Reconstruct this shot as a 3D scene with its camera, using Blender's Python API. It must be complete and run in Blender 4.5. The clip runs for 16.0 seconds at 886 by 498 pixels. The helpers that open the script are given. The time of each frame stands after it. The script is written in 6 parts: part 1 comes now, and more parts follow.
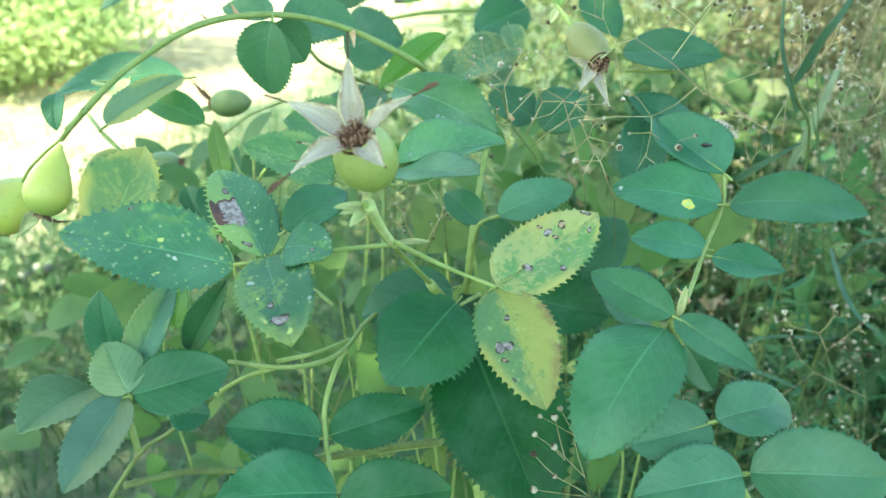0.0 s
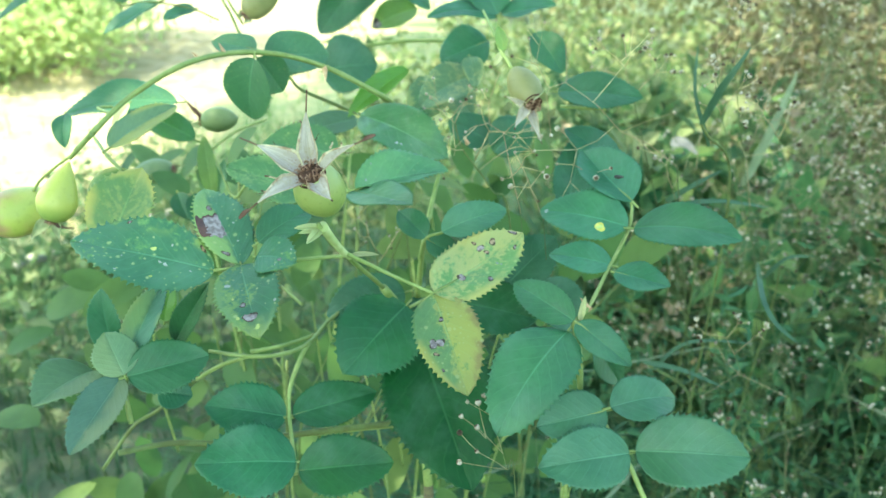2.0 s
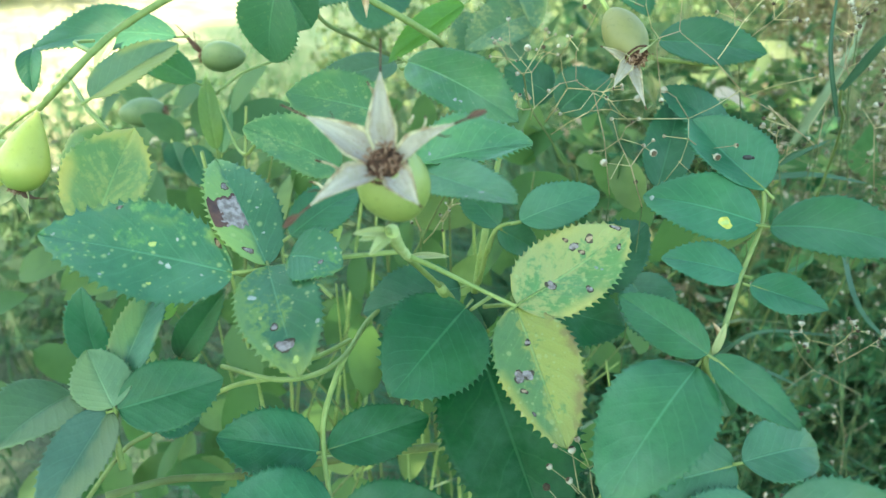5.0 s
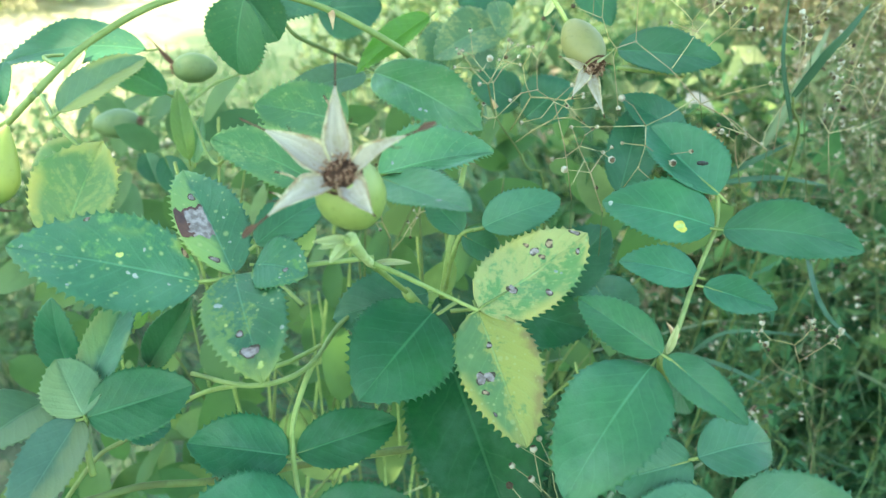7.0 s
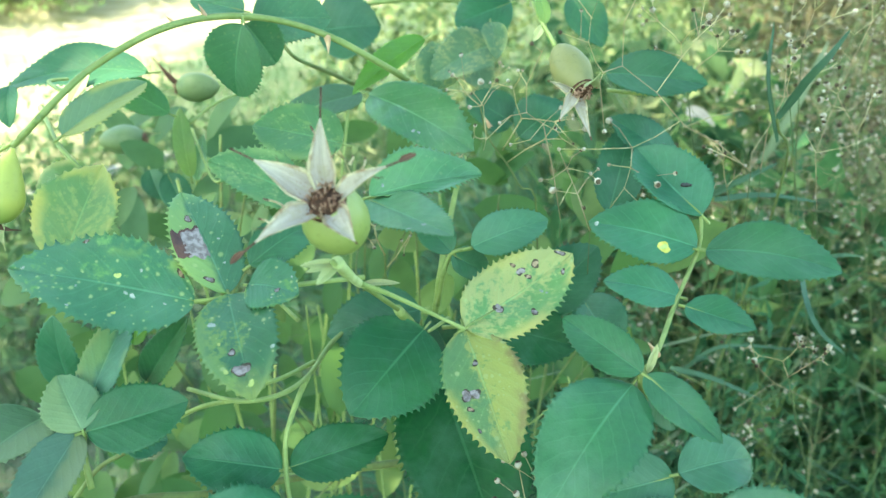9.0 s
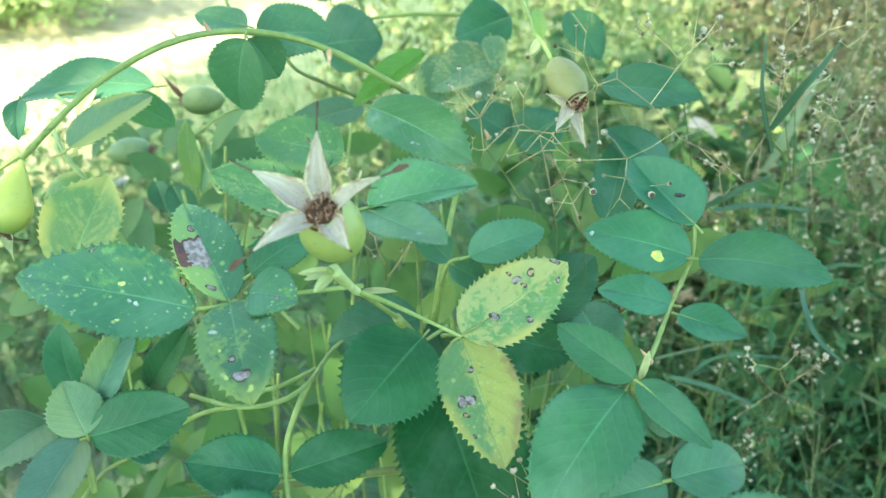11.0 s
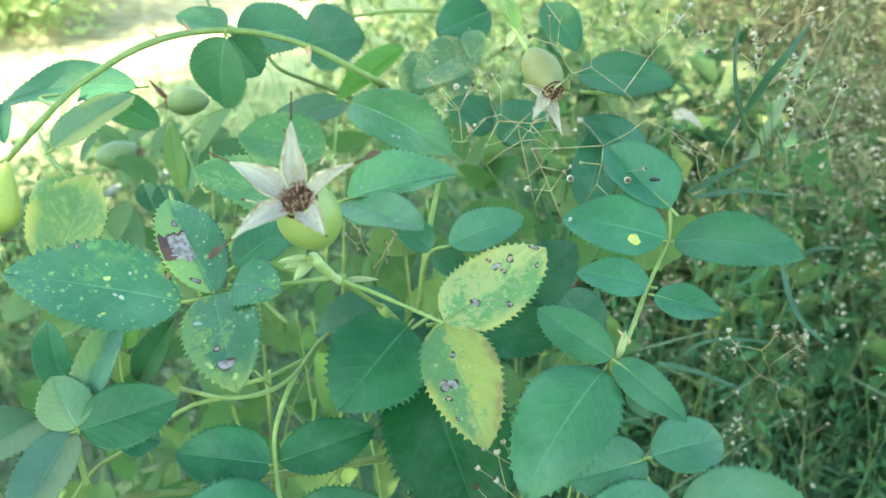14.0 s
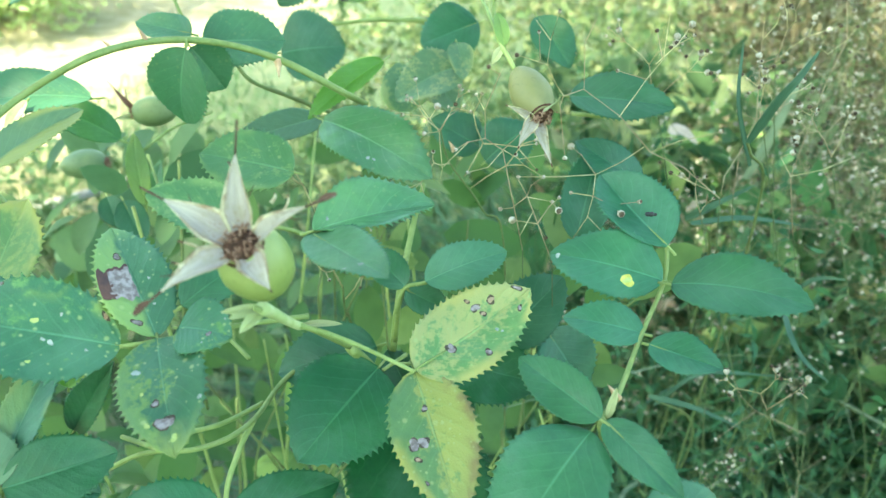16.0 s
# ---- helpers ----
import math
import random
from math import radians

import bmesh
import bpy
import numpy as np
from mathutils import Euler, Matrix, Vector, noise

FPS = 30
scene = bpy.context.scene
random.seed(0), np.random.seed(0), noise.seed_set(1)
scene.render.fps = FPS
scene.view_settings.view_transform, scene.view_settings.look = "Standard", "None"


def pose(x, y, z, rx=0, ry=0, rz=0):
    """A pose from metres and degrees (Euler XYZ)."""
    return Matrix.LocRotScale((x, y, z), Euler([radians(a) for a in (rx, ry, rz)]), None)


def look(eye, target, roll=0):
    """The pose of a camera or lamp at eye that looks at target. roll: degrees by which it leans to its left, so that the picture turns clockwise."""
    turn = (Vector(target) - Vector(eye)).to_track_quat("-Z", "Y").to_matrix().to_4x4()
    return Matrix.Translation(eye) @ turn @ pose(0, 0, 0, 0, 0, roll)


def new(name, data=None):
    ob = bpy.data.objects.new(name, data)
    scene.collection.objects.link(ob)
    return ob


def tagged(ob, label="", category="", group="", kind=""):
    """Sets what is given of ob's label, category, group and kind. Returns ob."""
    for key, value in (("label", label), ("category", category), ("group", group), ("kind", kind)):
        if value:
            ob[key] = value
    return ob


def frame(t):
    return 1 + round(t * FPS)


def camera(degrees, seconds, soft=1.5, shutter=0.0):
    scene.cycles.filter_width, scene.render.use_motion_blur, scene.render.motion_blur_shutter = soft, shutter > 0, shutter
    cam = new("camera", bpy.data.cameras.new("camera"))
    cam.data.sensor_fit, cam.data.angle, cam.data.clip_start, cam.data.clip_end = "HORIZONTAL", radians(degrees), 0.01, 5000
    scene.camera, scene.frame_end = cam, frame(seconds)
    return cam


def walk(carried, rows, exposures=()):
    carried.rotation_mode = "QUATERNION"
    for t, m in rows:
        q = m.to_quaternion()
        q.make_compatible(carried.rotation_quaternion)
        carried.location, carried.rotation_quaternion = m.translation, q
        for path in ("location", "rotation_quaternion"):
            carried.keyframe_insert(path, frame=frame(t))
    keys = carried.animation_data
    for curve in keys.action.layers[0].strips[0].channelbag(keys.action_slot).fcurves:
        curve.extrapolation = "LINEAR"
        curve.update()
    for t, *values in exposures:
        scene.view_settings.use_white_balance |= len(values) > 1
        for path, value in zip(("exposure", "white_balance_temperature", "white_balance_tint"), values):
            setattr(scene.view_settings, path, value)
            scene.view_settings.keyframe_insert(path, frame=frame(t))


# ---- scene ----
cam = camera(60.7, 16.0, soft=1.5)
METRES, EYE, TILT, LEAN, TURN = 0.33, 0.6, -22.0, 0.0, 0.0
ROWS = [
    (0.0, 0.0, 0.0, 0.0, 0.0, 0.0, -0.0),
    (0.5, -0.0032, 0.0134, 0.0145, -0.4, 0.12, -0.34),
    (1.0, 0.0075, 0.0188, 0.0145, -0.58, 0.13, -0.27),
    (1.5, 0.0123, -0.0399, 0.0074, -0.91, 0.25, -0.41),
    (2.0, 0.0427, -0.1184, 0.0142, -0.56, -0.16, -1.32),
    (2.5, 0.0694, -0.1766, 0.0627, 0.06, 0.93, -1.6),
    (3.0, 0.0416, -0.1535, 0.0747, 0.53, 1.89, -1.49),
    (3.5, 0.0167, -0.0566, 0.0692, 1.67, -1.45, -2.3),
    (4.0, -0.0265, 0.0618, 0.0617, 0.09, -5.21, -2.77),
    (6.5, -0.0339, 0.0351, 0.0555, -2.47, -4.83, -2.84),
    (7.0, -0.0171, 0.0367, 0.061, -2.89, -4.65, -2.44),
    (7.5, -0.0196, 0.0338, 0.0559, -2.96, -4.62, -2.35),
    (8.0, -0.0067, 0.0287, 0.0658, -2.95, -4.38, -2.32),
    (8.5, -0.0069, 0.0273, 0.0648, -2.82, -4.25, -2.39),
    (9.0, -0.0027, 0.0192, 0.0724, -2.25, -4.05, -2.51),
    (11.5, 0.0054, 0.0053, 0.0716, -1.57, -3.15, -2.35),
    (12.0, -0.0013, 0.0041, 0.0734, -1.41, -3.3, -2.26),
    (12.5, 0.0006, 0.003, 0.0791, -1.4, -3.23, -2.3),
    (13.0, 0.0022, -0.0056, 0.0768, -1.55, -3.1, -2.13),
    (13.5, 0.0022, -0.0093, 0.0688, -1.74, -3.08, -1.75),
    (14.0, 0.0178, -0.0066, 0.0626, -2.11, -3.15, -0.94),
    (14.5, 0.0094, -0.0425, 0.0706, -2.94, -3.19, -0.96),
    (15.0, 0.045, -0.1029, 0.0812, -2.74, -2.5, -0.78),
    (15.5, 0.0365, -0.0334, 0.0875, -2.96, -2.73, -1.35),
    (16.0, 0.0324, 0.0538, 0.0871, -2.71, -2.89, -2.05),
]
walk(cam, [(t, pose(0, 0, EYE, TILT, LEAN, TURN) @ pose(METRES * x, METRES * y, METRES * z, 90 + pitch, roll, yaw)) for t, x, y, z, yaw, pitch, roll in ROWS],
     [(0.0, 2.56, 7800, -14), (2.5, 2.58, 7800, -14), (3.5, 2.45, 7800, -14), (4.0, 2.45, 7800, -14), (6.5, 2.65, 7800, -14), (16.0, 2.70, 7800, -14)])
# a small lens close to its subject: what stands far behind is soft
cam.data.dof.use_dof = True
cam.data.dof.focus_distance = 0.20
cam.data.dof.aperture_fstop = 21.0

# ---- light ----
world = bpy.data.worlds.new("sky")
scene.world = world
world.use_nodes = True
wn = world.node_tree.nodes
sky = wn.new("ShaderNodeTexSky")
sky.sky_type, sky.sun_disc = "NISHITA", False
TO_SUN = Vector((-0.5, -0.35, 1.0)).normalized()
sky.sun_elevation = math.asin(TO_SUN.z)
sky.sun_rotation = math.atan2(TO_SUN.x, TO_SUN.y)
world.node_tree.links.new(sky.outputs[0], wn["Background"].inputs[0])
wn["Background"].inputs[1].default_value = 0.15
sun = new("sun", bpy.data.lights.new("sun", "SUN"))
sun.data.energy, sun.data.angle, sun.data.color = 2.9, radians(0.6), (1.0, 0.95, 0.86)
sun.matrix_world = look(TO_SUN * 20, (0, 0, 0))


# ---- materials ----
MATS = {}


class Nodes:
    """Short hand for a node material."""

    def __init__(self, name):
        self.mat = bpy.data.materials.new(name)
        self.mat.use_nodes = True
        self.tree = self.mat.node_tree
        self.bsdf = self.tree.nodes["Principled BSDF"]
        self.out = self.tree.nodes["Material Output"]
        MATS[name] = self.mat

    def node(self, kind, **inputs):
        n = self.tree.nodes.new(kind)
        for key, value in inputs.items():
            self.put(n.inputs[key.replace("_", " ")], value)
        return n

    def put(self, socket, value):
        if isinstance(value, bpy.types.NodeSocket):
            self.tree.links.new(value, socket)
        else:
            socket.default_value = value

    def math(self, op, a, b=0.0, c=0.0):
        n = self.tree.nodes.new("ShaderNodeMath")
        n.operation = op
        for i, value in enumerate((a, b, c)):
            self.put(n.inputs[i], value)
        return n.outputs[0]

    def mix(self, fac, a, b):
        n = self.tree.nodes.new("ShaderNodeMix")
        n.data_type = "RGBA"
        self.put(n.inputs[0], fac)
        for i, value in ((6, a), (7, b)):
            self.put(n.inputs[i], (*value, 1.0) if isinstance(value, tuple) and len(value) == 3 else value)
        return n.outputs[2]

    def ramp(self, value, low, high):
        n = self.tree.nodes.new("ShaderNodeMapRange")
        n.interpolation_type = "SMOOTHSTEP"
        self.put(n.inputs[0], value)
        self.put(n.inputs[1], low)
        self.put(n.inputs[2], high)
        return n.outputs[0]

    def noise(self, scale, detail=3.0, coords=None, rough=0.5):
        n = self.node("ShaderNodeTexNoise", Scale=scale, Detail=detail, Roughness=rough)
        self.put(n.inputs["Vector"], coords if coords else self.place())
        return n.outputs[0]

    def place(self):
        return self.tree.nodes.new("ShaderNodeNewGeometry").outputs["Position"]

    def bump(self, height, strength, distance):
        n = self.node("ShaderNodeBump", Height=height, Strength=strength, Distance=distance)
        return n.outputs[0]


def leaf_material(name, colour, second, yellow=None, spread=0.5, pale=0.0, rough=0.36, shine=0.6, thin=0.3, half=None, wetness=0.0, edge=None, tip=None, flip=False, side=0.0, streak=0.0, stain=None, relief=0.32):
    """A leaf blade: pale midrib and side veins, uneven green with pale sheen painted in, optional yellow mottling that
    follows the veins, pale specks, a lighter half and brown stains or a yellow-green tint at one margin.
    """
    m = Nodes("leaf_" + name)
    uv = m.tree.nodes.new("ShaderNodeUVMap").outputs[0]
    sep = m.node("ShaderNodeSeparateXYZ", Vector=uv)
    across = m.math("ABSOLUTE", m.math("SUBTRACT", sep.outputs[0], 0.5))
    rand = m.tree.nodes.new("ShaderNodeObjectInfo").outputs["Random"]
    # side veins run forward from the midrib
    wob = m.math("MULTIPLY", m.noise(220.0, 2.0), 0.06)
    along = m.math("ADD", m.math("SUBTRACT", sep.outputs[1], m.math("MULTIPLY", across, 0.6)), wob)
    way = m.math("FRACT", m.math("MULTIPLY", along, 8.0))
    off = m.math("ABSOLUTE", m.math("SUBTRACT", way, 0.5))
    side_vein = m.math("MULTIPLY", m.ramp(off, 0.08, 0.0), m.ramp(across, 0.47, 0.30))
    rib = m.ramp(across, m.math("SUBTRACT", 0.026, m.math("MULTIPLY", sep.outputs[1], 0.017)), 0.004)
    veiny = m.node("ShaderNodeCombineXYZ", X=m.math("MULTIPLY", across, 7.0), Y=m.math("MULTIPLY", along, 15.0), Z=m.math("ADD", m.math("MULTIPLY", rand, 37.0), m.math("MULTIPLY", m.math("GREATER_THAN", sep.outputs[0], 0.5), 5.3)))
    streaks = m.noise(1.0, 3.0, veiny.outputs[0])
    fine = m.node("ShaderNodeTexVoronoi", Scale=1400.0, Vector=m.place())
    fine.feature = "DISTANCE_TO_EDGE"
    blotch = m.ramp(m.noise(55.0, 5.0), 0.34, 0.66)
    col = m.mix(blotch, colour, second)
    col = m.mix(m.math("MULTIPLY", m.ramp(m.noise(600.0, 2.0), 0.4, 0.75), 0.25), col, tuple(0.6 * c for c in colour))
    col = m.mix(m.math("MULTIPLY", m.ramp(streaks, 0.45, 0.70), 0.12), col, tuple(0.55 * c for c in colour))
    # pale blue-grey blotches: bluish bloom, and sky sheen put into the colour
    col = m.mix(m.math("MULTIPLY", m.ramp(m.noise(60.0, 5.0, rough=0.6), 0.44, 0.70), 0.5), col, tuple(0.5 * c + 0.5 * d for c, d in zip(second, (0.15, 0.29, 0.21))))
    # a soft sheen painted as a paler gradient along the blade
    sheen_fade = m.math("ADD", m.math("MULTIPLY", m.math("SUBTRACT", sep.outputs[1], 0.5), m.math("SUBTRACT", rand, 0.35)), m.math("MULTIPLY", m.math("SUBTRACT", m.noise(95.0, 3.0), 0.5), 0.7))
    col = m.mix(m.math("MULTIPLY", m.ramp(sheen_fade, 0.0, 0.40), 0.45), col, tuple(0.75 * c + 0.045 for c in second))
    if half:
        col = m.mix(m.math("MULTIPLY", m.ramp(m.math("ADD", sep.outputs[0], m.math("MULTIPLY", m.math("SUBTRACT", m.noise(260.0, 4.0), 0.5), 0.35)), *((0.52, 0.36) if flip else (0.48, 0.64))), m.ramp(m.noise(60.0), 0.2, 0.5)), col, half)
    if yellow:
        wide = m.math("ADD", m.math("MULTIPLY", m.noise(150.0, 3.0), 0.45 - 0.2 * streak), m.math("MULTIPLY", m.noise(560.0, 4.0, rough=0.65), 0.55 - 0.25 * streak))
        wide = m.math("ADD", wide, m.math("MULTIPLY", streaks, 0.45 * streak))
        wide = m.math("ADD", wide, m.math("MULTIPLY", m.math("SUBTRACT", sep.outputs[0], 0.5), side))
        col = m.mix(m.ramp(wide, 1.0 - spread - 0.055, 1.0 - spread + 0.055), col, yellow)
    if edge:
        col = m.mix(m.math("MULTIPLY", m.ramp(across, 0.32, 0.48), m.ramp(m.noise(70.0), 0.42, 0.58)), col, edge)
    if tip:
        col = m.mix(m.math("MULTIPLY", m.ramp(m.math("ADD", sep.outputs[1], m.math("MULTIPLY", m.noise(120.0, 3.0), 0.5)), 0.96, 1.2), 0.85), col, tip)
    if stain:
        tone, way_out = stain
        there = m.ramp(m.math("MULTIPLY", m.math("SUBTRACT", sep.outputs[0], 0.5), way_out), 0.26, 0.46)
        col = m.mix(m.math("MULTIPLY", m.math("MULTIPLY", there, m.ramp(m.noise(160.0, 4.0), 0.44, 0.60)), 0.8), col, tone)
    if pale:
        for size, reach, cut in ((420.0, 0.34, 0.57), (760.0, 0.36, 0.55)):
            dots = m.node("ShaderNodeTexVoronoi", Scale=size, Vector=m.place())
            own = m.node("ShaderNodeSeparateXYZ", Vector=dots.outputs["Color"])
            grown = m.math("MULTIPLY", own.outputs[0], reach)
            few = m.math("GREATER_THAN", m.math("ADD", m.math("MULTIPLY", own.outputs[1], 0.4), m.math("MULTIPLY", m.noise(150.0, 1.0), 0.6)), cut)
            col = m.mix(m.math("MULTIPLY", m.math("MULTIPLY", m.ramp(dots.outputs["Distance"], m.math("ADD", grown, 0.08), m.math("MULTIPLY", grown, 0.4)), few), 0.75 * pale), col, (0.44, 0.53, 0.22))
    vein = tuple(min(1.0, c * 1.7 + 0.05) for c in second)
    col = m.mix(m.math("MULTIPLY", side_vein, 0.16), col, vein)
    col = m.mix(m.math("MULTIPLY", rib, m.math("SUBTRACT", 0.62, m.math("MULTIPLY", sep.outputs[1], 0.42))), col, vein)
    hsv = m.node("ShaderNodeHueSaturation", Color=col)
    m.put(hsv.inputs["Hue"], m.math("ADD", 0.486, m.math("MULTIPLY", rand, 0.028)))
    m.put(hsv.inputs["Value"], m.math("ADD", 0.84, m.math("MULTIPLY", rand, 0.32)))
    m.put(m.bsdf.inputs["Base Color"], hsv.outputs[0])
    dust = m.noise(130.0, 4.0)
    m.put(m.bsdf.inputs["Roughness"], m.math("ADD", rough - 0.1, m.math("MULTIPLY", dust, 0.25)))
    m.put(m.bsdf.inputs["Specular IOR Level"], shine)
    if wetness:
        m.put(m.bsdf.inputs["Coat Weight"], m.math("MULTIPLY", m.ramp(m.noise(180.0), 0.45, 0.6), wetness))
        m.put(m.bsdf.inputs["Coat Roughness"], 0.12)
    # the blade swells between the sunken veins
    lift = m.math("ADD", m.math("ADD", m.math("MULTIPLY", m.ramp(off, 0.34, 0.0), -0.28), m.math("MULTIPLY", rib, -0.8)),
                  m.math("ADD", m.math("MULTIPLY", fine.outputs[0], 0.5), m.math("MULTIPLY", dust, 0.5)))
    lift = m.math("ADD", lift, m.math("MULTIPLY", m.noise(75.0, 2.0), 7.0))
    nrm = m.bump(lift, relief, 0.0005)
    m.put(m.bsdf.inputs["Normal"], nrm)
    tr = m.node("ShaderNodeBsdfTranslucent")
    m.put(tr.inputs[0], m.mix(0.45, hsv.outputs[0], tuple(min(1.0, 1.9 * c + 0.03) for c in second)))
    ms = m.node("ShaderNodeMixShader", Fac=thin)
    m.put(ms.inputs[1], m.bsdf.outputs[0])
    m.put(ms.inputs[2], tr.outputs[0])
    m.put(m.out.inputs[0], ms.outputs[0])
    return m.mat


leaf_material("g", (0.028, 0.143, 0.058), (0.051, 0.203, 0.083))
leaf_material("deep", (0.022, 0.122, 0.050), (0.038, 0.160, 0.067), thin=0.3)
leaf_material("soft", (0.064, 0.215, 0.099), (0.101, 0.270, 0.131), thin=0.35)
leaf_material("mid", (0.010, 0.086, 0.023), (0.017, 0.116, 0.031), thin=0.3, shine=0.35)
leaf_material("green", (0.018, 0.122, 0.040), (0.033, 0.172, 0.057), thin=0.3, shine=0.45)
leaf_material("grass_green", (0.07, 0.195, 0.04), (0.11, 0.25, 0.06), thin=0.4)
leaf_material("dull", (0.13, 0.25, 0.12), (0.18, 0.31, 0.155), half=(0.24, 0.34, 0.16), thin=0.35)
# yellow margin and half; the body is lightened in place of a sun fleck
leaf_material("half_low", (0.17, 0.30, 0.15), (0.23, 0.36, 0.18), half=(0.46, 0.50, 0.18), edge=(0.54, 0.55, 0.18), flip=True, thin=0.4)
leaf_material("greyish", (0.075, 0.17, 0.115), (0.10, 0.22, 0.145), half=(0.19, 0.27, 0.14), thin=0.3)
leaf_material("yel3", (0.15, 0.33, 0.12), (0.25, 0.43, 0.16), yellow=(0.44, 0.54, 0.19), spread=0.47, pale=0.6, edge=(0.76, 0.70, 0.22), tip=(0.60, 0.59, 0.19), thin=0.5, streak=0.8, relief=0.5)
# leaves on the arching shoot: veiling glare imitated by a lighter colour
leaf_material("hazed", (0.085, 0.235, 0.112), (0.120, 0.290, 0.140), thin=0.45, pale=0.3)
leaf_material("lite", (0.11, 0.24, 0.10), (0.16, 0.30, 0.13), thin=0.35)
leaf_material("pale", (0.045, 0.170, 0.077), (0.074, 0.220, 0.104))
leaf_material("bright", (0.14, 0.30, 0.045), (0.20, 0.38, 0.07), thin=0.45)
leaf_material("brt", (0.19, 0.33, 0.09), (0.28, 0.42, 0.12), thin=0.45)
leaf_material("wet", (0.070, 0.230, 0.084), (0.146, 0.347, 0.131), wetness=0.7, pale=0.25)
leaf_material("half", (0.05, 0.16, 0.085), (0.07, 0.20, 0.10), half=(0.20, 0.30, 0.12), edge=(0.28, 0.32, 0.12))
# yellow-green on one side: yellowing, and partly a sun fleck put into the colour
leaf_material("mott", (0.042, 0.165, 0.069), (0.065, 0.210, 0.090), yellow=(0.15, 0.31, 0.10), spread=0.41, pale=0.9, side=-0.09, stain=((0.28, 0.38, 0.10), -1), relief=0.45)
leaf_material("mott3", (0.098, 0.250, 0.090), (0.144, 0.312, 0.116), yellow=(0.24, 0.39, 0.14), spread=0.44, pale=0.9, edge=(0.26, 0.41, 0.14), thin=0.38)
leaf_material("mott2", (0.045, 0.160, 0.075), (0.065, 0.200, 0.09), yellow=(0.18, 0.32, 0.08), spread=0.42, pale=0.9, edge=(0.16, 0.30, 0.10), tip=(0.32, 0.42, 0.11), side=-0.25, relief=0.4)
leaf_material("patch", (0.045, 0.15, 0.072), (0.065, 0.195, 0.09), yellow=(0.14, 0.27, 0.12), spread=0.36, pale=0.7, half=(0.26, 0.39, 0.12), tip=(0.20, 0.34, 0.12), relief=0.4)
leaf_material("ylspot", (0.028, 0.150, 0.056), (0.051, 0.212, 0.079))
leaf_material("yel", (0.13, 0.29, 0.10), (0.20, 0.36, 0.12), yellow=(0.44, 0.45, 0.175), spread=0.51, pale=1.0, edge=(0.49, 0.46, 0.16), thin=0.35, side=0.16, streak=0.5, relief=0.6)
leaf_material("yel2", (0.12, 0.27, 0.10), (0.18, 0.33, 0.11), yellow=(0.39, 0.43, 0.12), spread=0.51, pale=1.0, edge=(0.41, 0.43, 0.12), thin=0.35, tip=(0.34, 0.38, 0.11), side=0.42, streak=0.4, stain=((0.27, 0.19, 0.08), 1), relief=0.55)
leaf_material("faded", (0.12, 0.25, 0.13), (0.18, 0.32, 0.16), yellow=(0.38, 0.44, 0.20), spread=0.45, pale=0.5, edge=(0.40, 0.46, 0.20), thin=0.4)
leaf_material("yel4", (0.13, 0.30, 0.08), (0.20, 0.37, 0.10), half=(0.60, 0.60, 0.18), edge=(0.58, 0.58, 0.22), thin=0.4)
leaf_material("bract", (0.44, 0.50, 0.25), (0.56, 0.60, 0.34), thin=0.35)


def plain(name, one, two, scale=200.0, rough=0.6, shine=0.3, bump=0.4, depth=0.0004, thin=0.0, flush=None, low=0.35, high=0.65):
    """Two tones mixed by noise, fine relief, a little difference from thing to thing."""
    m = Nodes(name)
    col = m.mix(m.ramp(m.noise(scale, 4.0), low, high), one, two)
    col = m.mix(m.math("MULTIPLY", m.ramp(m.noise(scale * 6.0, 2.0), 0.55, 0.75), 0.35), col, tuple(0.55 * c for c in one))
    if flush:
        sep = m.node("ShaderNodeSeparateXYZ", Vector=m.tree.nodes.new("ShaderNodeUVMap").outputs[0])
        col = m.mix(m.math("MULTIPLY", m.ramp(sep.outputs[1], flush[1], flush[2]), m.ramp(m.noise(max(90.0, 0.6 * scale), 3.0), 0.3, 0.6)), col, flush[0])
    hsv = m.node("ShaderNodeHueSaturation", Color=col)
    rand = m.tree.nodes.new("ShaderNodeObjectInfo").outputs["Random"]
    m.put(hsv.inputs["Value"], m.math("ADD", 0.88, m.math("MULTIPLY", rand, 0.24)))
    m.put(m.bsdf.inputs["Base Color"], hsv.outputs[0])
    m.put(m.bsdf.inputs["Roughness"], rough)
    m.put(m.bsdf.inputs["Specular IOR Level"], shine)
    m.put(m.bsdf.inputs["Normal"], m.bump(m.noise(scale * 4.0, 4.0), bump, depth))
    if thin:
        tr = m.node("ShaderNodeBsdfTranslucent", Color=hsv.outputs[0])
        ms = m.node("ShaderNodeMixShader", Fac=thin)
        m.put(ms.inputs[1], m.bsdf.outputs[0])
        m.put(ms.inputs[2], tr.outputs[0])
        m.put(m.out.inputs[0], ms.outputs[0])
    return m.mat


plain("stem", (0.20, 0.275, 0.085), (0.27, 0.345, 0.12), 160.0, 0.5)
plain("bark", (0.16, 0.15, 0.07), (0.10, 0.08, 0.05), 200.0, 0.8)
plain("bark2", (0.15, 0.21, 0.075), (0.125, 0.15, 0.055), 180.0, 0.7)
plain("thorn", (0.45, 0.28, 0.16), (0.60, 0.42, 0.26), 300.0, 0.5)
plain("hip", (0.185, 0.245, 0.065), (0.235, 0.29, 0.085), 110.0, 0.42, 0.4, 0.15, 0.0002, flush=((0.30, 0.35, 0.13), 0.55, 1.0))
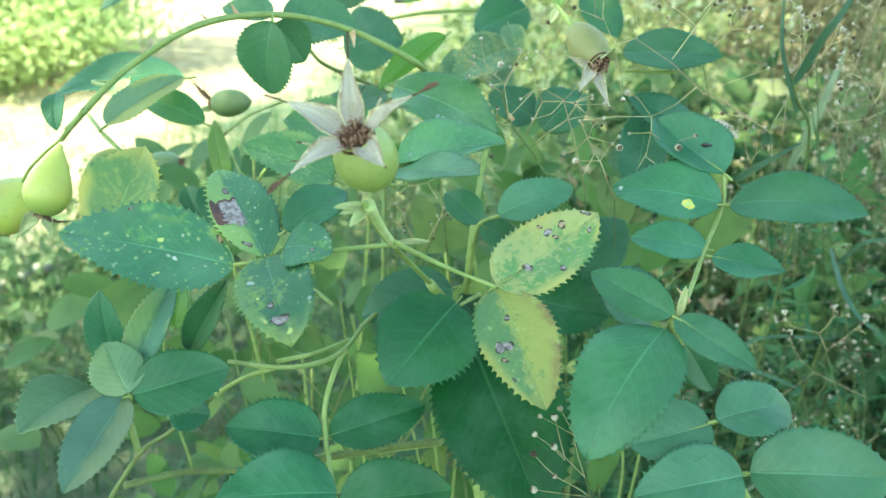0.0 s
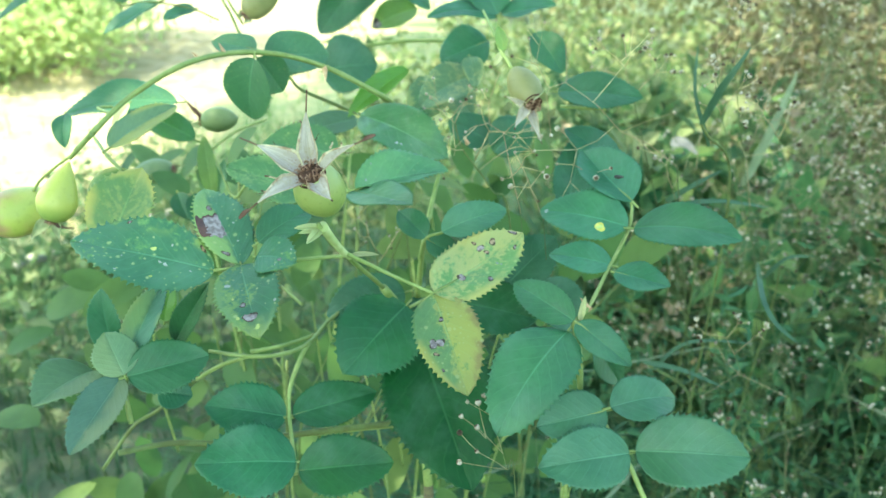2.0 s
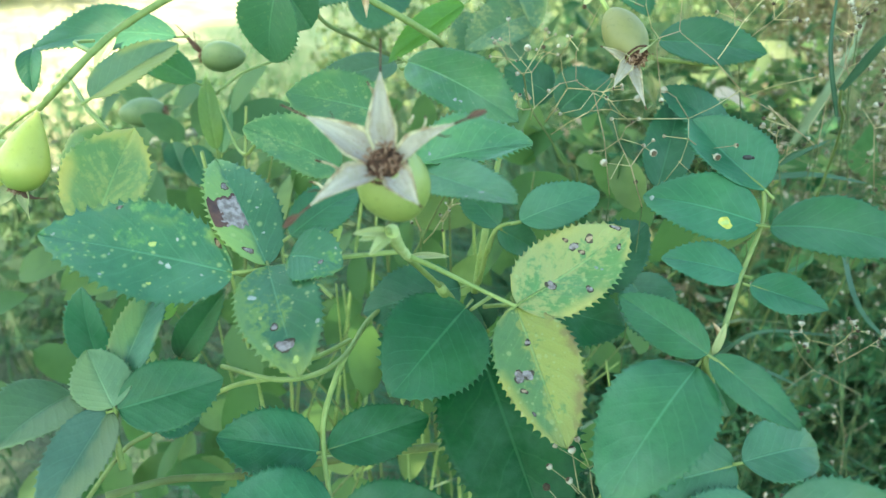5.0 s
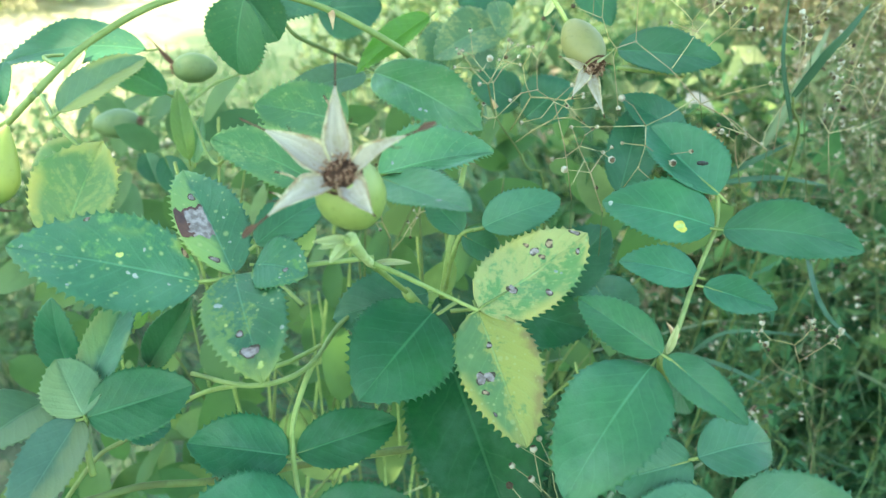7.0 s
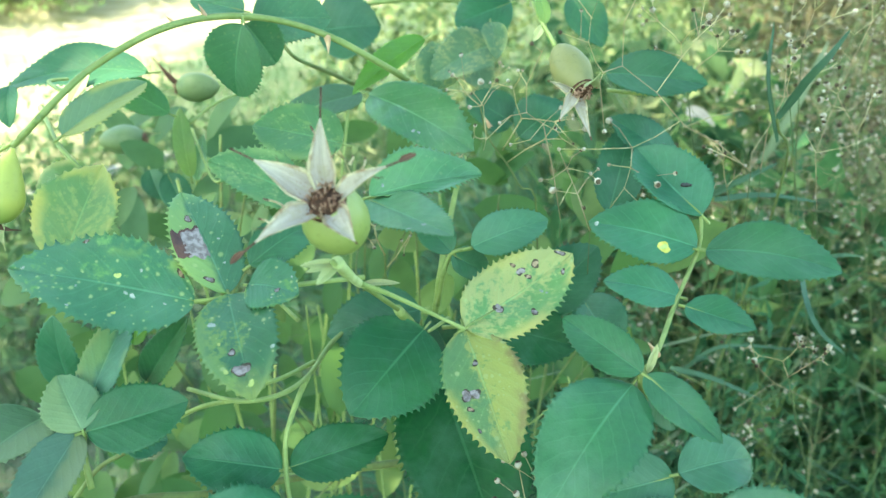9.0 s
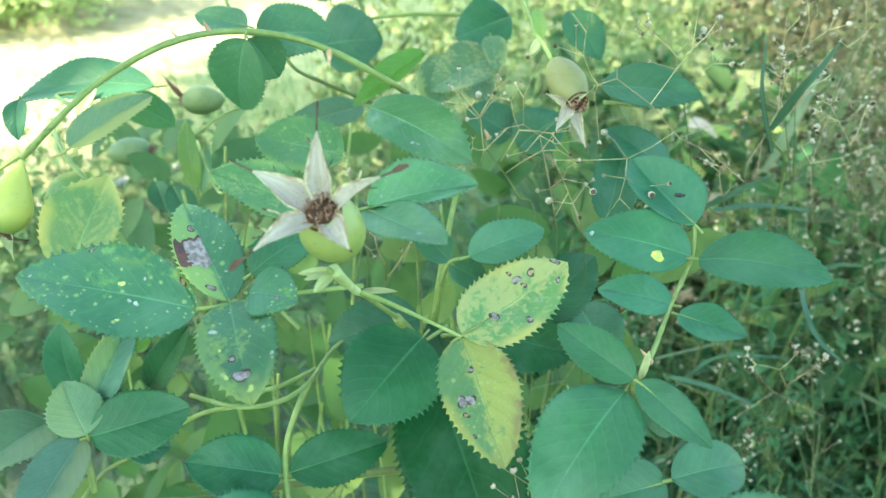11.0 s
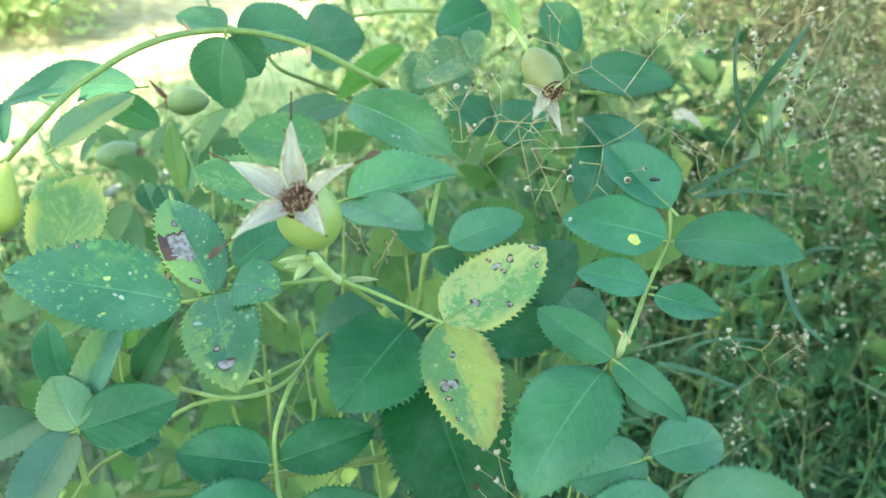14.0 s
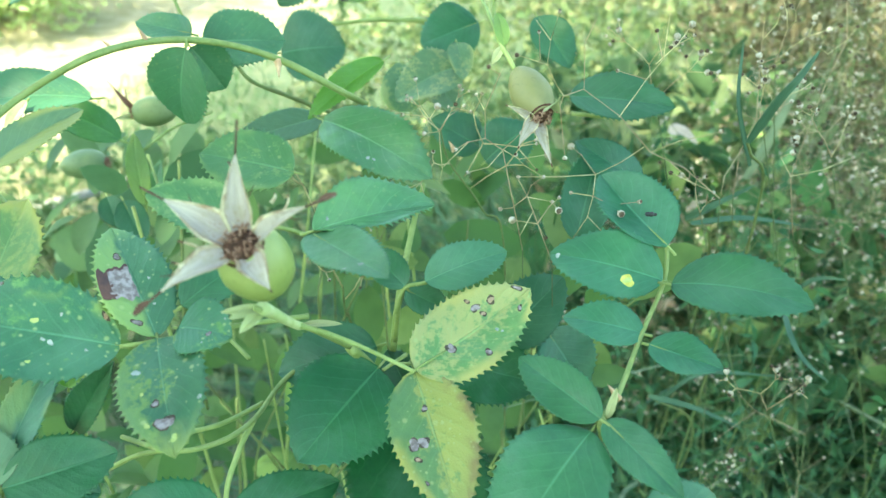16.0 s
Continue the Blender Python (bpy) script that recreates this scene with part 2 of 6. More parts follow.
plain("hip2", (0.18, 0.19, 0.07), (0.23, 0.225, 0.09), 110.0, 0.45, 0.35, 0.15, 0.0002, flush=((0.26, 0.25, 0.11), 0.4, 0.9))
plain("hip5", (0.115, 0.175, 0.075), (0.15, 0.205, 0.09), 110.0, 0.45, 0.35, 0.15, 0.0002)
plain("hip3", (0.48, 0.51, 0.12), (0.58, 0.59, 0.16), 90.0, 0.35, 0.45, 0.12, 0.0002, flush=((0.24, 0.34, 0.08), 0.6, 1.0))
plain("hip4", (0.40, 0.46, 0.10), (0.48, 0.50, 0.13), 90.0, 0.35, 0.45, 0.12, 0.0002, flush=((0.42, 0.23, 0.15), 0.35, 0.75))


def felt(name):
    """The felted inner face of a dried sepal: cream with long faint veins, greyish and speckled brown towards the hip."""
    m = Nodes(name)
    sep = m.node("ShaderNodeSeparateXYZ", Vector=m.tree.nodes.new("ShaderNodeUVMap").outputs[0])
    rand = m.tree.nodes.new("ShaderNodeObjectInfo").outputs["Random"]
    line = m.node("ShaderNodeCombineXYZ", X=m.math("MULTIPLY", sep.outputs[0], 9.0), Y=m.math("MULTIPLY", sep.outputs[1], 2.2), Z=m.math("MULTIPLY", rand, 23.0))
    veins = m.noise(1.0, 4.0, line.outputs[0], 0.6)
    col = m.mix(m.ramp(veins, 0.36, 0.64), (0.46, 0.425, 0.35), (0.62, 0.58, 0.485))
    col = m.mix(m.math("MULTIPLY", m.ramp(m.math("ADD", sep.outputs[1], m.math("MULTIPLY", m.noise(500.0, 3.0), 0.3)), 0.75, 0.12), 0.75), col, (0.38, 0.33, 0.31))
    col = m.mix(m.math("MULTIPLY", m.ramp(m.noise(1500.0, 3.0), 0.56, 0.72), m.ramp(sep.outputs[1], 0.42, 0.0)), col, (0.27, 0.18, 0.13))
    middle = m.math("ABSOLUTE", m.math("SUBTRACT", sep.outputs[0], 0.5))
    col = m.mix(m.math("MULTIPLY", m.ramp(m.noise(330.0, 4.0, rough=0.65), 0.48, 0.66), 0.5), col, (0.40, 0.36, 0.24))
    col = m.mix(m.math("MULTIPLY", m.ramp(m.math("ADD", middle, m.math("MULTIPLY", m.noise(900.0, 3.0), 0.3)), 0.46, 0.60), 0.6), col, (0.30, 0.22, 0.14))
    col = m.mix(m.math("MULTIPLY", m.ramp(middle, 0.05, 0.0), 0.35), col, (0.33, 0.31, 0.20))
    m.put(m.bsdf.inputs["Base Color"], col)
    m.put(m.bsdf.inputs["Roughness"], 0.9)
    m.put(m.bsdf.inputs["Specular IOR Level"], 0.15)
    m.put(m.bsdf.inputs["Normal"], m.bump(m.math("ADD", veins, m.math("MULTIPLY", m.noise(2500.0, 3.0), 0.5)), 0.6, 0.0003))
    tr = m.node("ShaderNodeBsdfTranslucent", Color=col)
    ms = m.node("ShaderNodeMixShader", Fac=0.2)
    m.put(ms.inputs[1], m.bsdf.outputs[0])
    m.put(ms.inputs[2], tr.outputs[0])
    m.put(m.out.inputs[0], ms.outputs[0])


felt("sepal_white")
plain("sepal_dull", (0.38, 0.34, 0.27), (0.50, 0.46, 0.38), 500.0, 0.85, 0.2, 0.6, 0.0003, thin=0.2)
plain("sepal_green", (0.27, 0.34, 0.16), (0.44, 0.46, 0.26), 300.0, 0.7, 0.2, 0.5, 0.0003, thin=0.2)
plain("sepal_rim", (0.62, 0.58, 0.38), (0.30, 0.21, 0.13), 420.0, 0.7, 0.2)
plain("sepal_brown", (0.085, 0.046, 0.034), (0.14, 0.085, 0.06), 260.0, 0.8, 0.2, thin=0.05)
plain("sepal_dark", (0.03, 0.022, 0.018), (0.06, 0.04, 0.03), 260.0, 0.8, 0.2)
plain("stamen", (0.24, 0.13, 0.09), (0.42, 0.28, 0.20), 500.0, 0.85, 0.15)
plain("stamen_dark", (0.06, 0.035, 0.025), (0.12, 0.06, 0.04), 500.0, 0.9, 0.1)
plain("spot_pale", (0.40, 0.38, 0.33), (0.24, 0.20, 0.16), 420.0, 0.7, 0.2)
plain("stipule", (0.38, 0.46, 0.20), (0.48, 0.54, 0.28), 200.0, 0.6)
plain("spot_red", (0.11, 0.06, 0.05), (0.07, 0.045, 0.045), 300.0, 0.7, 0.2)
plain("spot", (0.33, 0.29, 0.285), (0.17, 0.14, 0.135), 800.0, 0.75, 0.2)
plain("spot_rim", (0.06, 0.055, 0.04), (0.10, 0.085, 0.055), 420.0, 0.8, 0.2)
plain("spot_yellow", (0.55, 0.52, 0.13), (0.42, 0.40, 0.08), 500.0, 0.6, 0.2)
plain("spot_white", (0.36, 0.41, 0.36), (0.22, 0.30, 0.23), 600.0, 0.5, 0.4)
plain("spot_tan", (0.40, 0.30, 0.20), (0.30, 0.20, 0.13), 600.0, 0.7, 0.2)
plain("spot_speck", (0.42, 0.49, 0.17), (0.33, 0.42, 0.13), 500.0, 0.6, 0.2)
plain("twig_dry", (0.36, 0.32, 0.16), (0.52, 0.47, 0.27), 150.0, 0.8, 0.2)
plain("twig_brown", (0.30, 0.225, 0.14), (0.40, 0.32, 0.20), 150.0, 0.8, 0.2)
plain("twig_olive", (0.25, 0.22, 0.12), (0.34, 0.29, 0.17), 150.0, 0.8, 0.2)
plain("weed_stem", (0.10, 0.155, 0.065), (0.13, 0.16, 0.075), 150.0, 0.7, 0.2)
plain("capsule", (0.48, 0.45, 0.37), (0.30, 0.25, 0.17), 700.0, 0.8, 0.2)
plain("capsule_dark", (0.06, 0.045, 0.03), (0.12, 0.09, 0.06), 500.0, 0.8, 0.2)
plain("grey_wood", (0.46, 0.44, 0.40), (0.30, 0.28, 0.26), 60.0, 0.9, 0.1, 0.6, 0.002)
# pale tone of ground litter, with sunlight on it put into the colour
plain("bleached", (0.50, 0.42, 0.34), (0.62, 0.53, 0.44), 120.0, 0.8, 0.2, thin=0.3)
plain("insect", (0.012, 0.012, 0.014), (0.03, 0.03, 0.03), 500.0, 0.4, 0.5)


def foliage(name, one, two, three, thin=0.35, rough=0.5):
    """Many small leaves or blades in one mesh: each its own tint."""
    m = Nodes(name)
    isl = m.tree.nodes.new("ShaderNodeNewGeometry").outputs["Random Per Island"]
    col = m.mix(m.ramp(isl, 0.0, 0.7), one, two)
    col = m.mix(m.ramp(isl, 0.72, 1.0), col, three)
    col = m.mix(m.math("MULTIPLY", m.ramp(m.noise(70.0), 0.4, 0.7), 0.3), col, tuple(0.5 * c for c in one))
    m.put(m.bsdf.inputs["Base Color"], col)
    m.put(m.bsdf.inputs["Roughness"], rough)
    m.put(m.bsdf.inputs["Specular IOR Level"], 0.35)
    tr = m.node("ShaderNodeBsdfTranslucent", Color=col)
    ms = m.node("ShaderNodeMixShader", Fac=thin)
    m.put(ms.inputs[1], m.bsdf.outputs[0])
    m.put(ms.inputs[2], tr.outputs[0])
    m.put(m.out.inputs[0], ms.outputs[0])
    return m.mat


foliage("grass", (0.035, 0.11, 0.045), (0.07, 0.16, 0.055), (0.17, 0.21, 0.09))
foliage("grass_blue", (0.06, 0.155, 0.095), (0.09, 0.19, 0.115), (0.14, 0.23, 0.13))
foliage("thicket", (0.15, 0.125, 0.065), (0.20, 0.17, 0.095), (0.10, 0.15, 0.06), thin=0.3)
foliage("broad_weed", (0.035, 0.13, 0.055), (0.12, 0.25, 0.09), (0.32, 0.42, 0.15), thin=0.4)
foliage("dead_leaf", (0.42, 0.34, 0.26), (0.30, 0.22, 0.13), (0.52, 0.45, 0.36), thin=0.3)
foliage("grass_pale", (0.26, 0.34, 0.20), (0.32, 0.40, 0.25), (0.36, 0.42, 0.28))
foliage("grass_dry", (0.20, 0.18, 0.09), (0.15, 0.15, 0.07), (0.10, 0.14, 0.06))
foliage("weed", (0.085, 0.165, 0.065), (0.20, 0.26, 0.105), (0.43, 0.43, 0.215), thin=0.45)
foliage("low_weed", (0.10, 0.19, 0.085), (0.15, 0.24, 0.105), (0.27, 0.31, 0.16), thin=0.5)
foliage("side_weed", (0.052, 0.165, 0.075), (0.085, 0.215, 0.09), (0.16, 0.24, 0.105))
foliage("stalk_green", (0.085, 0.175, 0.085), (0.13, 0.22, 0.11), (0.24, 0.23, 0.12))
foliage("grass_deep", (0.038, 0.155, 0.072), (0.068, 0.21, 0.10), (0.12, 0.26, 0.14))
# tones spread wide to imitate sun flecks and dark gaps among the leaves
foliage("far_weed", (0.045, 0.125, 0.055), (0.18, 0.26, 0.11), (0.39, 0.41, 0.21), thin=0.5)
# far paler than foliage is: the glare of full sun is put into this colour
foliage("shrub_leaf_sunlit", (0.42, 0.55, 0.25), (0.52, 0.64, 0.31), (0.62, 0.69, 0.38), thin=0.55)
foliage("olive_leaf", (0.13, 0.16, 0.075), (0.19, 0.20, 0.09), (0.26, 0.24, 0.12), thin=0.4)
foliage("tree_leaf", (0.05, 0.13, 0.03), (0.08, 0.17, 0.04), (0.12, 0.20, 0.05))
# brighter copy of back_leaf: haze under the arch put into the colour
foliage("back_leaf_hazed", (0.09, 0.19, 0.08), (0.16, 0.27, 0.11), (0.28, 0.36, 0.15), thin=0.5)
foliage("back_leaf", (0.068, 0.165, 0.048), (0.12, 0.22, 0.062), (0.20, 0.28, 0.085), thin=0.45)

g = Nodes("soil")
sandy = g.mix(g.ramp(g.noise(9.0, 6.0), 0.35, 0.65), (0.44, 0.37, 0.25), (0.29, 0.255, 0.14))
green = g.mix(g.ramp(g.noise(14.0, 6.0), 0.35, 0.65), (0.065, 0.105, 0.055), (0.115, 0.135, 0.08))
pos = g.node("ShaderNodeSeparateXYZ", Vector=g.place())
wander = g.math("MULTIPLY", g.math("SUBTRACT", g.noise(1.6, 6.0), 0.5), 1.9)
widen = g.math("MULTIPLY", g.math("MAXIMUM", g.math("SUBTRACT", pos.outputs[1], 2.2), 0.0), 0.17)
west = g.ramp(g.math("ADD", g.math("ADD", g.math("MULTIPLY", pos.outputs[0], -1.0), widen), wander), 0.65, 1.05)
north = g.ramp(g.math("ADD", pos.outputs[1], wander), 1.45, 1.95)
g.put(g.bsdf.inputs["Base Color"], g.mix(g.math("MULTIPLY", west, north), green, sandy))
g.put(g.bsdf.inputs["Roughness"], 0.95)
g.put(g.bsdf.inputs["Normal"], g.bump(g.noise(60.0, 6.0), 0.8, 0.02))


# ---- building helpers ----
def mesh_object(name, verts, faces, mats, uvs=None, slots=None, smooth=True):
    """A mesh object from generated vertices and faces; mats are material names."""
    me = bpy.data.meshes.new(name)
    me.from_pydata([tuple(p) for p in verts], [], faces)
    for mname in mats:
        me.materials.append(MATS[mname])
    if slots is not None:
        me.polygons.foreach_set("material_index", slots)
    if smooth:
        me.polygons.foreach_set("use_smooth", [True] * len(faces))
    if uvs is not None:
        layer = me.uv_layers.new(name="UVMap")
        idx = np.empty(len(me.loops), dtype=np.int32)
        me.loops.foreach_get("vertex_index", idx)
        layer.data.foreach_set("uv", np.asarray(uvs, dtype=np.float32)[idx].ravel())
    me.update()
    return new(name, me)


def part_of(ob, parent, label=""):
    ob.parent = parent
    if label:
        ob["label"] = label
    return ob


def spline(points, steps):
    """A smooth line (Catmull-Rom) through points."""
    p = [Vector(q) for q in points]
    if len(p) == 2:
        return [p[0].lerp(p[1], i / steps) for i in range(steps + 1)]
    p = [2 * p[0] - p[1], *p, 2 * p[-1] - p[-2]]
    line = []
    for i in range(1, len(p) - 2):
        a, b, c, d = p[i - 1:i + 3]
        for k in range(steps):
            t = k / steps
            line.append(0.5 * (2 * b + (c - a) * t + (2 * a - 5 * b + 4 * c - d) * t * t + (3 * b - a - 3 * c + d) * t ** 3))
    line.append(p[-2])
    return line


def tube(line, r0, r1, sides=8, lump=0.0, verts=None, faces=None):
    """Rings along a line, added to verts and faces."""
    verts, faces = ([] if verts is None else verts), ([] if faces is None else faces)
    start = len(verts)
    n = len(line)
    ref = Vector((0.31, 0.17, 0.93))
    for i, p in enumerate(line):
        d = (line[min(i + 1, n - 1)] - line[max(i - 1, 0)])
        d = d.normalized() if d.length > 1e-9 else Vector((0, 0, 1))
        s = d.cross(ref)
        s = s.normalized() if s.length > 0.05 else d.cross(Vector((1, 0, 0))).normalized()
        u = s.cross(d)
        r = r0 + (r1 - r0) * i / (n - 1)
        r *= 1 + lump * (noise.noise(p * 260.0))
        for k in range(sides):
            a = math.tau * k / sides
            verts.append(p + (s * math.cos(a) + u * math.sin(a)) * r)
    for i in range(n - 1):
        for k in range(sides):
            a, b = start + i * sides + k, start + i * sides + (k + 1) % sides
            faces.append((a, b, b + sides, a + sides))
    faces.append(tuple(range(start + sides - 1, start - 1, -1)))
    faces.append(tuple(range(start + (n - 1) * sides, start + n * sides)))
    return verts, faces


def frame_of(b, tip, n):
    b, tip, n = Vector(b), Vector(tip), Vector(n)
    a = tip - b
    length = a.length
    a.normalize()
    n = (n - a * n.dot(a)).normalized()
    return b, a, n, n.cross(a), length


# ---- the ground ----
def ground():
    c = [math.copysign((math.exp(abs(i) * 0.23) - 1) * 0.35, i) for i in range(-30, 31)]
    n = len(c)
    verts = [(x, y + 1.0, 0.05 * noise.noise((x * 0.8, y * 0.8, 0)) * min(1.0, (abs(x) + abs(y)) * 0.5) + 0.012 * noise.noise((x * 6, y * 6, 3))) for y in c for x in c]
    faces = [(j * n + i, j * n + i + 1, (j + 1) * n + i + 1, (j + 1) * n + i) for j in range(n - 1) for i in range(n - 1)]
    return tagged(mesh_object("ground", verts, faces, ["soil"]), "dry sandy ground with patches of green turf", "ground", kind="structure")


ground()


def blades(name, spots, mat, label, rnd):
    """Grass blades: each a narrow bent strip that stands on the ground. spots: x, y, height, width, lean."""
    verts, faces = [], []
    for x, y, h, w, lean in spots:
        a = rnd.uniform(0, math.tau)
        d = Vector((math.cos(a), math.sin(a), 0))
        s = Vector((-d.y, d.x, 0))
        if rnd.random() < 0.5:
            s = (s + Vector((0, 0, 0.15))).normalized()
        k = len(verts)
        for i in range(5):
            t = i / 4
            p = Vector((x, y, -0.01)) + d * (lean * h * t * t) + Vector((0, 0, h * (t - 0.28 * lean * t * t)))
            half = s * (w * 0.5 * (1 - t) ** 0.6)
            if i < 4:
                verts += [p - half, p + half]
            else:
                verts.append(p)
        for i in range(3):
            faces.append((k + 2 * i, k + 2 * i + 1, k + 2 * i + 3, k + 2 * i + 2))
        faces.append((k + 6, k + 7, k + 8))
    return tagged(mesh_object(name, verts, faces, [mat]), label, "grass", kind="stuff")


def scatter_leaves(verts, faces, centres, radius, size, rnd, per, flat=0.6, slim=1.0):
    """Small pointed leaves, each two bent quads, round clump centres."""
    for c in centres:
        for _ in range(per):
            v = Vector((rnd.gauss(0, 1), rnd.gauss(0, 1), rnd.gauss(0, 0.8)))
            p = Vector(c) + v * radius * 0.55
            n = Vector((rnd.gauss(0, 1), rnd.gauss(0, 1), rnd.gauss(flat, 1))).normalized()
            a = n.orthogonal().normalized()
            a = (Matrix.Rotation(rnd.uniform(0, math.tau), 3, n) @ a)
            s = n.cross(a)
            L = size * rnd.uniform(0.6, 1.25)
            w = L * rnd.uniform(0.24, 0.34) * slim
            k = len(verts)
            verts += [p - a * L * 0.5, p - s * w - a * 0.05 * L + n * 0.12 * L, p + a * L * 0.55 - n * 0.1 * L, p + s * w - a * 0.05 * L + n * 0.12 * L]
            faces += [(k, k + 1, k + 2), (k, k + 2, k + 3)]


def woody(name, base, height, spread, clumps, per, size, leaf_mat, label, category, rnd, trunk_r=0.02, squash=0.8, low=0.25, sun_gaps=(), extra=0):
    """A shrub or tree: tapered trunk, limbs to every clump, and a loose crown."""
    thing = tagged(new(name), label, category)
    thing.location = base
    top = Vector((rnd.uniform(-0.1, 0.1) * spread, rnd.uniform(-0.1, 0.1) * spread, height * 0.55))
    tv, tf = tube(spline([(0, 0, -0.03), top * 0.5 + Vector((0.03 * spread, 0, 0)), top], 5), trunk_r, trunk_r * 0.5, 9, 0.1)
    part_of(mesh_object("trunk", tv, tf, ["bark"]), thing)
    centres, lv, lfc = [], [], []
    for i in range(clumps):
        a, r = rnd.uniform(0, math.tau), spread * math.sqrt(rnd.random())
        z = low * height + (1 - low) * height * rnd.random()
        r *= math.sqrt(max(0.1, 1 - ((z / height - 0.55) / 0.62) ** 2)) * squash + (1 - squash)
        c = Vector((r * math.cos(a), r * math.sin(a), z))
        centres.append(c)
        tube(spline([top * min(1.0, 0.3 + 0.7 * z / height), (top + c) * 0.5 + Vector((0, 0, -0.05 * height)), c], 4), trunk_r * 0.3, trunk_r * 0.08, 5, 0, lv, lfc)
    part_of(mesh_object("branchwork", lv, lfc, ["bark"]), thing)["kind"] = "stuff"
    cv, cf = [], []
    scatter_leaves(cv, cf, centres, spread * 0.32, size, rnd, per)
    # more leaves, only to thicken the shade this crown casts
    if extra:
        scatter_leaves(cv, cf, centres, spread * 0.32, size, random.Random(77), extra)
    if sun_gaps:
        # leaves cleared along chosen rays, so that flecks of sun reach bush and weeds
        keep = []
        for f in cf:
            q = cv[f[0]] + Vector(base)
            if not any((q - Vector(g_[:3]) - TO_SUN * (q - Vector(g_[:3])).dot(TO_SUN)).length < g_[3] for g_ in sun_gaps):
                keep.append(f)
        cf = keep
    crown = part_of(mesh_object("crown", cv, cf, [leaf_mat]), thing)
    crown["kind"] = "stuff"
    return thing


rnd = random.Random(5)
# an unseen tree, added to shade the rose bush, and the shrubs beyond the path
woody("unseen_shade_tree", (-1.1, -0.6, 0), 3.3, 1.3, 70, 85, 0.085, "tree_leaf", "unseen leafy tree added to shade the rose bush", "tree", rnd, 0.07, 0.9, 0.58, ((-0.088, 0.226, 0.557, 0.028), (-0.15, 0.235, 0.555, 0.06), (-0.12, 0.30, 0.58, 0.055), (-0.12, 0.225, 0.535, 0.02), (0.45, 1.0, 0.28, 0.11), (0.75, 1.25, 0.3, 0.10), (0.30, 0.72, 0.38, 0.05), (0.2, 1.1, 0.3, 0.08), (0.55, 0.75, 0.35, 0.05)), extra=40)
woody("shrub", (-2.35, 4.2, 0), 1.25, 0.95, 80, 190, 0.05, "shrub_leaf_sunlit", "sunlit light green shrub beyond the sandy path", "shrub", rnd, 0.02, 0.8, 0.02)
woody("shrub", (-3.9, 4.6, 0), 1.5, 1.1, 60, 190, 0.05, "shrub_leaf_sunlit", "sunlit light green shrub beyond the sandy path", "shrub", rnd, 0.02, 0.8, 0.02)
woody("shrub", (0.5, 6.6, 0), 1.4, 1.2, 50, 120, 0.055, "shrub_leaf_sunlit", "sunlit light green shrub far behind", "shrub", rnd, 0.02, 0.8, 0.02)
woody("shrub", (1.6, 4.4, 0), 1.5, 1.3, 60, 120, 0.055, "olive_leaf", "dull olive shrub behind the tall grass", "shrub", rnd, 0.02, 0.8, 0.02)
woody("shrub", (3.9, 4.0, 0), 1.7, 1.3, 60, 120, 0.055, "olive_leaf", "dull olive shrub behind the tall grass", "shrub", rnd, 0.02, 0.8, 0.02)

foot_rnd = random.Random(14)
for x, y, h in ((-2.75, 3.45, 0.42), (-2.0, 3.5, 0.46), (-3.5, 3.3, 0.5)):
    woody("low_shrub", (x, y, 0), h, 0.5, 55, 130, 0.042, "shrub_leaf_sunlit", "low sunlit bright green shrub at the path's edge", "shrub", foot_rnd, 0.01, 0.8, 0.02)


def weeds(name, spots, mat, label, rnd, size=0.03, slim=1.0, stalk=0.0014):
    """Leafy upright weeds in one mesh: a thin stalk with small leaves all the way up. spots: x, y, height."""
    verts, faces, slots = [], [], []
    for x, y, h in spots:
        lean = Vector((rnd.uniform(-0.2, 0.2), rnd.uniform(-0.2, 0.2), 1)) * h
        base = Vector((x, y, -0.01))
        tube(spline([base, base + lean * 0.5 + Vector((rnd.uniform(-0.02, 0.02), 0, 0)), base + lean], 3), stalk, stalk * 0.45, 4, 0, verts, faces)
        slots += [1] * (len(faces) - len(slots))
        cs = [base + lean * rnd.uniform(0.25, 1.0) for _ in range(int(6 + h * 22))]
        scatter_leaves(verts, faces, cs, 0.028, size, rnd, 2, 0.6, slim)
        slots += [0] * (len(faces) - len(slots))
    return tagged(mesh_object(name, verts, faces, [mat, "weed_stem"], None, slots), label, "weeds", kind="stuff")


def in_path(x, y):
    """The bare sandy stretch."""
    w = 0.35 * noise.noise((x * 1.1, y * 1.1, 0))
    return -x + w + 0.17 * max(0.0, y - 2.2) > 0.9 and y + w > 1.75


# turf, tall grass and weeds, from the rose bush to the shrubs
low = [(x, y, rnd.uniform(0.03, 0.10), rnd.uniform(0.002, 0.004), rnd.uniform(0.2, 0.9)) for x, y in ((rnd.uniform(-1.7, 1.2), rnd.uniform(0.35, 2.6)) for _ in range(22000)) if not in_path(x, y) or rnd.random() < 0.06]
blades("turf", low, "grass", "short green turf with dry blades", rnd)
wide = [(x, y, rnd.uniform(0.05, 0.14), rnd.uniform(0.004, 0.008), rnd.uniform(0.2, 0.9)) for x, y in ((rnd.uniform(-4.5, 4.5), rnd.uniform(-4.0, 5.5)) for _ in range(16000)) if not in_path(x, y) and (abs(x) > 1.0 or y < -0.2 or y > 2.4)]
blades("turf", wide, "grass", "short green turf all round", rnd)
tall = []
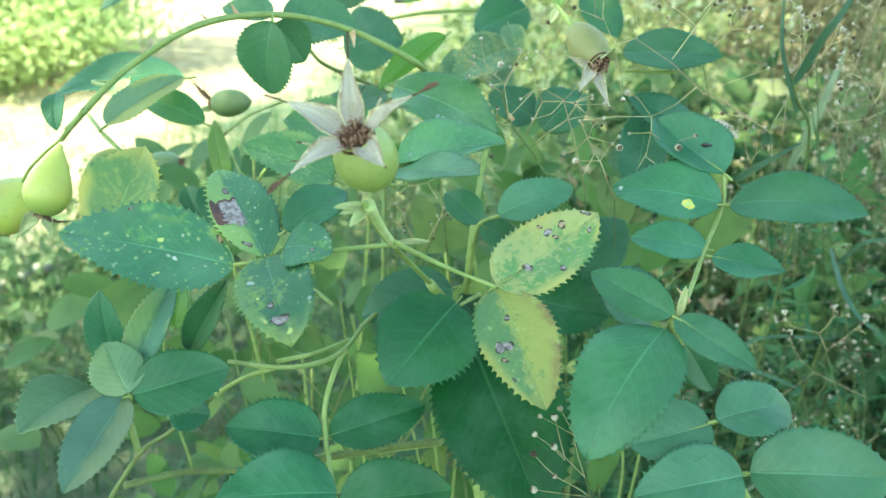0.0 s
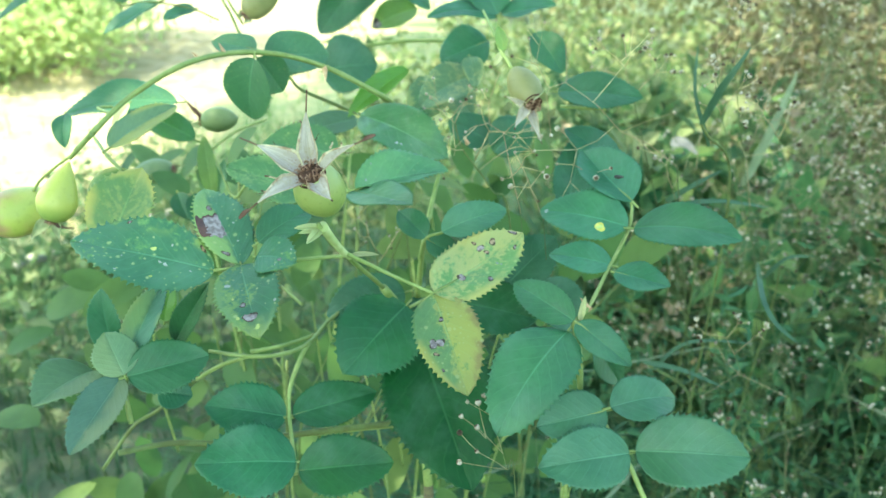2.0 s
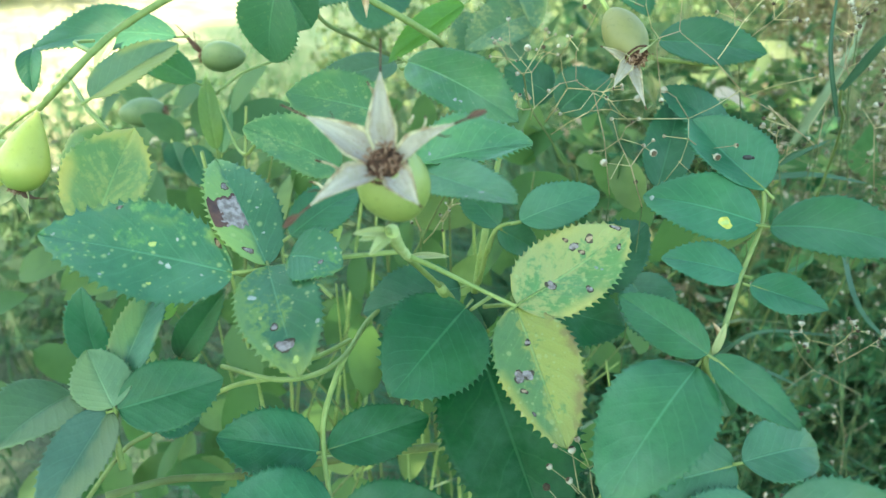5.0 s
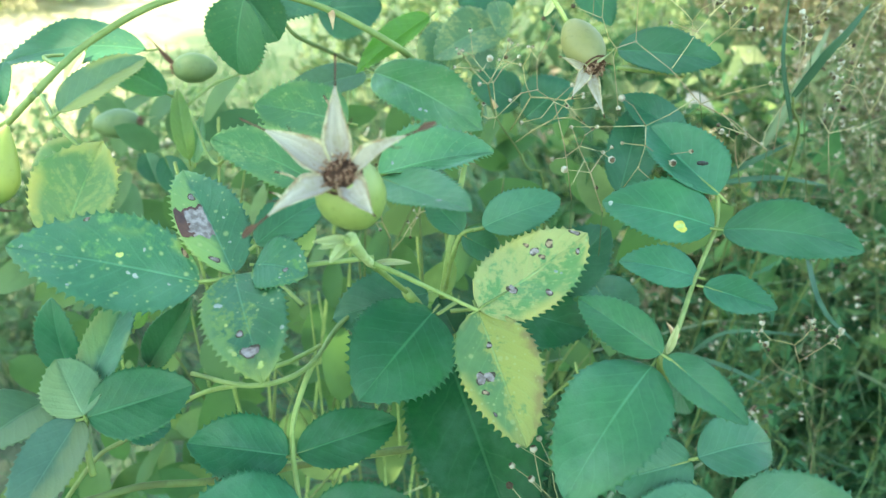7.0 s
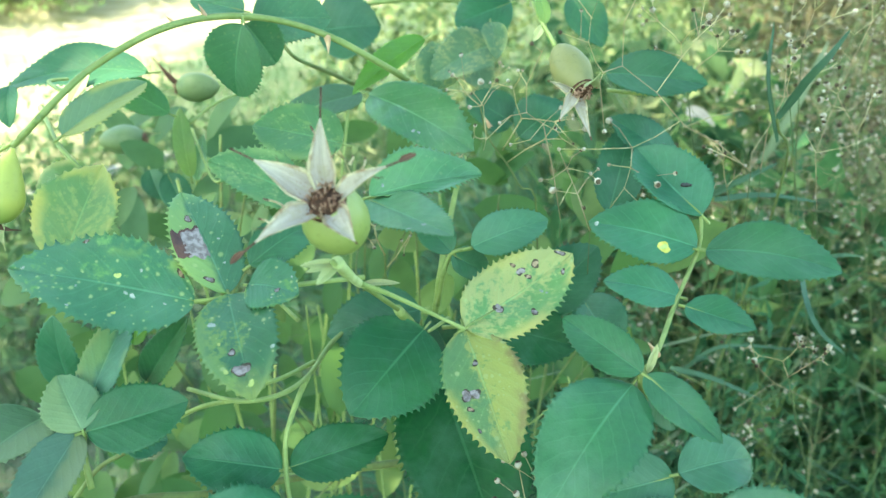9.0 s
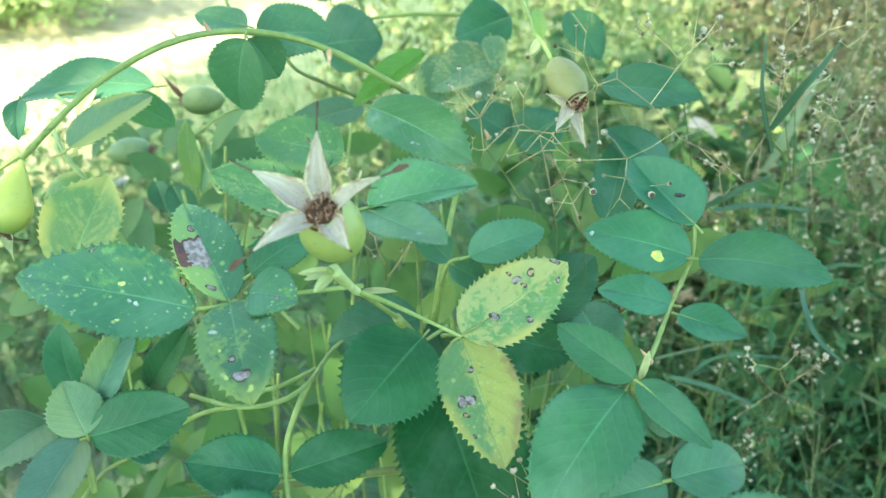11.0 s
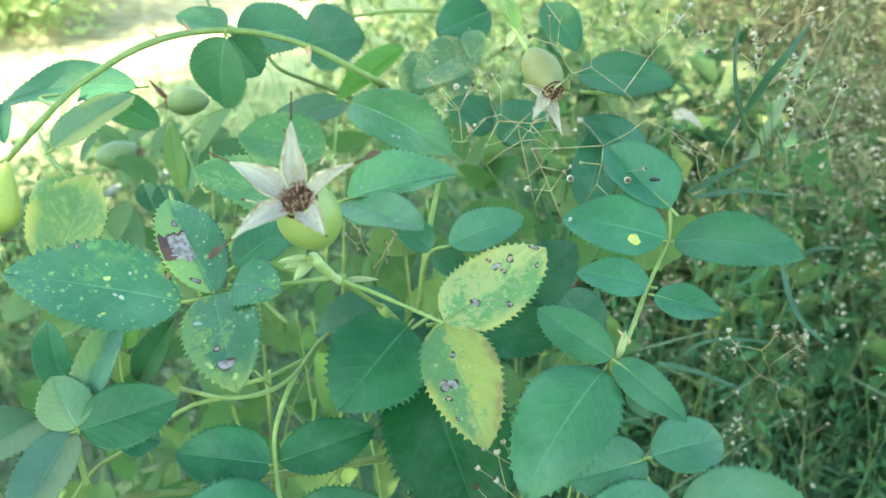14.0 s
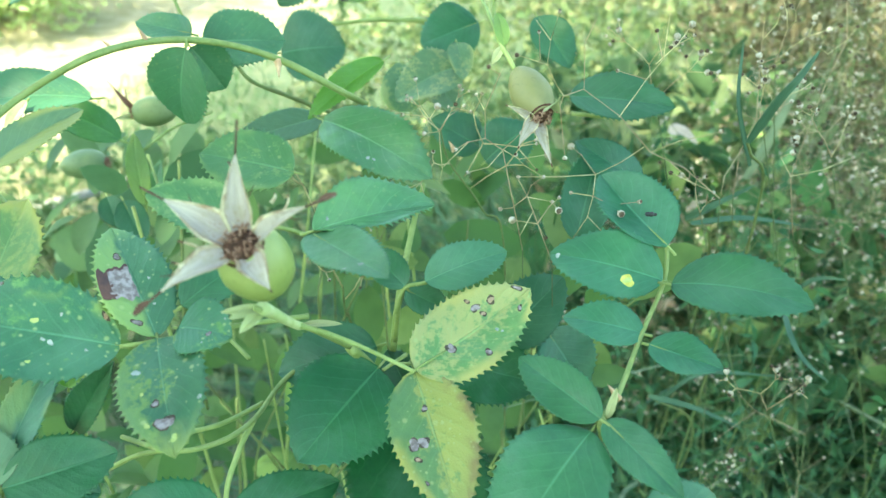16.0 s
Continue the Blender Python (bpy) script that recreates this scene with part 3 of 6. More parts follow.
for _ in range(3200):
    y = rnd.uniform(0.42, 2.6)
    x = rnd.uniform(0.02 + 0.12 * y, 0.35 + 0.75 * y)
    tall.append((x, y, rnd.uniform(0.2, 0.56), rnd.uniform(0.0015, 0.004), rnd.uniform(0.7, 2.0)))
blades("tall_grass", tall, "grass", "tall thin green grass beside the rose bush", rnd)
blue = [(x, y, rnd.uniform(0.2, 0.5), rnd.uniform(0.005, 0.010), rnd.uniform(0.5, 1.4)) for x, y in ((rnd.uniform(0.12, 1.0), rnd.uniform(0.4, 1.2)) for _ in range(420))]
blades("broad_grass", blue, "grass_blue", "broad bluish grass blades among the weeds", rnd)
under = []
for _ in range(6500):
    y = rnd.uniform(0.40, 1.2)
    under.append((rnd.uniform(0.06 + 0.1 * y, 0.25 + 0.75 * y), y, rnd.uniform(0.10, 0.34), rnd.uniform(0.002, 0.005), rnd.uniform(0.8, 2.2)))
blades("undergrowth", under, "grass_deep", "deep green drooping grass under the weeds", rnd)
dry = []
for _ in range(120):
    y = rnd.uniform(0.45, 2.2)
    x = rnd.uniform(0.05 + 0.15 * y, 0.4 + 0.75 * y)
    dry.append((x, y, rnd.uniform(0.25, 0.66), rnd.uniform(0.001, 0.002), rnd.uniform(0.3, 1.5)))
blades("dry_grass", dry, "grass_dry", "thin straw-coloured grass stalks", rnd)
weeds("weeds", [(rnd.uniform(-0.3, 2.4), rnd.uniform(1.3, 3.4), rnd.uniform(0.15, 0.45)) for _ in range(330)], "weed", "leafy light green weeds behind the rose bush", rnd, 0.034)
weeds("weeds", [(rnd.uniform(-0.85, 0.1), rnd.uniform(0.75, 1.8), rnd.uniform(0.06, 0.2)) for _ in range(230)], "low_weed", "low leafy weeds under the arching shoot", rnd, 0.026)
side = []
for _ in range(900):
    y = rnd.uniform(0.42, 1.5)
    side.append((rnd.uniform(0.10 + 0.1 * y, 0.25 + 0.72 * y), y, rnd.uniform(0.15, 0.46)))
weeds("weeds", [q for q in side if q[1] < 0.75], "side_weed", "dense narrow-leaved weeds beside the rose bush", rnd, 0.016, 0.45, 0.00035)
weeds("weeds", [q for q in side if q[1] >= 0.75][::2], "far_weed", "light green leafy weeds behind the rose bush", rnd, 0.044, 0.85, 0.0006)
stalk_rnd = random.Random(5)
stalks = []
for _ in range(420):
    y = stalk_rnd.uniform(0.36, 0.85)
    stalks.append((stalk_rnd.uniform(0.10 + 0.1 * y, 0.12 + 0.70 * y), y, stalk_rnd.uniform(0.2, 0.46), stalk_rnd.uniform(0.0008, 0.0018), stalk_rnd.uniform(0.1, 1.0)))
blades("thin_stalks", stalks, "stalk_green", "thin green and straw stalks among the weeds", stalk_rnd)
wide_blades = []
for _ in range(60):
    y = stalk_rnd.uniform(0.45, 0.8)
    wide_blades.append((stalk_rnd.uniform(0.12 + 0.1 * y, 0.10 + 0.70 * y), y, stalk_rnd.uniform(0.2, 0.4), stalk_rnd.uniform(0.005, 0.010), stalk_rnd.uniform(0.8, 1.9)))
blades("broad_grass", wide_blades, "grass_blue", "broad bluish grass blades bending over the weeds", stalk_rnd)
pale = []
for _ in range(70):
    y = rnd.uniform(0.55, 1.2)
    pale.append((rnd.uniform(0.10 + 0.25 * y, 0.2 + 0.65 * y), y, rnd.uniform(0.3, 0.6), rnd.uniform(0.004, 0.009), rnd.uniform(0.5, 1.6)))
blades("pale_grass", pale, "grass_pale", "broad pale grass blades among the dry weeds", rnd)
thick = []
for _ in range(260):
    y = rnd.uniform(0.95, 1.9)
    thick.append((rnd.uniform(0.10 + 0.33 * y, 0.2 + 0.8 * y), y, rnd.uniform(0.40, 0.72)))
weeds("thicket", thick, "thicket", "hazy brown thicket of dry weeds", rnd, 0.034, 0.5, 0.0006)
side_rnd = random.Random(8)
thick = []
for _ in range(130):
    y = side_rnd.uniform(1.1, 1.9)
    thick.append((side_rnd.uniform(0.10 + 0.52 * y, 0.2 + 0.8 * y), y, side_rnd.uniform(0.45, 0.74)))
weeds("thicket", thick, "thicket", "tall hazy brown thicket of dry weeds", side_rnd, 0.034, 0.5, 0.0006)
broad = []
for _ in range(130):
    y = rnd.uniform(0.55, 1.25)
    broad.append((rnd.uniform(0.08 + 0.12 * y, 0.2 + 0.65 * y), y, rnd.uniform(0.2, 0.46)))
weeds("broad_weeds", broad[:112], "broad_weed", "broad-leaved green weeds among the grass", rnd, 0.046, 0.9, 0.0006)
weeds("dead_weeds", broad[112:], "dead_leaf", "dead weeds with curled beige leaves", rnd, 0.02, 0.9, 0.001)


def dead_branch(points, r0, r1):
    verts, faces = tube(spline(points, 8), r0, r1, 10, 0.25)
    return tagged(mesh_object("dead_branch", verts, faces, ["grey_wood"]), "bleached dead branch lying in the grass", "branch")

dead_branch([(-0.86, 1.12, 0.02), (-0.793, 1.23, 0.03), (-0.722, 1.364, 0.035), (-0.605, 1.53, 0.04), (-0.5, 1.71, 0.03), (-0.447, 1.79, 0.02)], 0.015, 0.008)

# ---- the rose bush ----
rose_bush = tagged(new("rose_bush"), "wild rose bush with green hips and spotted leaves", "rose bush")
rose_bush.location = (0.03, 0.33, 0)
bpy.context.view_layer.update()
ROSE_INVERSE = rose_bush.matrix_world.inverted()
leaf_rnd = random.Random(11)


def compound_leaf(points, r, label="", mat="stem"):
    """The stalk of one leaf; its leaflets become its children."""
    verts, faces = tube(spline(points, 6), r * 1.15, r * 0.85, 8, 0.1)
    ob = part_of(mesh_object("leaf", verts, faces, [mat]), rose_bush, label)
    ob.matrix_parent_inverse = ROSE_INVERSE
    return ob


def tube_part(name, points, r0, r1, mat, parent, thorns=0):
    verts, faces = tube(spline(points, 6), r0 * 0.66, r1 * 0.66, 10, 0.12)
    ob = part_of(mesh_object(name, verts, faces, [mat]), parent)
    ob.matrix_parent_inverse = ROSE_INVERSE
    return ob


def leaflet(lf, base, tip, width, n, mat, fold=None, bend=None, tooth=1.0, spots=(), dead=None, label=""):
    """One leaflet: a serrated, folded and bent blade with thickness, its stalklet and its spots. width: across both halves."""
    b, a, n, s, length = frame_of(base, tip, n)
    fold = leaf_rnd.uniform(0.1, 0.3) if fold is None else fold
    bend = leaf_rnd.uniform(0.0, 0.12) if bend is None else bend
    teeth = max(9, int(8 + length * 340))
    early, late = 0.55, 0.78
    peak = early / (early + late)
    norm = peak ** early * (1 - peak) ** late
    twist = leaf_rnd.uniform(-0.12, 0.12)
    wave, phase = leaf_rnd.uniform(0.015, 0.045), leaf_rnd.uniform(0, 6)
    rows, cols = teeth * 4, (-1.0, -0.93, -0.62, -0.3, -0.06, 0.0, 0.06, 0.3, 0.62, 0.93, 1.0)

    def half(v):
        return 0.5 * width * (max(v, 0.0) ** early) * (max(1 - v, 0.0) ** late) / norm

    def at(v, u, lift=0.0):
        h = half(v)
        up = fold * abs(u) ** 1.3 * h + bend * length * 4 * v * (1 - v) + wave * width * math.sin(9 * v + phase + 2 * u) * abs(u)
        up += twist * u * h * (v - 0.3)
        up -= 0.00018 if abs(u) < 0.01 else 0.0
        return b + a * (v * length) + s * (u * h * math.cos(fold * 0.7)) + n * (up + lift)

    verts, uvs, faces, slots = [], [], [], []
    thick = 0.00022
    for lift in (thick, 0.0):
        for i in range(rows + 1):
            v = i / rows
            for u in cols:
                p = at(v, u, lift)
                if abs(u) == 1.0 and 0.06 < v < 0.985:
                    # saw teeth that lean forward, smaller towards both ends, some of them worn
                    jag = (-0.25, 0.1, 0.45, 1.0)[i % 4] * leaf_rnd.uniform(0.6, 1.25)
                    taper = min(1.0, 6 * v, 8 * (1 - v))
                    p += s * math.copysign(0.048 * width * tooth * jag * taper, u) + a * (0.85 * length / rows * jag * taper)
                verts.append(p)
                uvs.append((0.5 + 0.5 * u, v))
    w, layer = len(cols), len(cols) * (rows + 1)
    for i in range(rows):
        for k in range(w - 1):
            q = i * w + k
            faces.append((q, q + 1, q + w + 1, q + w))
            faces.append((layer + q, layer + q + w, layer + q + w + 1, layer + q + 1))
        for k in (0, w - 1):
            q = i * w + k
            f = (q, q + w, layer + q + w, layer + q)
            faces.append(f if k == 0 else f[::-1])
    slots = [0] * len(faces)
    # stalklet
    n0 = len(faces)
    tube([b - a * min(0.004, 0.1 * length) - n * 0.0003, b + a * 0.002, b + a * 0.3 * length + n * (bend * length * 0.84 - 0.0002)], 0.0004, 0.00025, 6, 0, verts, faces)
    slots += [1] * (len(faces) - n0)
    # a dead patch from the midrib out to the margin: grey inside, red-brown at the rim
    if dead:
        v0, v1, u0, u1 = dead
        k, m = len(verts), 12
        for i in range(m + 1):
            for j in range(m + 1):
                u = u0 + (u1 - u0) * j / m
                lo = v0 + 0.05 * noise.noise((u * 5, 1.0, 0)) + 0.06 * u
                hi = v1 + 0.05 * noise.noise((u * 6, 4.0, 0)) - 0.03 * u
                verts.append(at(lo + (hi - lo) * i / m, u + 0.06 * noise.noise((i * 0.6, j * 0.2, 2.0)) * (j == 0), thick + 0.00015 + 0.0002 * noise.noise((i * 0.8, j * 0.8, 7.0)) * (0 < i < m and 0 < j < m)))
        for i in range(m):
            for j in range(m):
                q = k + i * (m + 1) + j
                faces.append((q, q + m + 1, q + m + 2, q + 1))
                slots.append(5 if j + 2.5 * noise.noise((i * 0.7, 0, 0)) > 7.5 or i == m - 1 else 3)
    # spots: ringed dead ones, brown ones, white scars and pale specks
    for v, u, r, *kind in spots:
        kind = kind[0] if kind else "r"
        layers = {"r": ((2, 0.9), (3, 0.76 if r > 0.034 else 0.64)), "b": ((2, 1.0), (7, 0.66)), "w": ((6, 0.72),), "p": ((8, 0.9),), "y": ((9, 1.0), (8, 0.55))}[kind]
        for number, (slot, grow) in enumerate(layers):
            k = len(verts)
            hw = max(half(v), 1e-4)
            wob = leaf_rnd.uniform(0, 6)
            ring = 20
            verts.append(at(v, u, thick + 0.0001 + 0.00006 * number))
            for j in range(ring):
                t = math.tau * j / ring
                rr = r * grow * (1 + 0.24 * math.sin(2 * t + wob) + 0.12 * math.sin(3 * t + wob * 2) + 0.06 * math.sin(7 * t))
                verts.append(at(min(0.985, max(0.01, v + rr * math.cos(t))), max(-0.96, min(0.96, u + rr * math.sin(t) * length / hw)), thick + 0.00005 + 0.00007 * number))
            for j in range(ring):
                faces.append((k, k + 1 + (j + 1) % ring, k + 1 + j))
                slots.append(slot)
    uvs += [(0.5, 0.5)] * (len(verts) - len(uvs))
    dots = ("spot_rim", "spot", "spot_pale", "spot_red", "spot_white", "spot_tan", "spot_speck", "spot_yellow")
    ob = part_of(mesh_object("bract" if mat == "bract" else "leaflet", verts, faces, ["leaf_" + mat, "stem", *dots], uvs, slots), lf, label)
    return ob


def hip(centre, r, axis, stretch, disc, mat, label, neck=0.0):
    """A rose hip: a turned body with a rim and a disc of dried stamens. Returns it and the disc's middle, axis and radius."""
    ax = Vector(axis).normalized()
    c = Vector(centre)
    s = ax.orthogonal().normalized()
    u = ax.cross(s)
    verts, faces, uvs = [], [], []
    rings, sides = 18, 24
    top_z = r * stretch * 0.93
    for i in range(rings + 1):
        t = i / rings
        z = -r * stretch * (1 + neck * 0.8) + (top_z + r * stretch * (1 + neck * 0.8)) * t
        q = z / (r * stretch)
        if q < 0:
            q /= (1 + neck * 0.8)
            rad = r * max(0.0, 1 - abs(q) ** (2.2 - neck)) ** (0.5 + 0.35 * neck)
        else:
            rad = r * math.sqrt(max(0.0, 1 - q * q))
        rad = max(rad, disc * r if t > 0.9 else 0.09 * r)
        for k in range(sides):
            g_ = math.tau * k / sides
            lump = 1 + 0.02 * math.sin(3 * g_ + 1) + 0.012 * math.sin(5 * g_)
            verts.append(c + ax * z + (s * math.cos(g_) + u * math.sin(g_)) * rad * lump)
            uvs.append((k / sides, t))
    for i in range(rings):
        for k in range(sides):
            a, b = i * sides + k, i * sides + (k + 1) % sides
            faces.append((a, b, b + sides, a + sides))
    faces.append(tuple(range(sides - 1, -1, -1)))
    faces.append(tuple(range(rings * sides, (rings + 1) * sides)))
    body = part_of(mesh_object("hip", verts, faces, [mat], uvs), rose_bush, label)
    body.matrix_parent_inverse = ROSE_INVERSE
    top = c + ax * top_z
    # a cushion of crumpled dried stamens
    verts, faces, slots = [], [], []
    rd = disc * r * 1.12
    m = 8
    verts.append(top + ax * rd * 0.35)
    for i in range(1, 4):
        for k in range(m * 2):
            g_ = math.tau * k / (m * 2)
            verts.append(top + (s * math.cos(g_) + u * math.sin(g_)) * rd * i / 3 + ax * rd * (0.35 * (1 - (i / 3) ** 2) - (0.2 if i == 3 else 0)))
    for k in range(m * 2):
        faces.append((0, 1 + k, 1 + (k + 1) % (m * 2)))
        for i in range(2):
            a, b = 1 + i * m * 2 + k, 1 + i * m * 2 + (k + 1) % (m * 2)
            faces.append((a, a + m * 2, b + m * 2, b))
    slots = [1] * len(faces)
    for _ in range(110 if r > 0.0066 else 45):
        g_, q = leaf_rnd.uniform(0, math.tau), rd * math.sqrt(leaf_rnd.random()) * 0.95
        p = top + (s * math.cos(g_) + u * math.sin(g_)) * q + ax * rd * 0.3 * (1 - (q / rd) ** 2)
        d = Vector([leaf_rnd.gauss(0, 1) for _ in range(3)]).normalized() * rd * 0.28
        line = [p, p + d * 0.5 + ax * rd * leaf_rnd.uniform(0.08, 0.3), p + d + ax * rd * leaf_rnd.uniform(0.0, 0.25)]
        k0 = len(faces)
        tube(spline(line, 2), rd * 0.06, rd * 0.045, 4, 0, verts, faces)
        slots += [0] * (len(faces) - k0)
    part_of(mesh_object("stamen_cushion", verts, faces, ["stamen", "stamen_dark"], None, slots), body, "crumpled brown dried stamens")
    return body, (top, ax, rd)


SEPALS = {"long": ("sepal_white", "sepal_rim", "sepal_brown", 0.30), "short": ("sepal_white", "sepal_rim", "sepal_brown", 0.10), "brown": ("sepal_dull", "sepal_rim", "sepal_brown", 0.30),
          "brown2": ("sepal_white", "sepal_rim", "sepal_brown", 0.32), "green": ("sepal_green", "sepal_green", "sepal_green", 0.2), "pale": ("sepal_white", "sepal_rim", "sepal_brown", 0.2),
          "brownall": ("sepal_brown", "sepal_brown", "sepal_dark", 0.2), "dark": ("sepal_dark", "sepal_dark", "sepal_dark", 0.2)}


def sepal(body, top, tip, width, kind):
    """A dried sepal: broad and hollowed at the disc, drawn out into a thin dark tail."""
    centre, ax, rd = top
    tip = Vector(tip)
    out = tip - centre
    flat = (out - ax * out.dot(ax)).normalized()
    b = centre + flat * rd * 0.72 - ax * rd * 0.1
    a = tip - b
    length = a.length
    a.normalize()
    n = (ax - a * ax.dot(a))
    if ax.dot(a) > 0.55:
        n = Vector((0.1, -1, 0.3)) - a * a.dot(Vector((0.1, -1, 0.3)))
    n.normalize()
    s = n.cross(a)
    inner, rim, tail, share = SEPALS[kind]
    rows, cols = 22, (-1.0, -0.8, -0.5, -0.15, 0.15, 0.5, 0.8, 1.0)
    sway = leaf_rnd.uniform(-0.05, 0.05)
    verts, faces, slots, uvs = [], [], [], []
    club = 1 if kind in ("brown", "brown2") else 0
    for lift in (0.00022, 0.0):
        for i in range(rows + 1):
            v = i / rows
            t = min(1.0, v / (1 - share))
            h = 0.5 * width * min(1.0, 0.74 + 1.2 * t) * min(1.0, 1.36 * (1 - t) ** 0.95) if t < 1 else 0.0
            h = max(h, 0.00017 if not (club and v > 0.84) else 0.00045 * math.sin(math.pi * min(1.0, (v - 0.84) / 0.16 * 0.85 + 0.12)) + 0.00025)
            mid = b + a * (v * length) + n * (0.10 * length * math.sin(math.pi * v) * (1 if kind != "short" else -0.6)) + s * sway * length * math.sin(2.4 * v * v)
            for u in cols:
                uvs.append((0.5 + 0.5 * u, v))
                verts.append(mid + s * u * h + n * (0.62 * h * u * u + lift + 0.00012 * noise.noise(mid * 900 + s * u * 3)))
    w, layer = len(cols), len(cols) * (rows + 1)
    for i in range(rows):
        v = (i + 0.5) / rows
        late = v > 1 - share
        for k in range(w - 1):
            q = i * w + k
            edge = k in (0, w - 2)
            slot = 2 if late else (1 if edge else 0)
            faces.append((q, q + 1, q + w + 1, q + w))
            slots.append(slot)
            faces.append((layer + q, layer + q + w, layer + q + w + 1, layer + q + 1))
            slots.append(2 if late else 1)
        for k in (0, w - 1):
            q = i * w + k
            f = (q, q + w, layer + q + w, layer + q)
            faces.append(f if k == 0 else f[::-1])
            slots.append(2 if late else 1)
    # a few stiff hairs and side lobes along the edge
    for _ in range(1 if kind in ("long", "brown", "brown2") else 0):
        v = leaf_rnd.uniform(0.25, 0.55)
        side = leaf_rnd.choice((-1, 1))
        p = b + a * (v * length) + n * 0.10 * length * math.sin(math.pi * v) + s * side * width * 0.25 * (1 - v)
        k0 = len(faces)
        tube(spline([p, p + s * side * 0.001 + a * 0.0008, p + s * side * 0.0018 + a * 0.0022], 2), 0.00016, 0.00007, 4, 0, verts, faces)
        slots += [2] * (len(faces) - k0)
    uvs += [(0.5, 0.9)] * (len(verts) - len(uvs))
    ob = part_of(mesh_object("sepal", verts, faces, [inner, rim, tail], uvs, slots), body)
    return ob


def sepal_lobe(body, a, b):
    """A thin side lobe of a sepal, seen between two of them: pale green with a brown tip."""
    a, b = Vector(a), Vector(b)
    line = spline([a, a.lerp(b, 0.5) + Vector((0.0004, 0, 0.0003)), b], 5)
    verts, faces = tube(line, 0.00032, 0.00018, 6, 0.2)
    slots = [1 if i >= len(faces) * 0.74 else 0 for i in range(len(faces))]
    return part_of(mesh_object("lobe", verts, faces, ["sepal_rim", "sepal_brown"], None, slots), body)


def thorn(a, b):
    """A curved prickle on a shoot."""
    a, b = Vector(a), Vector(b)
    d = (b - a)
    line = spline([a - d * 0.25, a + d * 0.35 + Vector((0, 0, 0.0002)), b], 4)
    verts, faces = tube(line, d.length * 0.3, d.length * 0.02, 7)
    ob = part_of(mesh_object("thorn", verts, faces, ["thorn"]), rose_bush)
    ob.matrix_parent_inverse = ROSE_INVERSE
    return ob


def insect(p):
    """A tiny dark beetle: two rounded body segments and a head."""
    verts, faces = [], []
    for off, rr in ((-0.0008, 0.00066), (0.0, 0.00074), (0.00105, 0.00046)):
        k = len(verts)
        for i in range(7):
            t = math.pi * i / 6
            for j in range(8):
                g_ = math.tau * j / 8
                verts.append(Vector(p) + Vector((off + 1.3 * rr * math.cos(t), -rr * math.sin(t) * math.sin(g_) * 0.8, rr * math.sin(t) * math.cos(g_))))
        for i in range(6):
            for j in range(8):
                a, b = k + i * 8 + j, k + i * 8 + (j + 1) % 8
                faces.append((a, b, b + 8, a + 8))
    return mesh_object("insect", verts, faces, ["insect"])


# spotted leaf left of the big hip
lf = compound_leaf([(-0.013, 0.1924, 0.5237), (-0.0275, 0.1854, 0.5249), (-0.037, 0.1802, 0.5255), (-0.0446, 0.1751, 0.5262), (-0.0522, 0.1728, 0.5258)], 0.0006, "green rose leaf with pale spots and a dead patch")
leaflet(lf, (-0.0522, 0.1736, 0.5255), (-0.089, 0.1638, 0.5378), 0.0223, (0.39, -0.52, 0.76), "mott", tooth=1.3, bend=0.034, fold=0.18, spots=[(0.39, 0.15, 0.016, "w"), (0.35, 0.20, 0.022, "w"), (0.33, -0.40, 0.012, "w"), (0.17, 0.30, 0.012, "w"), (0.93, -0.15, 0.012, "w"), (0.65, 0.20, 0.009, "w"), (0.65, -0.93, 0.016, "r"), (0.45, -0.20, 0.019, "p"), (0.11, -0.80, 0.022, "b"), (0.67, 0.80, 0.012, "w"), (0.43, 0.65, 0.012, "p")])
leaflet(lf, (-0.0448, 0.1758, 0.5266), (-0.0614, 0.1994, 0.5427), 0.0158, (0.16, -0.48, 0.86), "patch", fold=0.25, tooth=1.3, dead=(0.3, 0.62, 0.03, 0.99), bend=0.052, spots=[(0.70, 0.25, 0.034, "r"), (0.13, 0.50, 0.034, "r"), (0.23, -0.30, 0.014, "w"), (0.43, -0.40, 0.014, "w")])
leaflet(lf, (-0.0444, 0.1748, 0.5269), (-0.0329, 0.1457, 0.518), 0.0178, (-0.11, -0.33, 0.94), "mott2", tooth=1.3, bend=0.031, fold=0.18, spots=[(0.29, -0.60, 0.034, "w"), (0.59, -0.25, 0.032, "r"), (0.75, -0.15, 0.062, "r"), (0.65, 0.92, 0.025, "w"), (0.75, -0.65, 0.021, "p"), (0.49, -0.50, 0.016, "p"), (0.87, 0.10, 0.027, "p")])
leaflet(lf, (-0.0397, 0.1757, 0.5294), (-0.0271, 0.1725, 0.5292), 0.0146, (-0.1, -0.46, 0.88), "mott", bend=0.105, fold=0.18, spots=[(0.63, -0.15, 0.055, "r"), (0.61, -0.55, 0.025, "w"), (0.79, 0.75, 0.030, "w")])
leaflet(lf, (-0.0402, 0.1807, 0.5321), (-0.0263, 0.1959, 0.5375), 0.0116, (0.25, -0.52, 0.81), "g")
# yellow leaf below the big hip
lf = compound_leaf([(-0.0131, 0.1733, 0.5325), (-0.0064, 0.1812, 0.5254), (0.0024, 0.1834, 0.52), (0.0135, 0.179, 0.5171)], 0.0006, "yellowing rose leaf with brown spots")
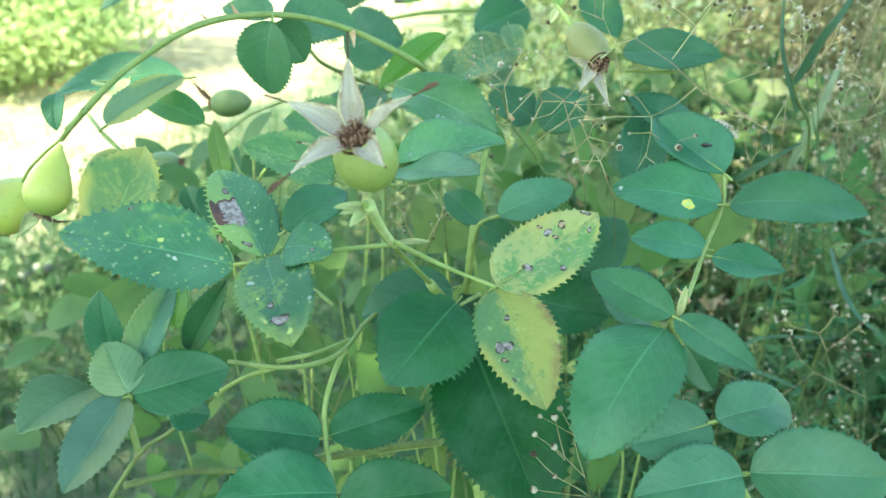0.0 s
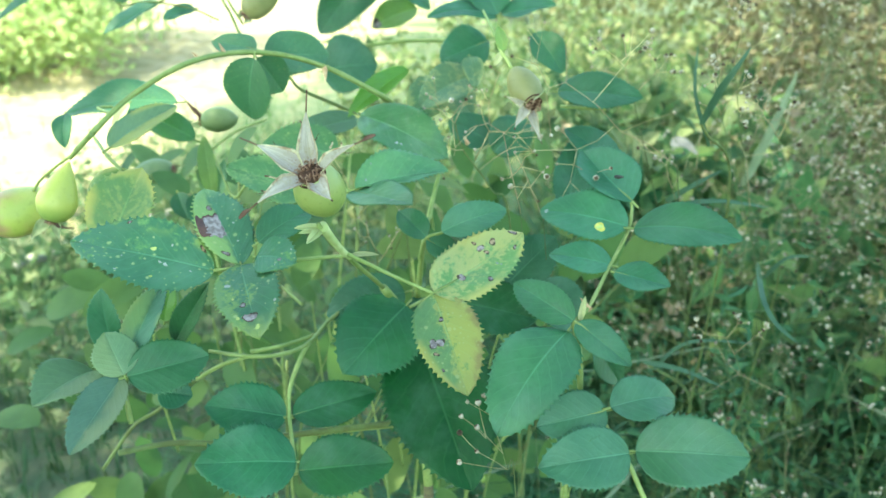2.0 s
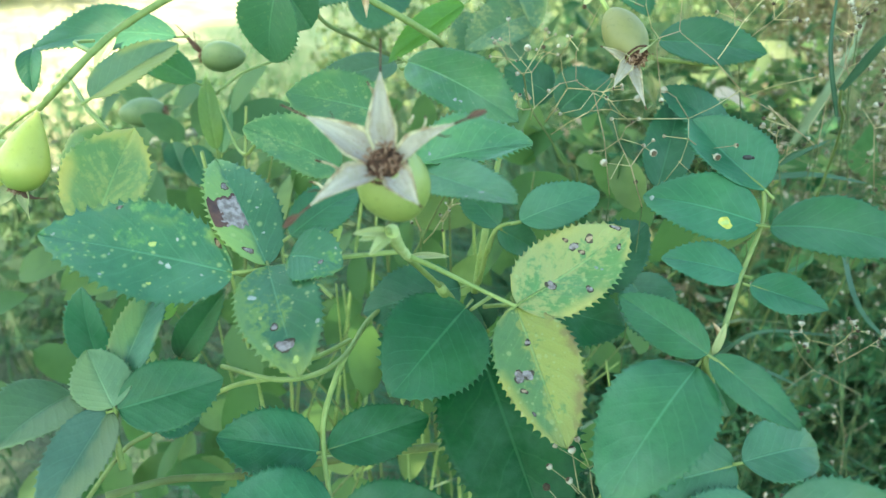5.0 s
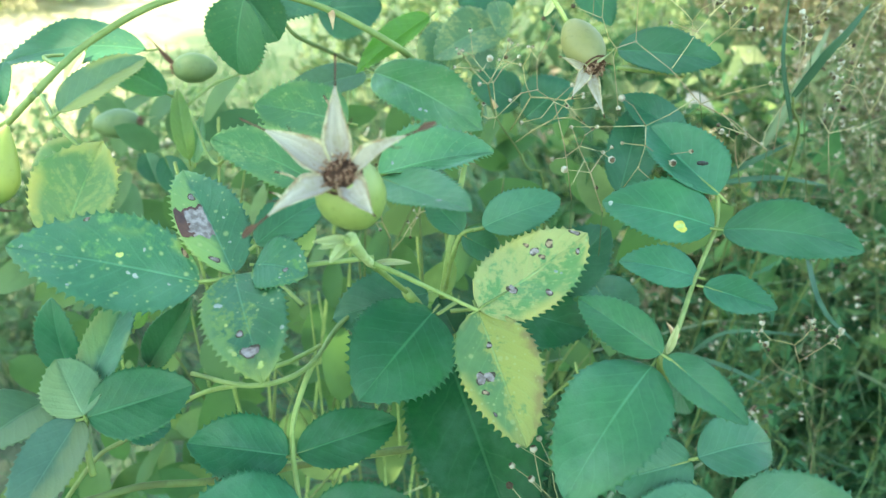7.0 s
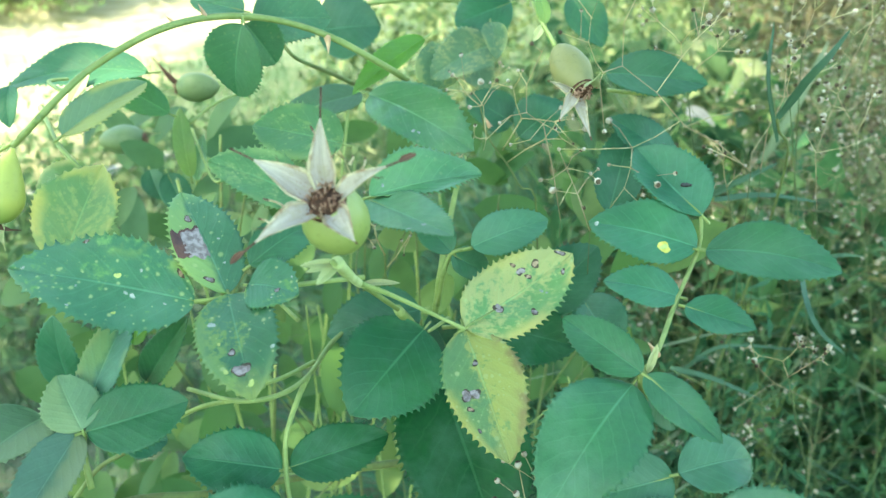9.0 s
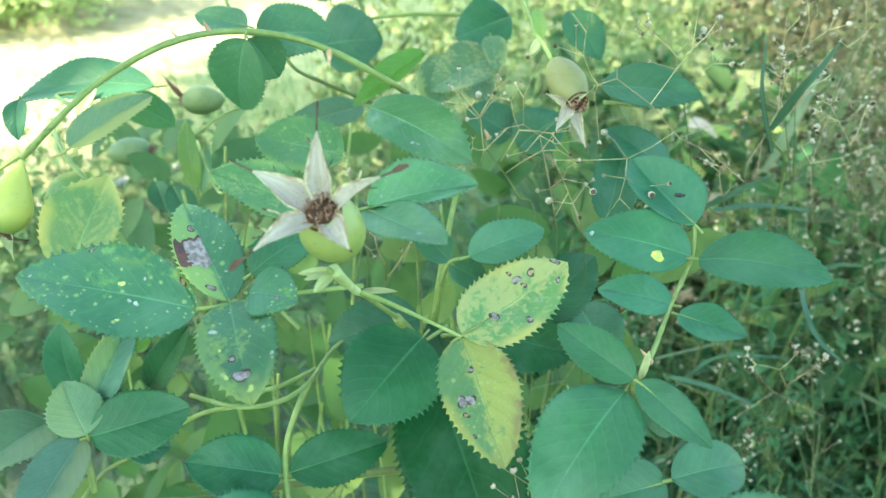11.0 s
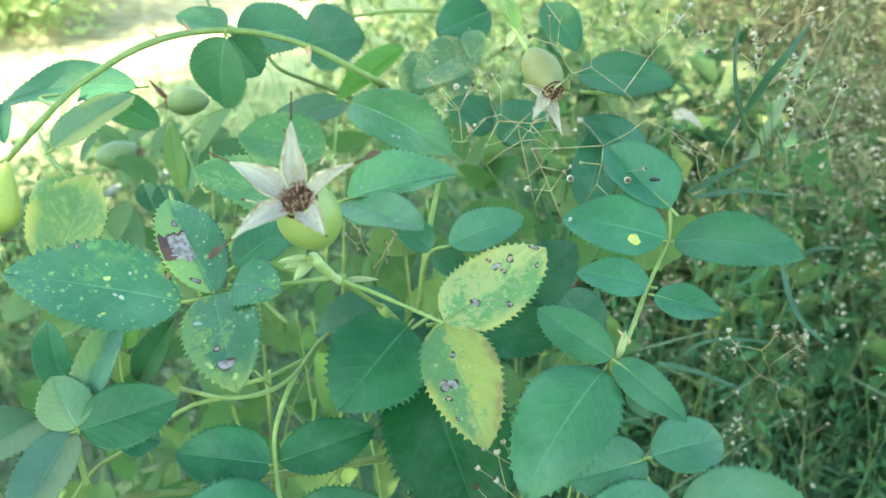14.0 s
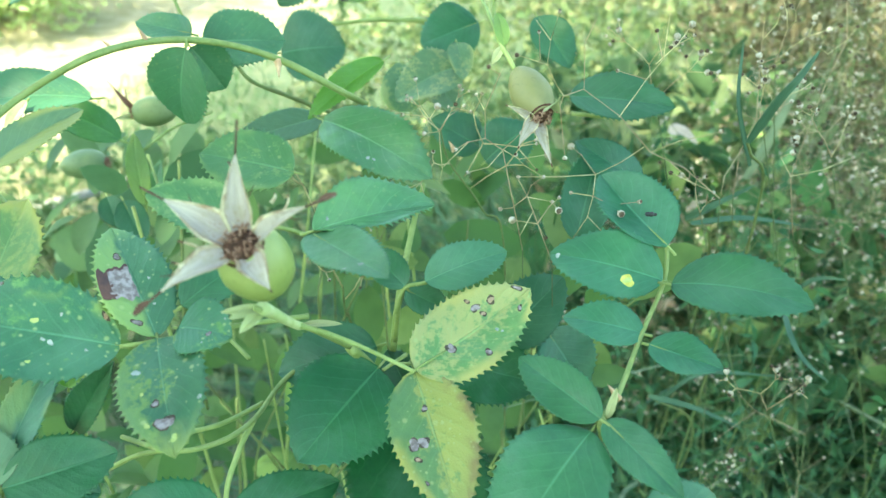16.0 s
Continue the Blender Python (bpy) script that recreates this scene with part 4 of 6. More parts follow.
leaflet(lf, (0.0139, 0.18, 0.5169), (0.0425, 0.1961, 0.5314), 0.0209, (-0.1, -0.56, 0.82), "yel", tooth=1.2, bend=-0.055, fold=0.18, spots=[(0.61, 0.50, 0.035, "r"), (0.73, 0.50, 0.031, "b"), (0.63, 0.25, 0.022, "b"), (0.59, 0.75, 0.018, "b"), (0.29, -0.05, 0.040, "r"), (0.47, -0.70, 0.031, "r"), (0.93, 0.65, 0.031, "r"), (0.85, -0.45, 0.022, "r"), (0.63, -0.35, 0.018, "w"), (0.65, -0.50, 0.013, "w")])
leaflet(lf, (0.0139, 0.1801, 0.5159), (0.0245, 0.1517, 0.4975), 0.0193, (-0.04, -0.55, 0.83), "yel2", tooth=1.2, bend=0.026, fold=0.18, spots=[(0.27, -0.05, 0.025, "r"), (0.49, -0.55, 0.045, "r"), (0.49, -0.32, 0.041, "r"), (0.59, -0.60, 0.022, "b"), (0.75, -0.70, 0.016, "r"), (0.83, 0.05, 0.016, "p")])
# leaves behind the star
lf = compound_leaf([(-0.0147, 0.2252, 0.53), (-0.0247, 0.2217, 0.5347), (-0.033, 0.2196, 0.535)], 0.0006, "green rose leaf behind the hip")
leaflet(lf, (-0.0327, 0.2192, 0.534), (-0.0587, 0.2172, 0.545), 0.0176, (0.36, -0.55, 0.76), "mott3", tooth=1.2)
leaflet(lf, (-0.0239, 0.2463, 0.5424), (-0.0536, 0.2528, 0.5449), 0.0219, (-0.06, -0.59, 0.8), "mott3", tooth=1.2)
lf = compound_leaf([(-0.0108, 0.2156, 0.533), (-0.0131, 0.2152, 0.54)], 0.0006, "glossy green rose leaf")
leaflet(lf, (-0.0122, 0.1981, 0.5444), (0.0177, 0.2104, 0.5474), 0.0186, (0.02, -0.29, 0.96), "wet", fold=0.5, tooth=1.7, bend=0.041, spots=[(0.13, 0.30, 0.020, "w"), (0.23, 0.80, 0.015, "w")])
leaflet(lf, (-0.0122, 0.1981, 0.5435), (0.0078, 0.1538, 0.5548), 0.0125, (-0.43, 0.03, 0.9), "soft", tooth=1.3, bend=0.003, fold=0.18, spots=[(0.73, -0.15, 0.020, "w"), (0.73, -0.92, 0.016, "w")])
lf = compound_leaf([(-0.0193, 0.2758, 0.5486), (-0.0118, 0.2696, 0.5518), (-0.009, 0.2632, 0.5519)], 0.0006, "")
leaflet(lf, (-0.0169, 0.2641, 0.5539), (0.0181, 0.2464, 0.5416), 0.0223, (-0.01, -0.58, 0.81), "wet", tooth=1.2, bend=0.072, fold=0.18, spots=[(0.53, -0.60, 0.022, "w"), (0.57, -0.55, 0.017, "w")])
leaflet(lf, (-0.0223, 0.3008, 0.5445), (-0.0494, 0.275, 0.5409), 0.0133, (0.32, -0.45, 0.83), "lite", bend=0.025, fold=0.18)
# small pale leaf beside the yellow one
lf = compound_leaf([(0.0086, 0.2087, 0.5159), (0.0106, 0.2086, 0.5236), (0.0164, 0.2057, 0.5272)], 0.0006, "")
leaflet(lf, (0.0161, 0.2057, 0.5274), (0.0384, 0.2145, 0.5328), 0.0129, (0.05, -0.61, 0.79), "soft", bend=0.081, fold=0.18)
leaflet(lf, (0.0109, 0.2088, 0.5241), (0.0007, 0.2177, 0.5302), 0.0098, (-0.12, -0.65, 0.75), "g")
leaflet(lf, (0.0109, 0.2085, 0.5234), (0.0225, 0.2092, 0.5171), 0.0092, (0.34, -0.78, 0.53), "g")
# dark leaves under the centre
lf = compound_leaf([(0.0118, 0.2172, 0.497), (0.0054, 0.2087, 0.4972)], 0.0006, "")
leaflet(lf, (0.004, 0.2092, 0.4976), (-0.0159, 0.1857, 0.4828), 0.0295, (0.15, -0.54, 0.83), "green", fold=0.1, bend=0.06)
leaflet(lf, (0.0029, 0.2224, 0.4965), (-0.0263, 0.219, 0.488), 0.0196, (-0.11, -0.74, 0.67), "deep")
leaflet(lf, (0.0084, 0.2074, 0.4861), (0.0277, 0.1623, 0.4545), 0.0369, (-0.07, -0.59, 0.8), "mid", fold=0.2)
lf = compound_leaf([(0.0102, 0.2204, 0.4914), (0.0208, 0.2165, 0.4953)], 0.0006, "")
leaflet(lf, (0.0208, 0.2169, 0.4961), (0.0516, 0.2101, 0.4926), 0.0213, (-0.08, -0.71, 0.7), "mid")
leaflet(lf, (0.0123, 0.2221, 0.4823), (0.0058, 0.2263, 0.4927), 0.0114, (0.17, -0.87, 0.46), "deep")
leaflet(lf, (0.0395, 0.2231, 0.4982), (0.0599, 0.2354, 0.5152), 0.0192, (-0.07, -0.77, 0.64), "deep")
leaflet(lf, (0.0553, 0.2291, 0.4996), (0.0683, 0.2221, 0.4823), 0.0192, (0.18, -0.86, 0.48), "deep")
# seven-part leaf on the tall shoot
lf = compound_leaf([(0.0585, 0.1637, 0.5086), (0.0552, 0.1632, 0.5154), (0.0605, 0.1696, 0.518), (0.07, 0.1873, 0.5245), (0.0778, 0.1999, 0.5316), (0.0796, 0.2051, 0.5363), (0.0799, 0.2086, 0.5396)], 0.00058, "large green rose leaf with seven leaflets")
leaflet(lf, (0.0534, 0.1623, 0.5136), (0.0327, 0.1431, 0.4901), 0.0237, (-0.38, -0.53, 0.76), "g", fold=0.15, bend=0.105)
leaflet(lf, (0.0561, 0.1618, 0.517), (0.0667, 0.1392, 0.5158), 0.0091, (-0.47, -0.27, 0.84), "g", bend=-0.002, fold=0.18)
leaflet(lf, (0.055, 0.1619, 0.5173), (0.0389, 0.1814, 0.5201), 0.0113, (-0.47, -0.49, 0.73), "g", bend=0.042, fold=0.18)
leaflet(lf, (0.0775, 0.2, 0.5329), (0.05, 0.2134, 0.5331), 0.0202, (-0.23, -0.49, 0.84), "ylspot", bend=0.061, fold=0.18, spots=[(0.27, 0.40, 0.058, "y"), (0.92, 0.10, 0.034, "w")])
leaflet(lf, (0.0789, 0.1974, 0.5333), (0.1089, 0.1825, 0.5356), 0.018, (-0.27, -0.41, 0.87), "g", bend=0.096, fold=0.18)
leaflet(lf, (0.0705, 0.1872, 0.5243), (0.051, 0.1925, 0.5253), 0.0119, (-0.1, -0.52, 0.85), "g", bend=0.063, fold=0.18)
leaflet(lf, (0.0705, 0.1826, 0.5241), (0.0853, 0.1725, 0.524), 0.0111, (-0.26, -0.38, 0.89), "g", bend=0.008, fold=0.18)
leaflet(lf, (0.08, 0.2074, 0.5394), (0.0673, 0.2365, 0.5484), 0.0199, (-0.27, -0.39, 0.88), "g", fold=0.55, bend=-0.024)
leaflet(lf, (0.0842, 0.2512, 0.541), (0.0642, 0.2627, 0.5508), 0.0130, (-0.05, -0.7, 0.71), "deep")
leaflet(lf, (0.0654, 0.2488, 0.5219), (0.0737, 0.2683, 0.5485), 0.0166, (-0.03, -0.8, 0.59), "deep")
# low leaf at the shoot
lf = compound_leaf([(0.0762, 0.1398, 0.471), (0.072, 0.1483, 0.4786), (0.0696, 0.1525, 0.4809), (0.0649, 0.1564, 0.4879)], 0.0007, "pale green rose leaf with five leaflets")
leaflet(lf, (0.0674, 0.1572, 0.4909), (0.0894, 0.1655, 0.4893), 0.0151, (0.22, -0.4, 0.89), "pale", bend=0.11, fold=0.18)
leaflet(lf, (0.0665, 0.1578, 0.4895), (0.0451, 0.1524, 0.4869), 0.0153, (0.07, -0.65, 0.76), "pale")
leaflet(lf, (0.0744, 0.1500, 0.4808), (0.1054, 0.1429, 0.4846), 0.0206, (-0.24, -0.64, 0.73), "pale", tooth=1.2)
leaflet(lf, (0.0727, 0.1497, 0.4802), (0.0451, 0.1437, 0.4787), 0.0177, (0.1, -0.64, 0.76), "pale", tooth=1.2)
leaflet(lf, (0.0687, 0.1891, 0.494), (0.0785, 0.1887, 0.4797), 0.0110, (0.32, -0.92, 0.24), "pale")
# lower left cluster
lf = compound_leaf([(-0.0753, 0.1546, 0.4835), (-0.0771, 0.1577, 0.4912), (-0.077, 0.1599, 0.4967)], 0.0007, "dull green rose leaf with folded leaflets")
leaflet(lf, (-0.0764, 0.159, 0.497), (-0.0558, 0.1716, 0.4973), 0.016, (0.39, -0.66, 0.64), "g", bend=0.045, fold=0.18)
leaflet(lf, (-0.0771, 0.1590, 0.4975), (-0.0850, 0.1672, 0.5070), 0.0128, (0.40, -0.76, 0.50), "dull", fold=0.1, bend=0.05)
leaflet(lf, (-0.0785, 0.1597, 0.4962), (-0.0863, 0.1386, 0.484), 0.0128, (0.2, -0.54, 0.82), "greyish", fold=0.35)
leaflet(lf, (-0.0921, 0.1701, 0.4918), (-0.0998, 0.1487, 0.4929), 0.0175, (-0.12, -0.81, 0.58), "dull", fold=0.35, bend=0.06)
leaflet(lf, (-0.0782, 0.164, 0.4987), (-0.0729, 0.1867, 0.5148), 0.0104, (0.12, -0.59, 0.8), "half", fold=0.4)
leaflet(lf, (-0.0907, 0.1846, 0.4898), (-0.0914, 0.1825, 0.5144), 0.0121, (-0.09, -0.99, -0.09), "g", bend=0.063, fold=0.18)
leaflet(lf, (-0.0673, 0.1764, 0.4997), (-0.0532, 0.1713, 0.5229), 0.0087, (-0.37, -0.93, 0.02), "deep", fold=0.5, bend=0.029)
leaflet(lf, (-0.0759, 0.178, 0.48), (-0.0652, 0.1791, 0.4774), 0.0108, (0.23, -0.72, 0.65), "deep")
leaflet(lf, (-0.0814, 0.2043, 0.4917), (-0.0788, 0.2091, 0.5036), 0.0077, (-0.06, -0.92, 0.38), "bright")
# lower middle leaf
lf = compound_leaf([(-0.0288, 0.1946, 0.4896), (-0.0308, 0.1869, 0.4870), (-0.0325, 0.1778, 0.4821), (-0.0322, 0.1728, 0.475), (-0.0293, 0.1628, 0.469), (-0.0274, 0.1558, 0.465)], 0.0007, "green rose leaf with paired leaflets")
leaflet(lf, (-0.0331, 0.1726, 0.4746), (-0.0591, 0.172, 0.4785), 0.0176, (0.13, -0.61, 0.78), "green")
leaflet(lf, (-0.0312, 0.1733, 0.4747), (-0.0052, 0.1879, 0.4747), 0.0149, (0.31, -0.55, 0.77), "green", bend=0.025, fold=0.18)
leaflet(lf, (-0.0277, 0.1589, 0.4674), (-0.0567, 0.151, 0.4718), 0.0218, (0.27, -0.57, 0.78), "green", tooth=1.1)
leaflet(lf, (-0.0269, 0.1571, 0.4656), (0.0024, 0.1615, 0.4659), 0.0189, (0.08, -0.59, 0.8), "green", tooth=1.1)
# leaves on the arching shoot
lf = compound_leaf([(-0.0556, 0.2566, 0.5784), (-0.0553, 0.2545, 0.5770)], 0.0006, "")
leaflet(lf, (-0.0551, 0.2532, 0.5768), (-0.0599, 0.2623, 0.552), 0.0202, (-0.20, -0.90, 0.30), "hazed", fold=0.2, bend=0.08)
leaflet(lf, (-0.056, 0.2615, 0.5755), (-0.0475, 0.2656, 0.5623), 0.0149, (0.25, -0.90, 0.30), "hazed", fold=0.25, bend=0.052)
leaflet(lf, (-0.0586, 0.2848, 0.5727), (-0.0323, 0.2904, 0.5735), 0.0224, (0.13, -0.71, 0.69), "hazed", bend=0.026, fold=0.18)
leaflet(lf, (-0.0472, 0.3697, 0.5541), (-0.0188, 0.3712, 0.5577), 0.0323, (-0.03, -0.84, 0.55), "pale")
leaflet(lf, (0.0006, 0.2927, 0.5678), (-0.0237, 0.278, 0.5499), 0.0105, (-0.02, -0.76, 0.65), "bright", fold=0.6, bend=0.065)
leaflet(lf, (-0.0586, 0.2734, 0.5773), (-0.0786, 0.2826, 0.5787), 0.0110, (-0.23, -0.61, 0.76), "hazed")
lf = compound_leaf([(-0.0983, 0.2234, 0.5612), (-0.1090, 0.2380, 0.5600), (-0.1090, 0.2500, 0.5580)], 0.0006, "")
leaflet(lf, (-0.0922, 0.2732, 0.5554), (-0.1347, 0.2627, 0.5507), 0.0192, (0.02, -0.49, 0.87), "hazed", tooth=1.2)
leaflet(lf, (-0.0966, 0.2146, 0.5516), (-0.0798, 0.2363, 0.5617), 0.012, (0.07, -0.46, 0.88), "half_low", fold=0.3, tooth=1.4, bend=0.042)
leaflet(lf, (-0.1303, 0.2561, 0.5532), (-0.1277, 0.2464, 0.5425), 0.0075, (0, -0.74, 0.67), "g")
leaflet(lf, (-0.0961, 0.3018, 0.5328), (-0.1239, 0.3057, 0.5426), 0.0141, (0.17, -0.64, 0.75), "grass_green")
lf = compound_leaf([(-0.0965, 0.2116, 0.5497), (-0.0844, 0.2023, 0.5428)], 0.0006, "yellowed rose leaf")
leaflet(lf, (-0.0893, 0.1880, 0.5262), (-0.0812, 0.2018, 0.5488), 0.0225, (-0.16, -0.85, 0.51), "yel3", fold=0.3, tooth=0.95)
leaflet(lf, (-0.0877, 0.2113, 0.5411), (-0.1069, 0.2118, 0.5316), 0.0157, (-0.34, -0.66, 0.67), "yel4")
# leaves behind on the far shoots
lf = compound_leaf([(0.0623, 0.2641, 0.5595), (0.0792, 0.2588, 0.5597)], 0.0006, "")
leaflet(lf, (0.06, 0.2596, 0.5661), (0.0915, 0.2526, 0.5656), 0.0176, (-0.12, -0.59, 0.8), "g", bend=0.03, fold=0.18)
leaflet(lf, (0.0567, 0.3176, 0.5818), (0.0686, 0.3049, 0.5657), 0.0157, (0.03, -0.77, 0.63), "g", bend=0.027, fold=0.18)
leaflet(lf, (0.038, 0.3559, 0.5733), (0.0141, 0.352, 0.5636), 0.0249, (-0.14, -0.75, 0.65), "g", tooth=1.3)
leaflet(lf, (0.032, 0.3392, 0.5586), (0.0044, 0.3333, 0.5441), 0.0228, (-0.23, -0.66, 0.71), "faded", tooth=1.4)
leaflet(lf, (0.0283, 0.3374, 0.5675), (0.0313, 0.3269, 0.5549), 0.0106, (0.05, -0.76, 0.65), "faded")
leaflet(lf, (0.0392, 0.296, 0.5317), (0.0564, 0.3012, 0.5447), 0.0202, (-0.23, -0.75, 0.62), "g")
leaflet(lf, (0.0379, 0.3076, 0.5338), (0.0186, 0.3111, 0.5425), 0.0186, (0.18, -0.71, 0.68), "g")
lf = compound_leaf([(0.0412, 0.3249, 0.5766), (0.0409, 0.3295, 0.5879)], 0.0006, "")
leaflet(lf, (0.0401, 0.3295, 0.5879), (0.0269, 0.3445, 0.6119), 0.0220, (0.08, -0.82, 0.56), "g")
leaflet(lf, (0.0396, 0.3292, 0.5872), (0.0077, 0.3234, 0.5862), 0.0159, (0.04, -0.39, 0.92), "g")
leaflet(lf, (0.0417, 0.3295, 0.588), (0.0664, 0.3263, 0.5935), 0.0143, (-0.25, -0.41, 0.88), "g")
lf = compound_leaf([(-0.0822, 0.3476, 0.5795), (-0.0958, 0.3546, 0.5967), (-0.1045, 0.355, 0.5978), (-0.1229, 0.3511, 0.588)], 0.0006, "")
# the pale material here imitates glare over these far leaves
leaflet(lf, (-0.1703, 0.3894, 0.6028), (-0.2162, 0.3664, 0.5725), 0.0143, (-0.29, -0.49, 0.82), "pale")
leaflet(lf, (-0.1549, 0.3821, 0.5848), (-0.163, 0.3942, 0.6146), 0.0142, (0.08, -0.92, 0.39), "pale")
leaflet(lf, (-0.1539, 0.3821, 0.5848), (-0.1486, 0.391, 0.6067), 0.0142, (-0.1, -0.91, 0.39), "pale")
leaflet(lf, (-0.1247, 0.3562, 0.5873), (-0.1496, 0.3448, 0.5724), 0.0136, (-0.28, -0.48, 0.83), "pale")
leaflet(lf, (-0.1268, 0.3847, 0.6179), (-0.1427, 0.3823, 0.6119), 0.0112, (-0.16, -0.69, 0.7), "pale")
leaflet(lf, (-0.1091, 0.3618, 0.6013), (-0.1265, 0.3584, 0.6063), 0.0099, (0.32, -0.63, 0.71), "pale")
leaflet(lf, (-0.1081, 0.3602, 0.5972), (-0.1237, 0.3532, 0.5934), 0.0113, (0.06, -0.59, 0.8), "pale")
leaflet(lf, (-0.107, 0.3552, 0.585), (-0.1208, 0.3478, 0.58), 0.0085, (0.03, -0.59, 0.8), "pale")
leaflet(lf, (-0.0993, 0.3595, 0.5955), (-0.1071, 0.3521, 0.5905), 0.0084, (0.04, -0.59, 0.81), "pale")
leaflet(lf, (-0.0977, 0.3652, 0.6097), (-0.1017, 0.3562, 0.6006), 0.0102, (-0.08, -0.69, 0.72), "pale")
lf = compound_leaf([(-0.0636, 0.3988, 0.626), (-0.0761, 0.3998, 0.6286)], 0.0006, "")
leaflet(lf, (-0.0698, 0.3987, 0.6259), (-0.0933, 0.385, 0.6186), 0.0210, (0.09, -0.58, 0.81), "pale")
leaflet(lf, (-0.0637, 0.4, 0.6289), (-0.0397, 0.3925, 0.6105), 0.0168, (0.26, -0.73, 0.64), "pale")
leaflet(lf, (-0.0227, 0.4327, 0.6031), (-0.0556, 0.4183, 0.5675), 0.0307, (-0.2, -0.83, 0.52), "g", fold=0.1)
leaflet(lf, (-0.0003, 0.4348, 0.5816), (-0.0267, 0.43, 0.5697), 0.0198, (-0.15, -0.76, 0.64), "brt", spots=[(0.9, 0.0, 0.12)])
leaflet(lf, (-0.0175, 0.4321, 0.6016), (0.0079, 0.424, 0.5815), 0.0141, (0.19, -0.81, 0.56), "g")
leaflet(lf, (0.0131, 0.3591, 0.5546), (0.0316, 0.3514, 0.5354), 0.0186, (0.19, -0.83, 0.52), "faded")
leaflet(lf, (0.0106, 0.3512, 0.5349), (0.0041, 0.3591, 0.5544), 0.0211, (0.1, -0.91, 0.4), "faded")
lf = compound_leaf([(-0.0362, 0.2249, 0.4892), (-0.0474, 0.2368, 0.492)], 0.0006, "")
leaflet(lf, (-0.1077, 0.3258, 0.4988), (-0.0988, 0.3191, 0.4823), 0.0129, (0.16, -0.88, 0.44), "deep")
leaflet(lf, (-0.1221, 0.345, 0.4928), (-0.1167, 0.3399, 0.4803), 0.0109, (0.14, -0.9, 0.42), "deep")
leaflet(lf, (-0.0917, 0.3068, 0.5051), (-0.0968, 0.3172, 0.531), 0.0086, (0.06, -0.92, 0.38), "brt", tooth=0.4)
leaflet(lf, (-0.0921, 0.3156, 0.5003), (-0.0895, 0.3229, 0.5184), 0.0064, (-0.06, -0.92, 0.38), "lite", tooth=0.4)
# canes and stalks
tube_part("stem", [(-0.1090, 0.2160, 0.5496), (-0.0983, 0.2234, 0.5612), (-0.0919, 0.2318, 0.5672), (-0.0764, 0.2379, 0.5762), (-0.0631, 0.2515, 0.5787), (-0.0470, 0.2588, 0.5776), (-0.0297, 0.2640, 0.5723), (-0.0111, 0.2658, 0.5629), (-0.0048, 0.2836, 0.5548)], 0.0014, 0.0017, "stem", rose_bush)
tube_part("stem", [(-0.1164, 0.2279, 0.5447), (-0.1120, 0.2190, 0.5470), (-0.1024, 0.2152, 0.5559)], 0.0011, 0.0012, "stem", rose_bush)
tube_part("stem", [(-0.0163, 0.1492, 0.5502), (-0.0154, 0.1668, 0.5378), (-0.0118, 0.1852, 0.5245), (-0.0041, 0.2076, 0.5053)], 0.001, 0.0012, "stem", rose_bush)
tube_part("cane", [(-0.0041, 0.2076, 0.5053), (0.0029, 0.219, 0.488), (0.0089, 0.2237, 0.4596), (0.0133, 0.2157, 0.413)], 0.0022, 0.003, "stem", rose_bush)
tube_part("cane", [(0.0133, 0.2157, 0.413), (0.02, 0.3, 0.2), (0.03, 0.33, -0.02)], 0.003, 0.0045, "bark", rose_bush)
tube_part("stem", [(-0.0594, 0.183, 0.4924), (-0.0439, 0.1737, 0.4961), (-0.0346, 0.1802, 0.4935), (-0.0288, 0.1948, 0.4896), (-0.0228, 0.2162, 0.4891), (-0.0073, 0.2273, 0.4953)], 0.0009, 0.0012, "stem", rose_bush)
tube_part("stem", [(-0.0472, 0.1874, 0.4898), (-0.0368, 0.1927, 0.4896), (-0.0288, 0.2073, 0.4858)], 0.001, 0.001, "stem", rose_bush)
tube_part("stem", [(-0.0649, 0.1838, 0.4809), (-0.0555, 0.1813, 0.488), (-0.0444, 0.1755, 0.4951)], 0.001, 0.001, "stem", rose_bush)
tube_part("stem", [(-0.0842, 0.162, 0.4671), (-0.0712, 0.1716, 0.464), (-0.0549, 0.18, 0.4583), (-0.0253, 0.1943, 0.4535), (0.0011, 0.2038, 0.4504), (0.011, 0.2166, 0.4367)], 0.0014, 0.002, "bark2", rose_bush)
tube_part("stem", [(-0.0446, 0.1933, 0.4511), (-0.0238, 0.1968, 0.4517), (0.0011, 0.2038, 0.4504)], 0.0016, 0.0018, "stem", rose_bush)
tube_part("stem", [(-0.0998, 0.1804, 0.4458), (-0.0897, 0.186, 0.4598), (-0.0813, 0.1882, 0.4652), (-0.0649, 0.1838, 0.4809)], 0.001, 0.001, "bark2", rose_bush)
tube_part("stem", [(0.0555, 0.1641, 0.5149), (0.0583, 0.1666, 0.5053), (0.0606, 0.1698, 0.4864), (0.059, 0.1689, 0.4575), (0.0601, 0.1696, 0.4324)], 0.0013, 0.0016, "stem", rose_bush)
tube_part("stem", [(0.011, 0.2096, 0.5236), (0.0093, 0.214, 0.5156), (0.0084, 0.2231, 0.4982)], 0.0009, 0.0012, "stem", rose_bush)
tube_part("stem", [(0.0157, 0.255, 0.537), (0.0126, 0.2451, 0.5258), (0.0093, 0.2286, 0.5118), (0.0077, 0.2263, 0.4927)], 0.0012, 0.0018, "stem", rose_bush)
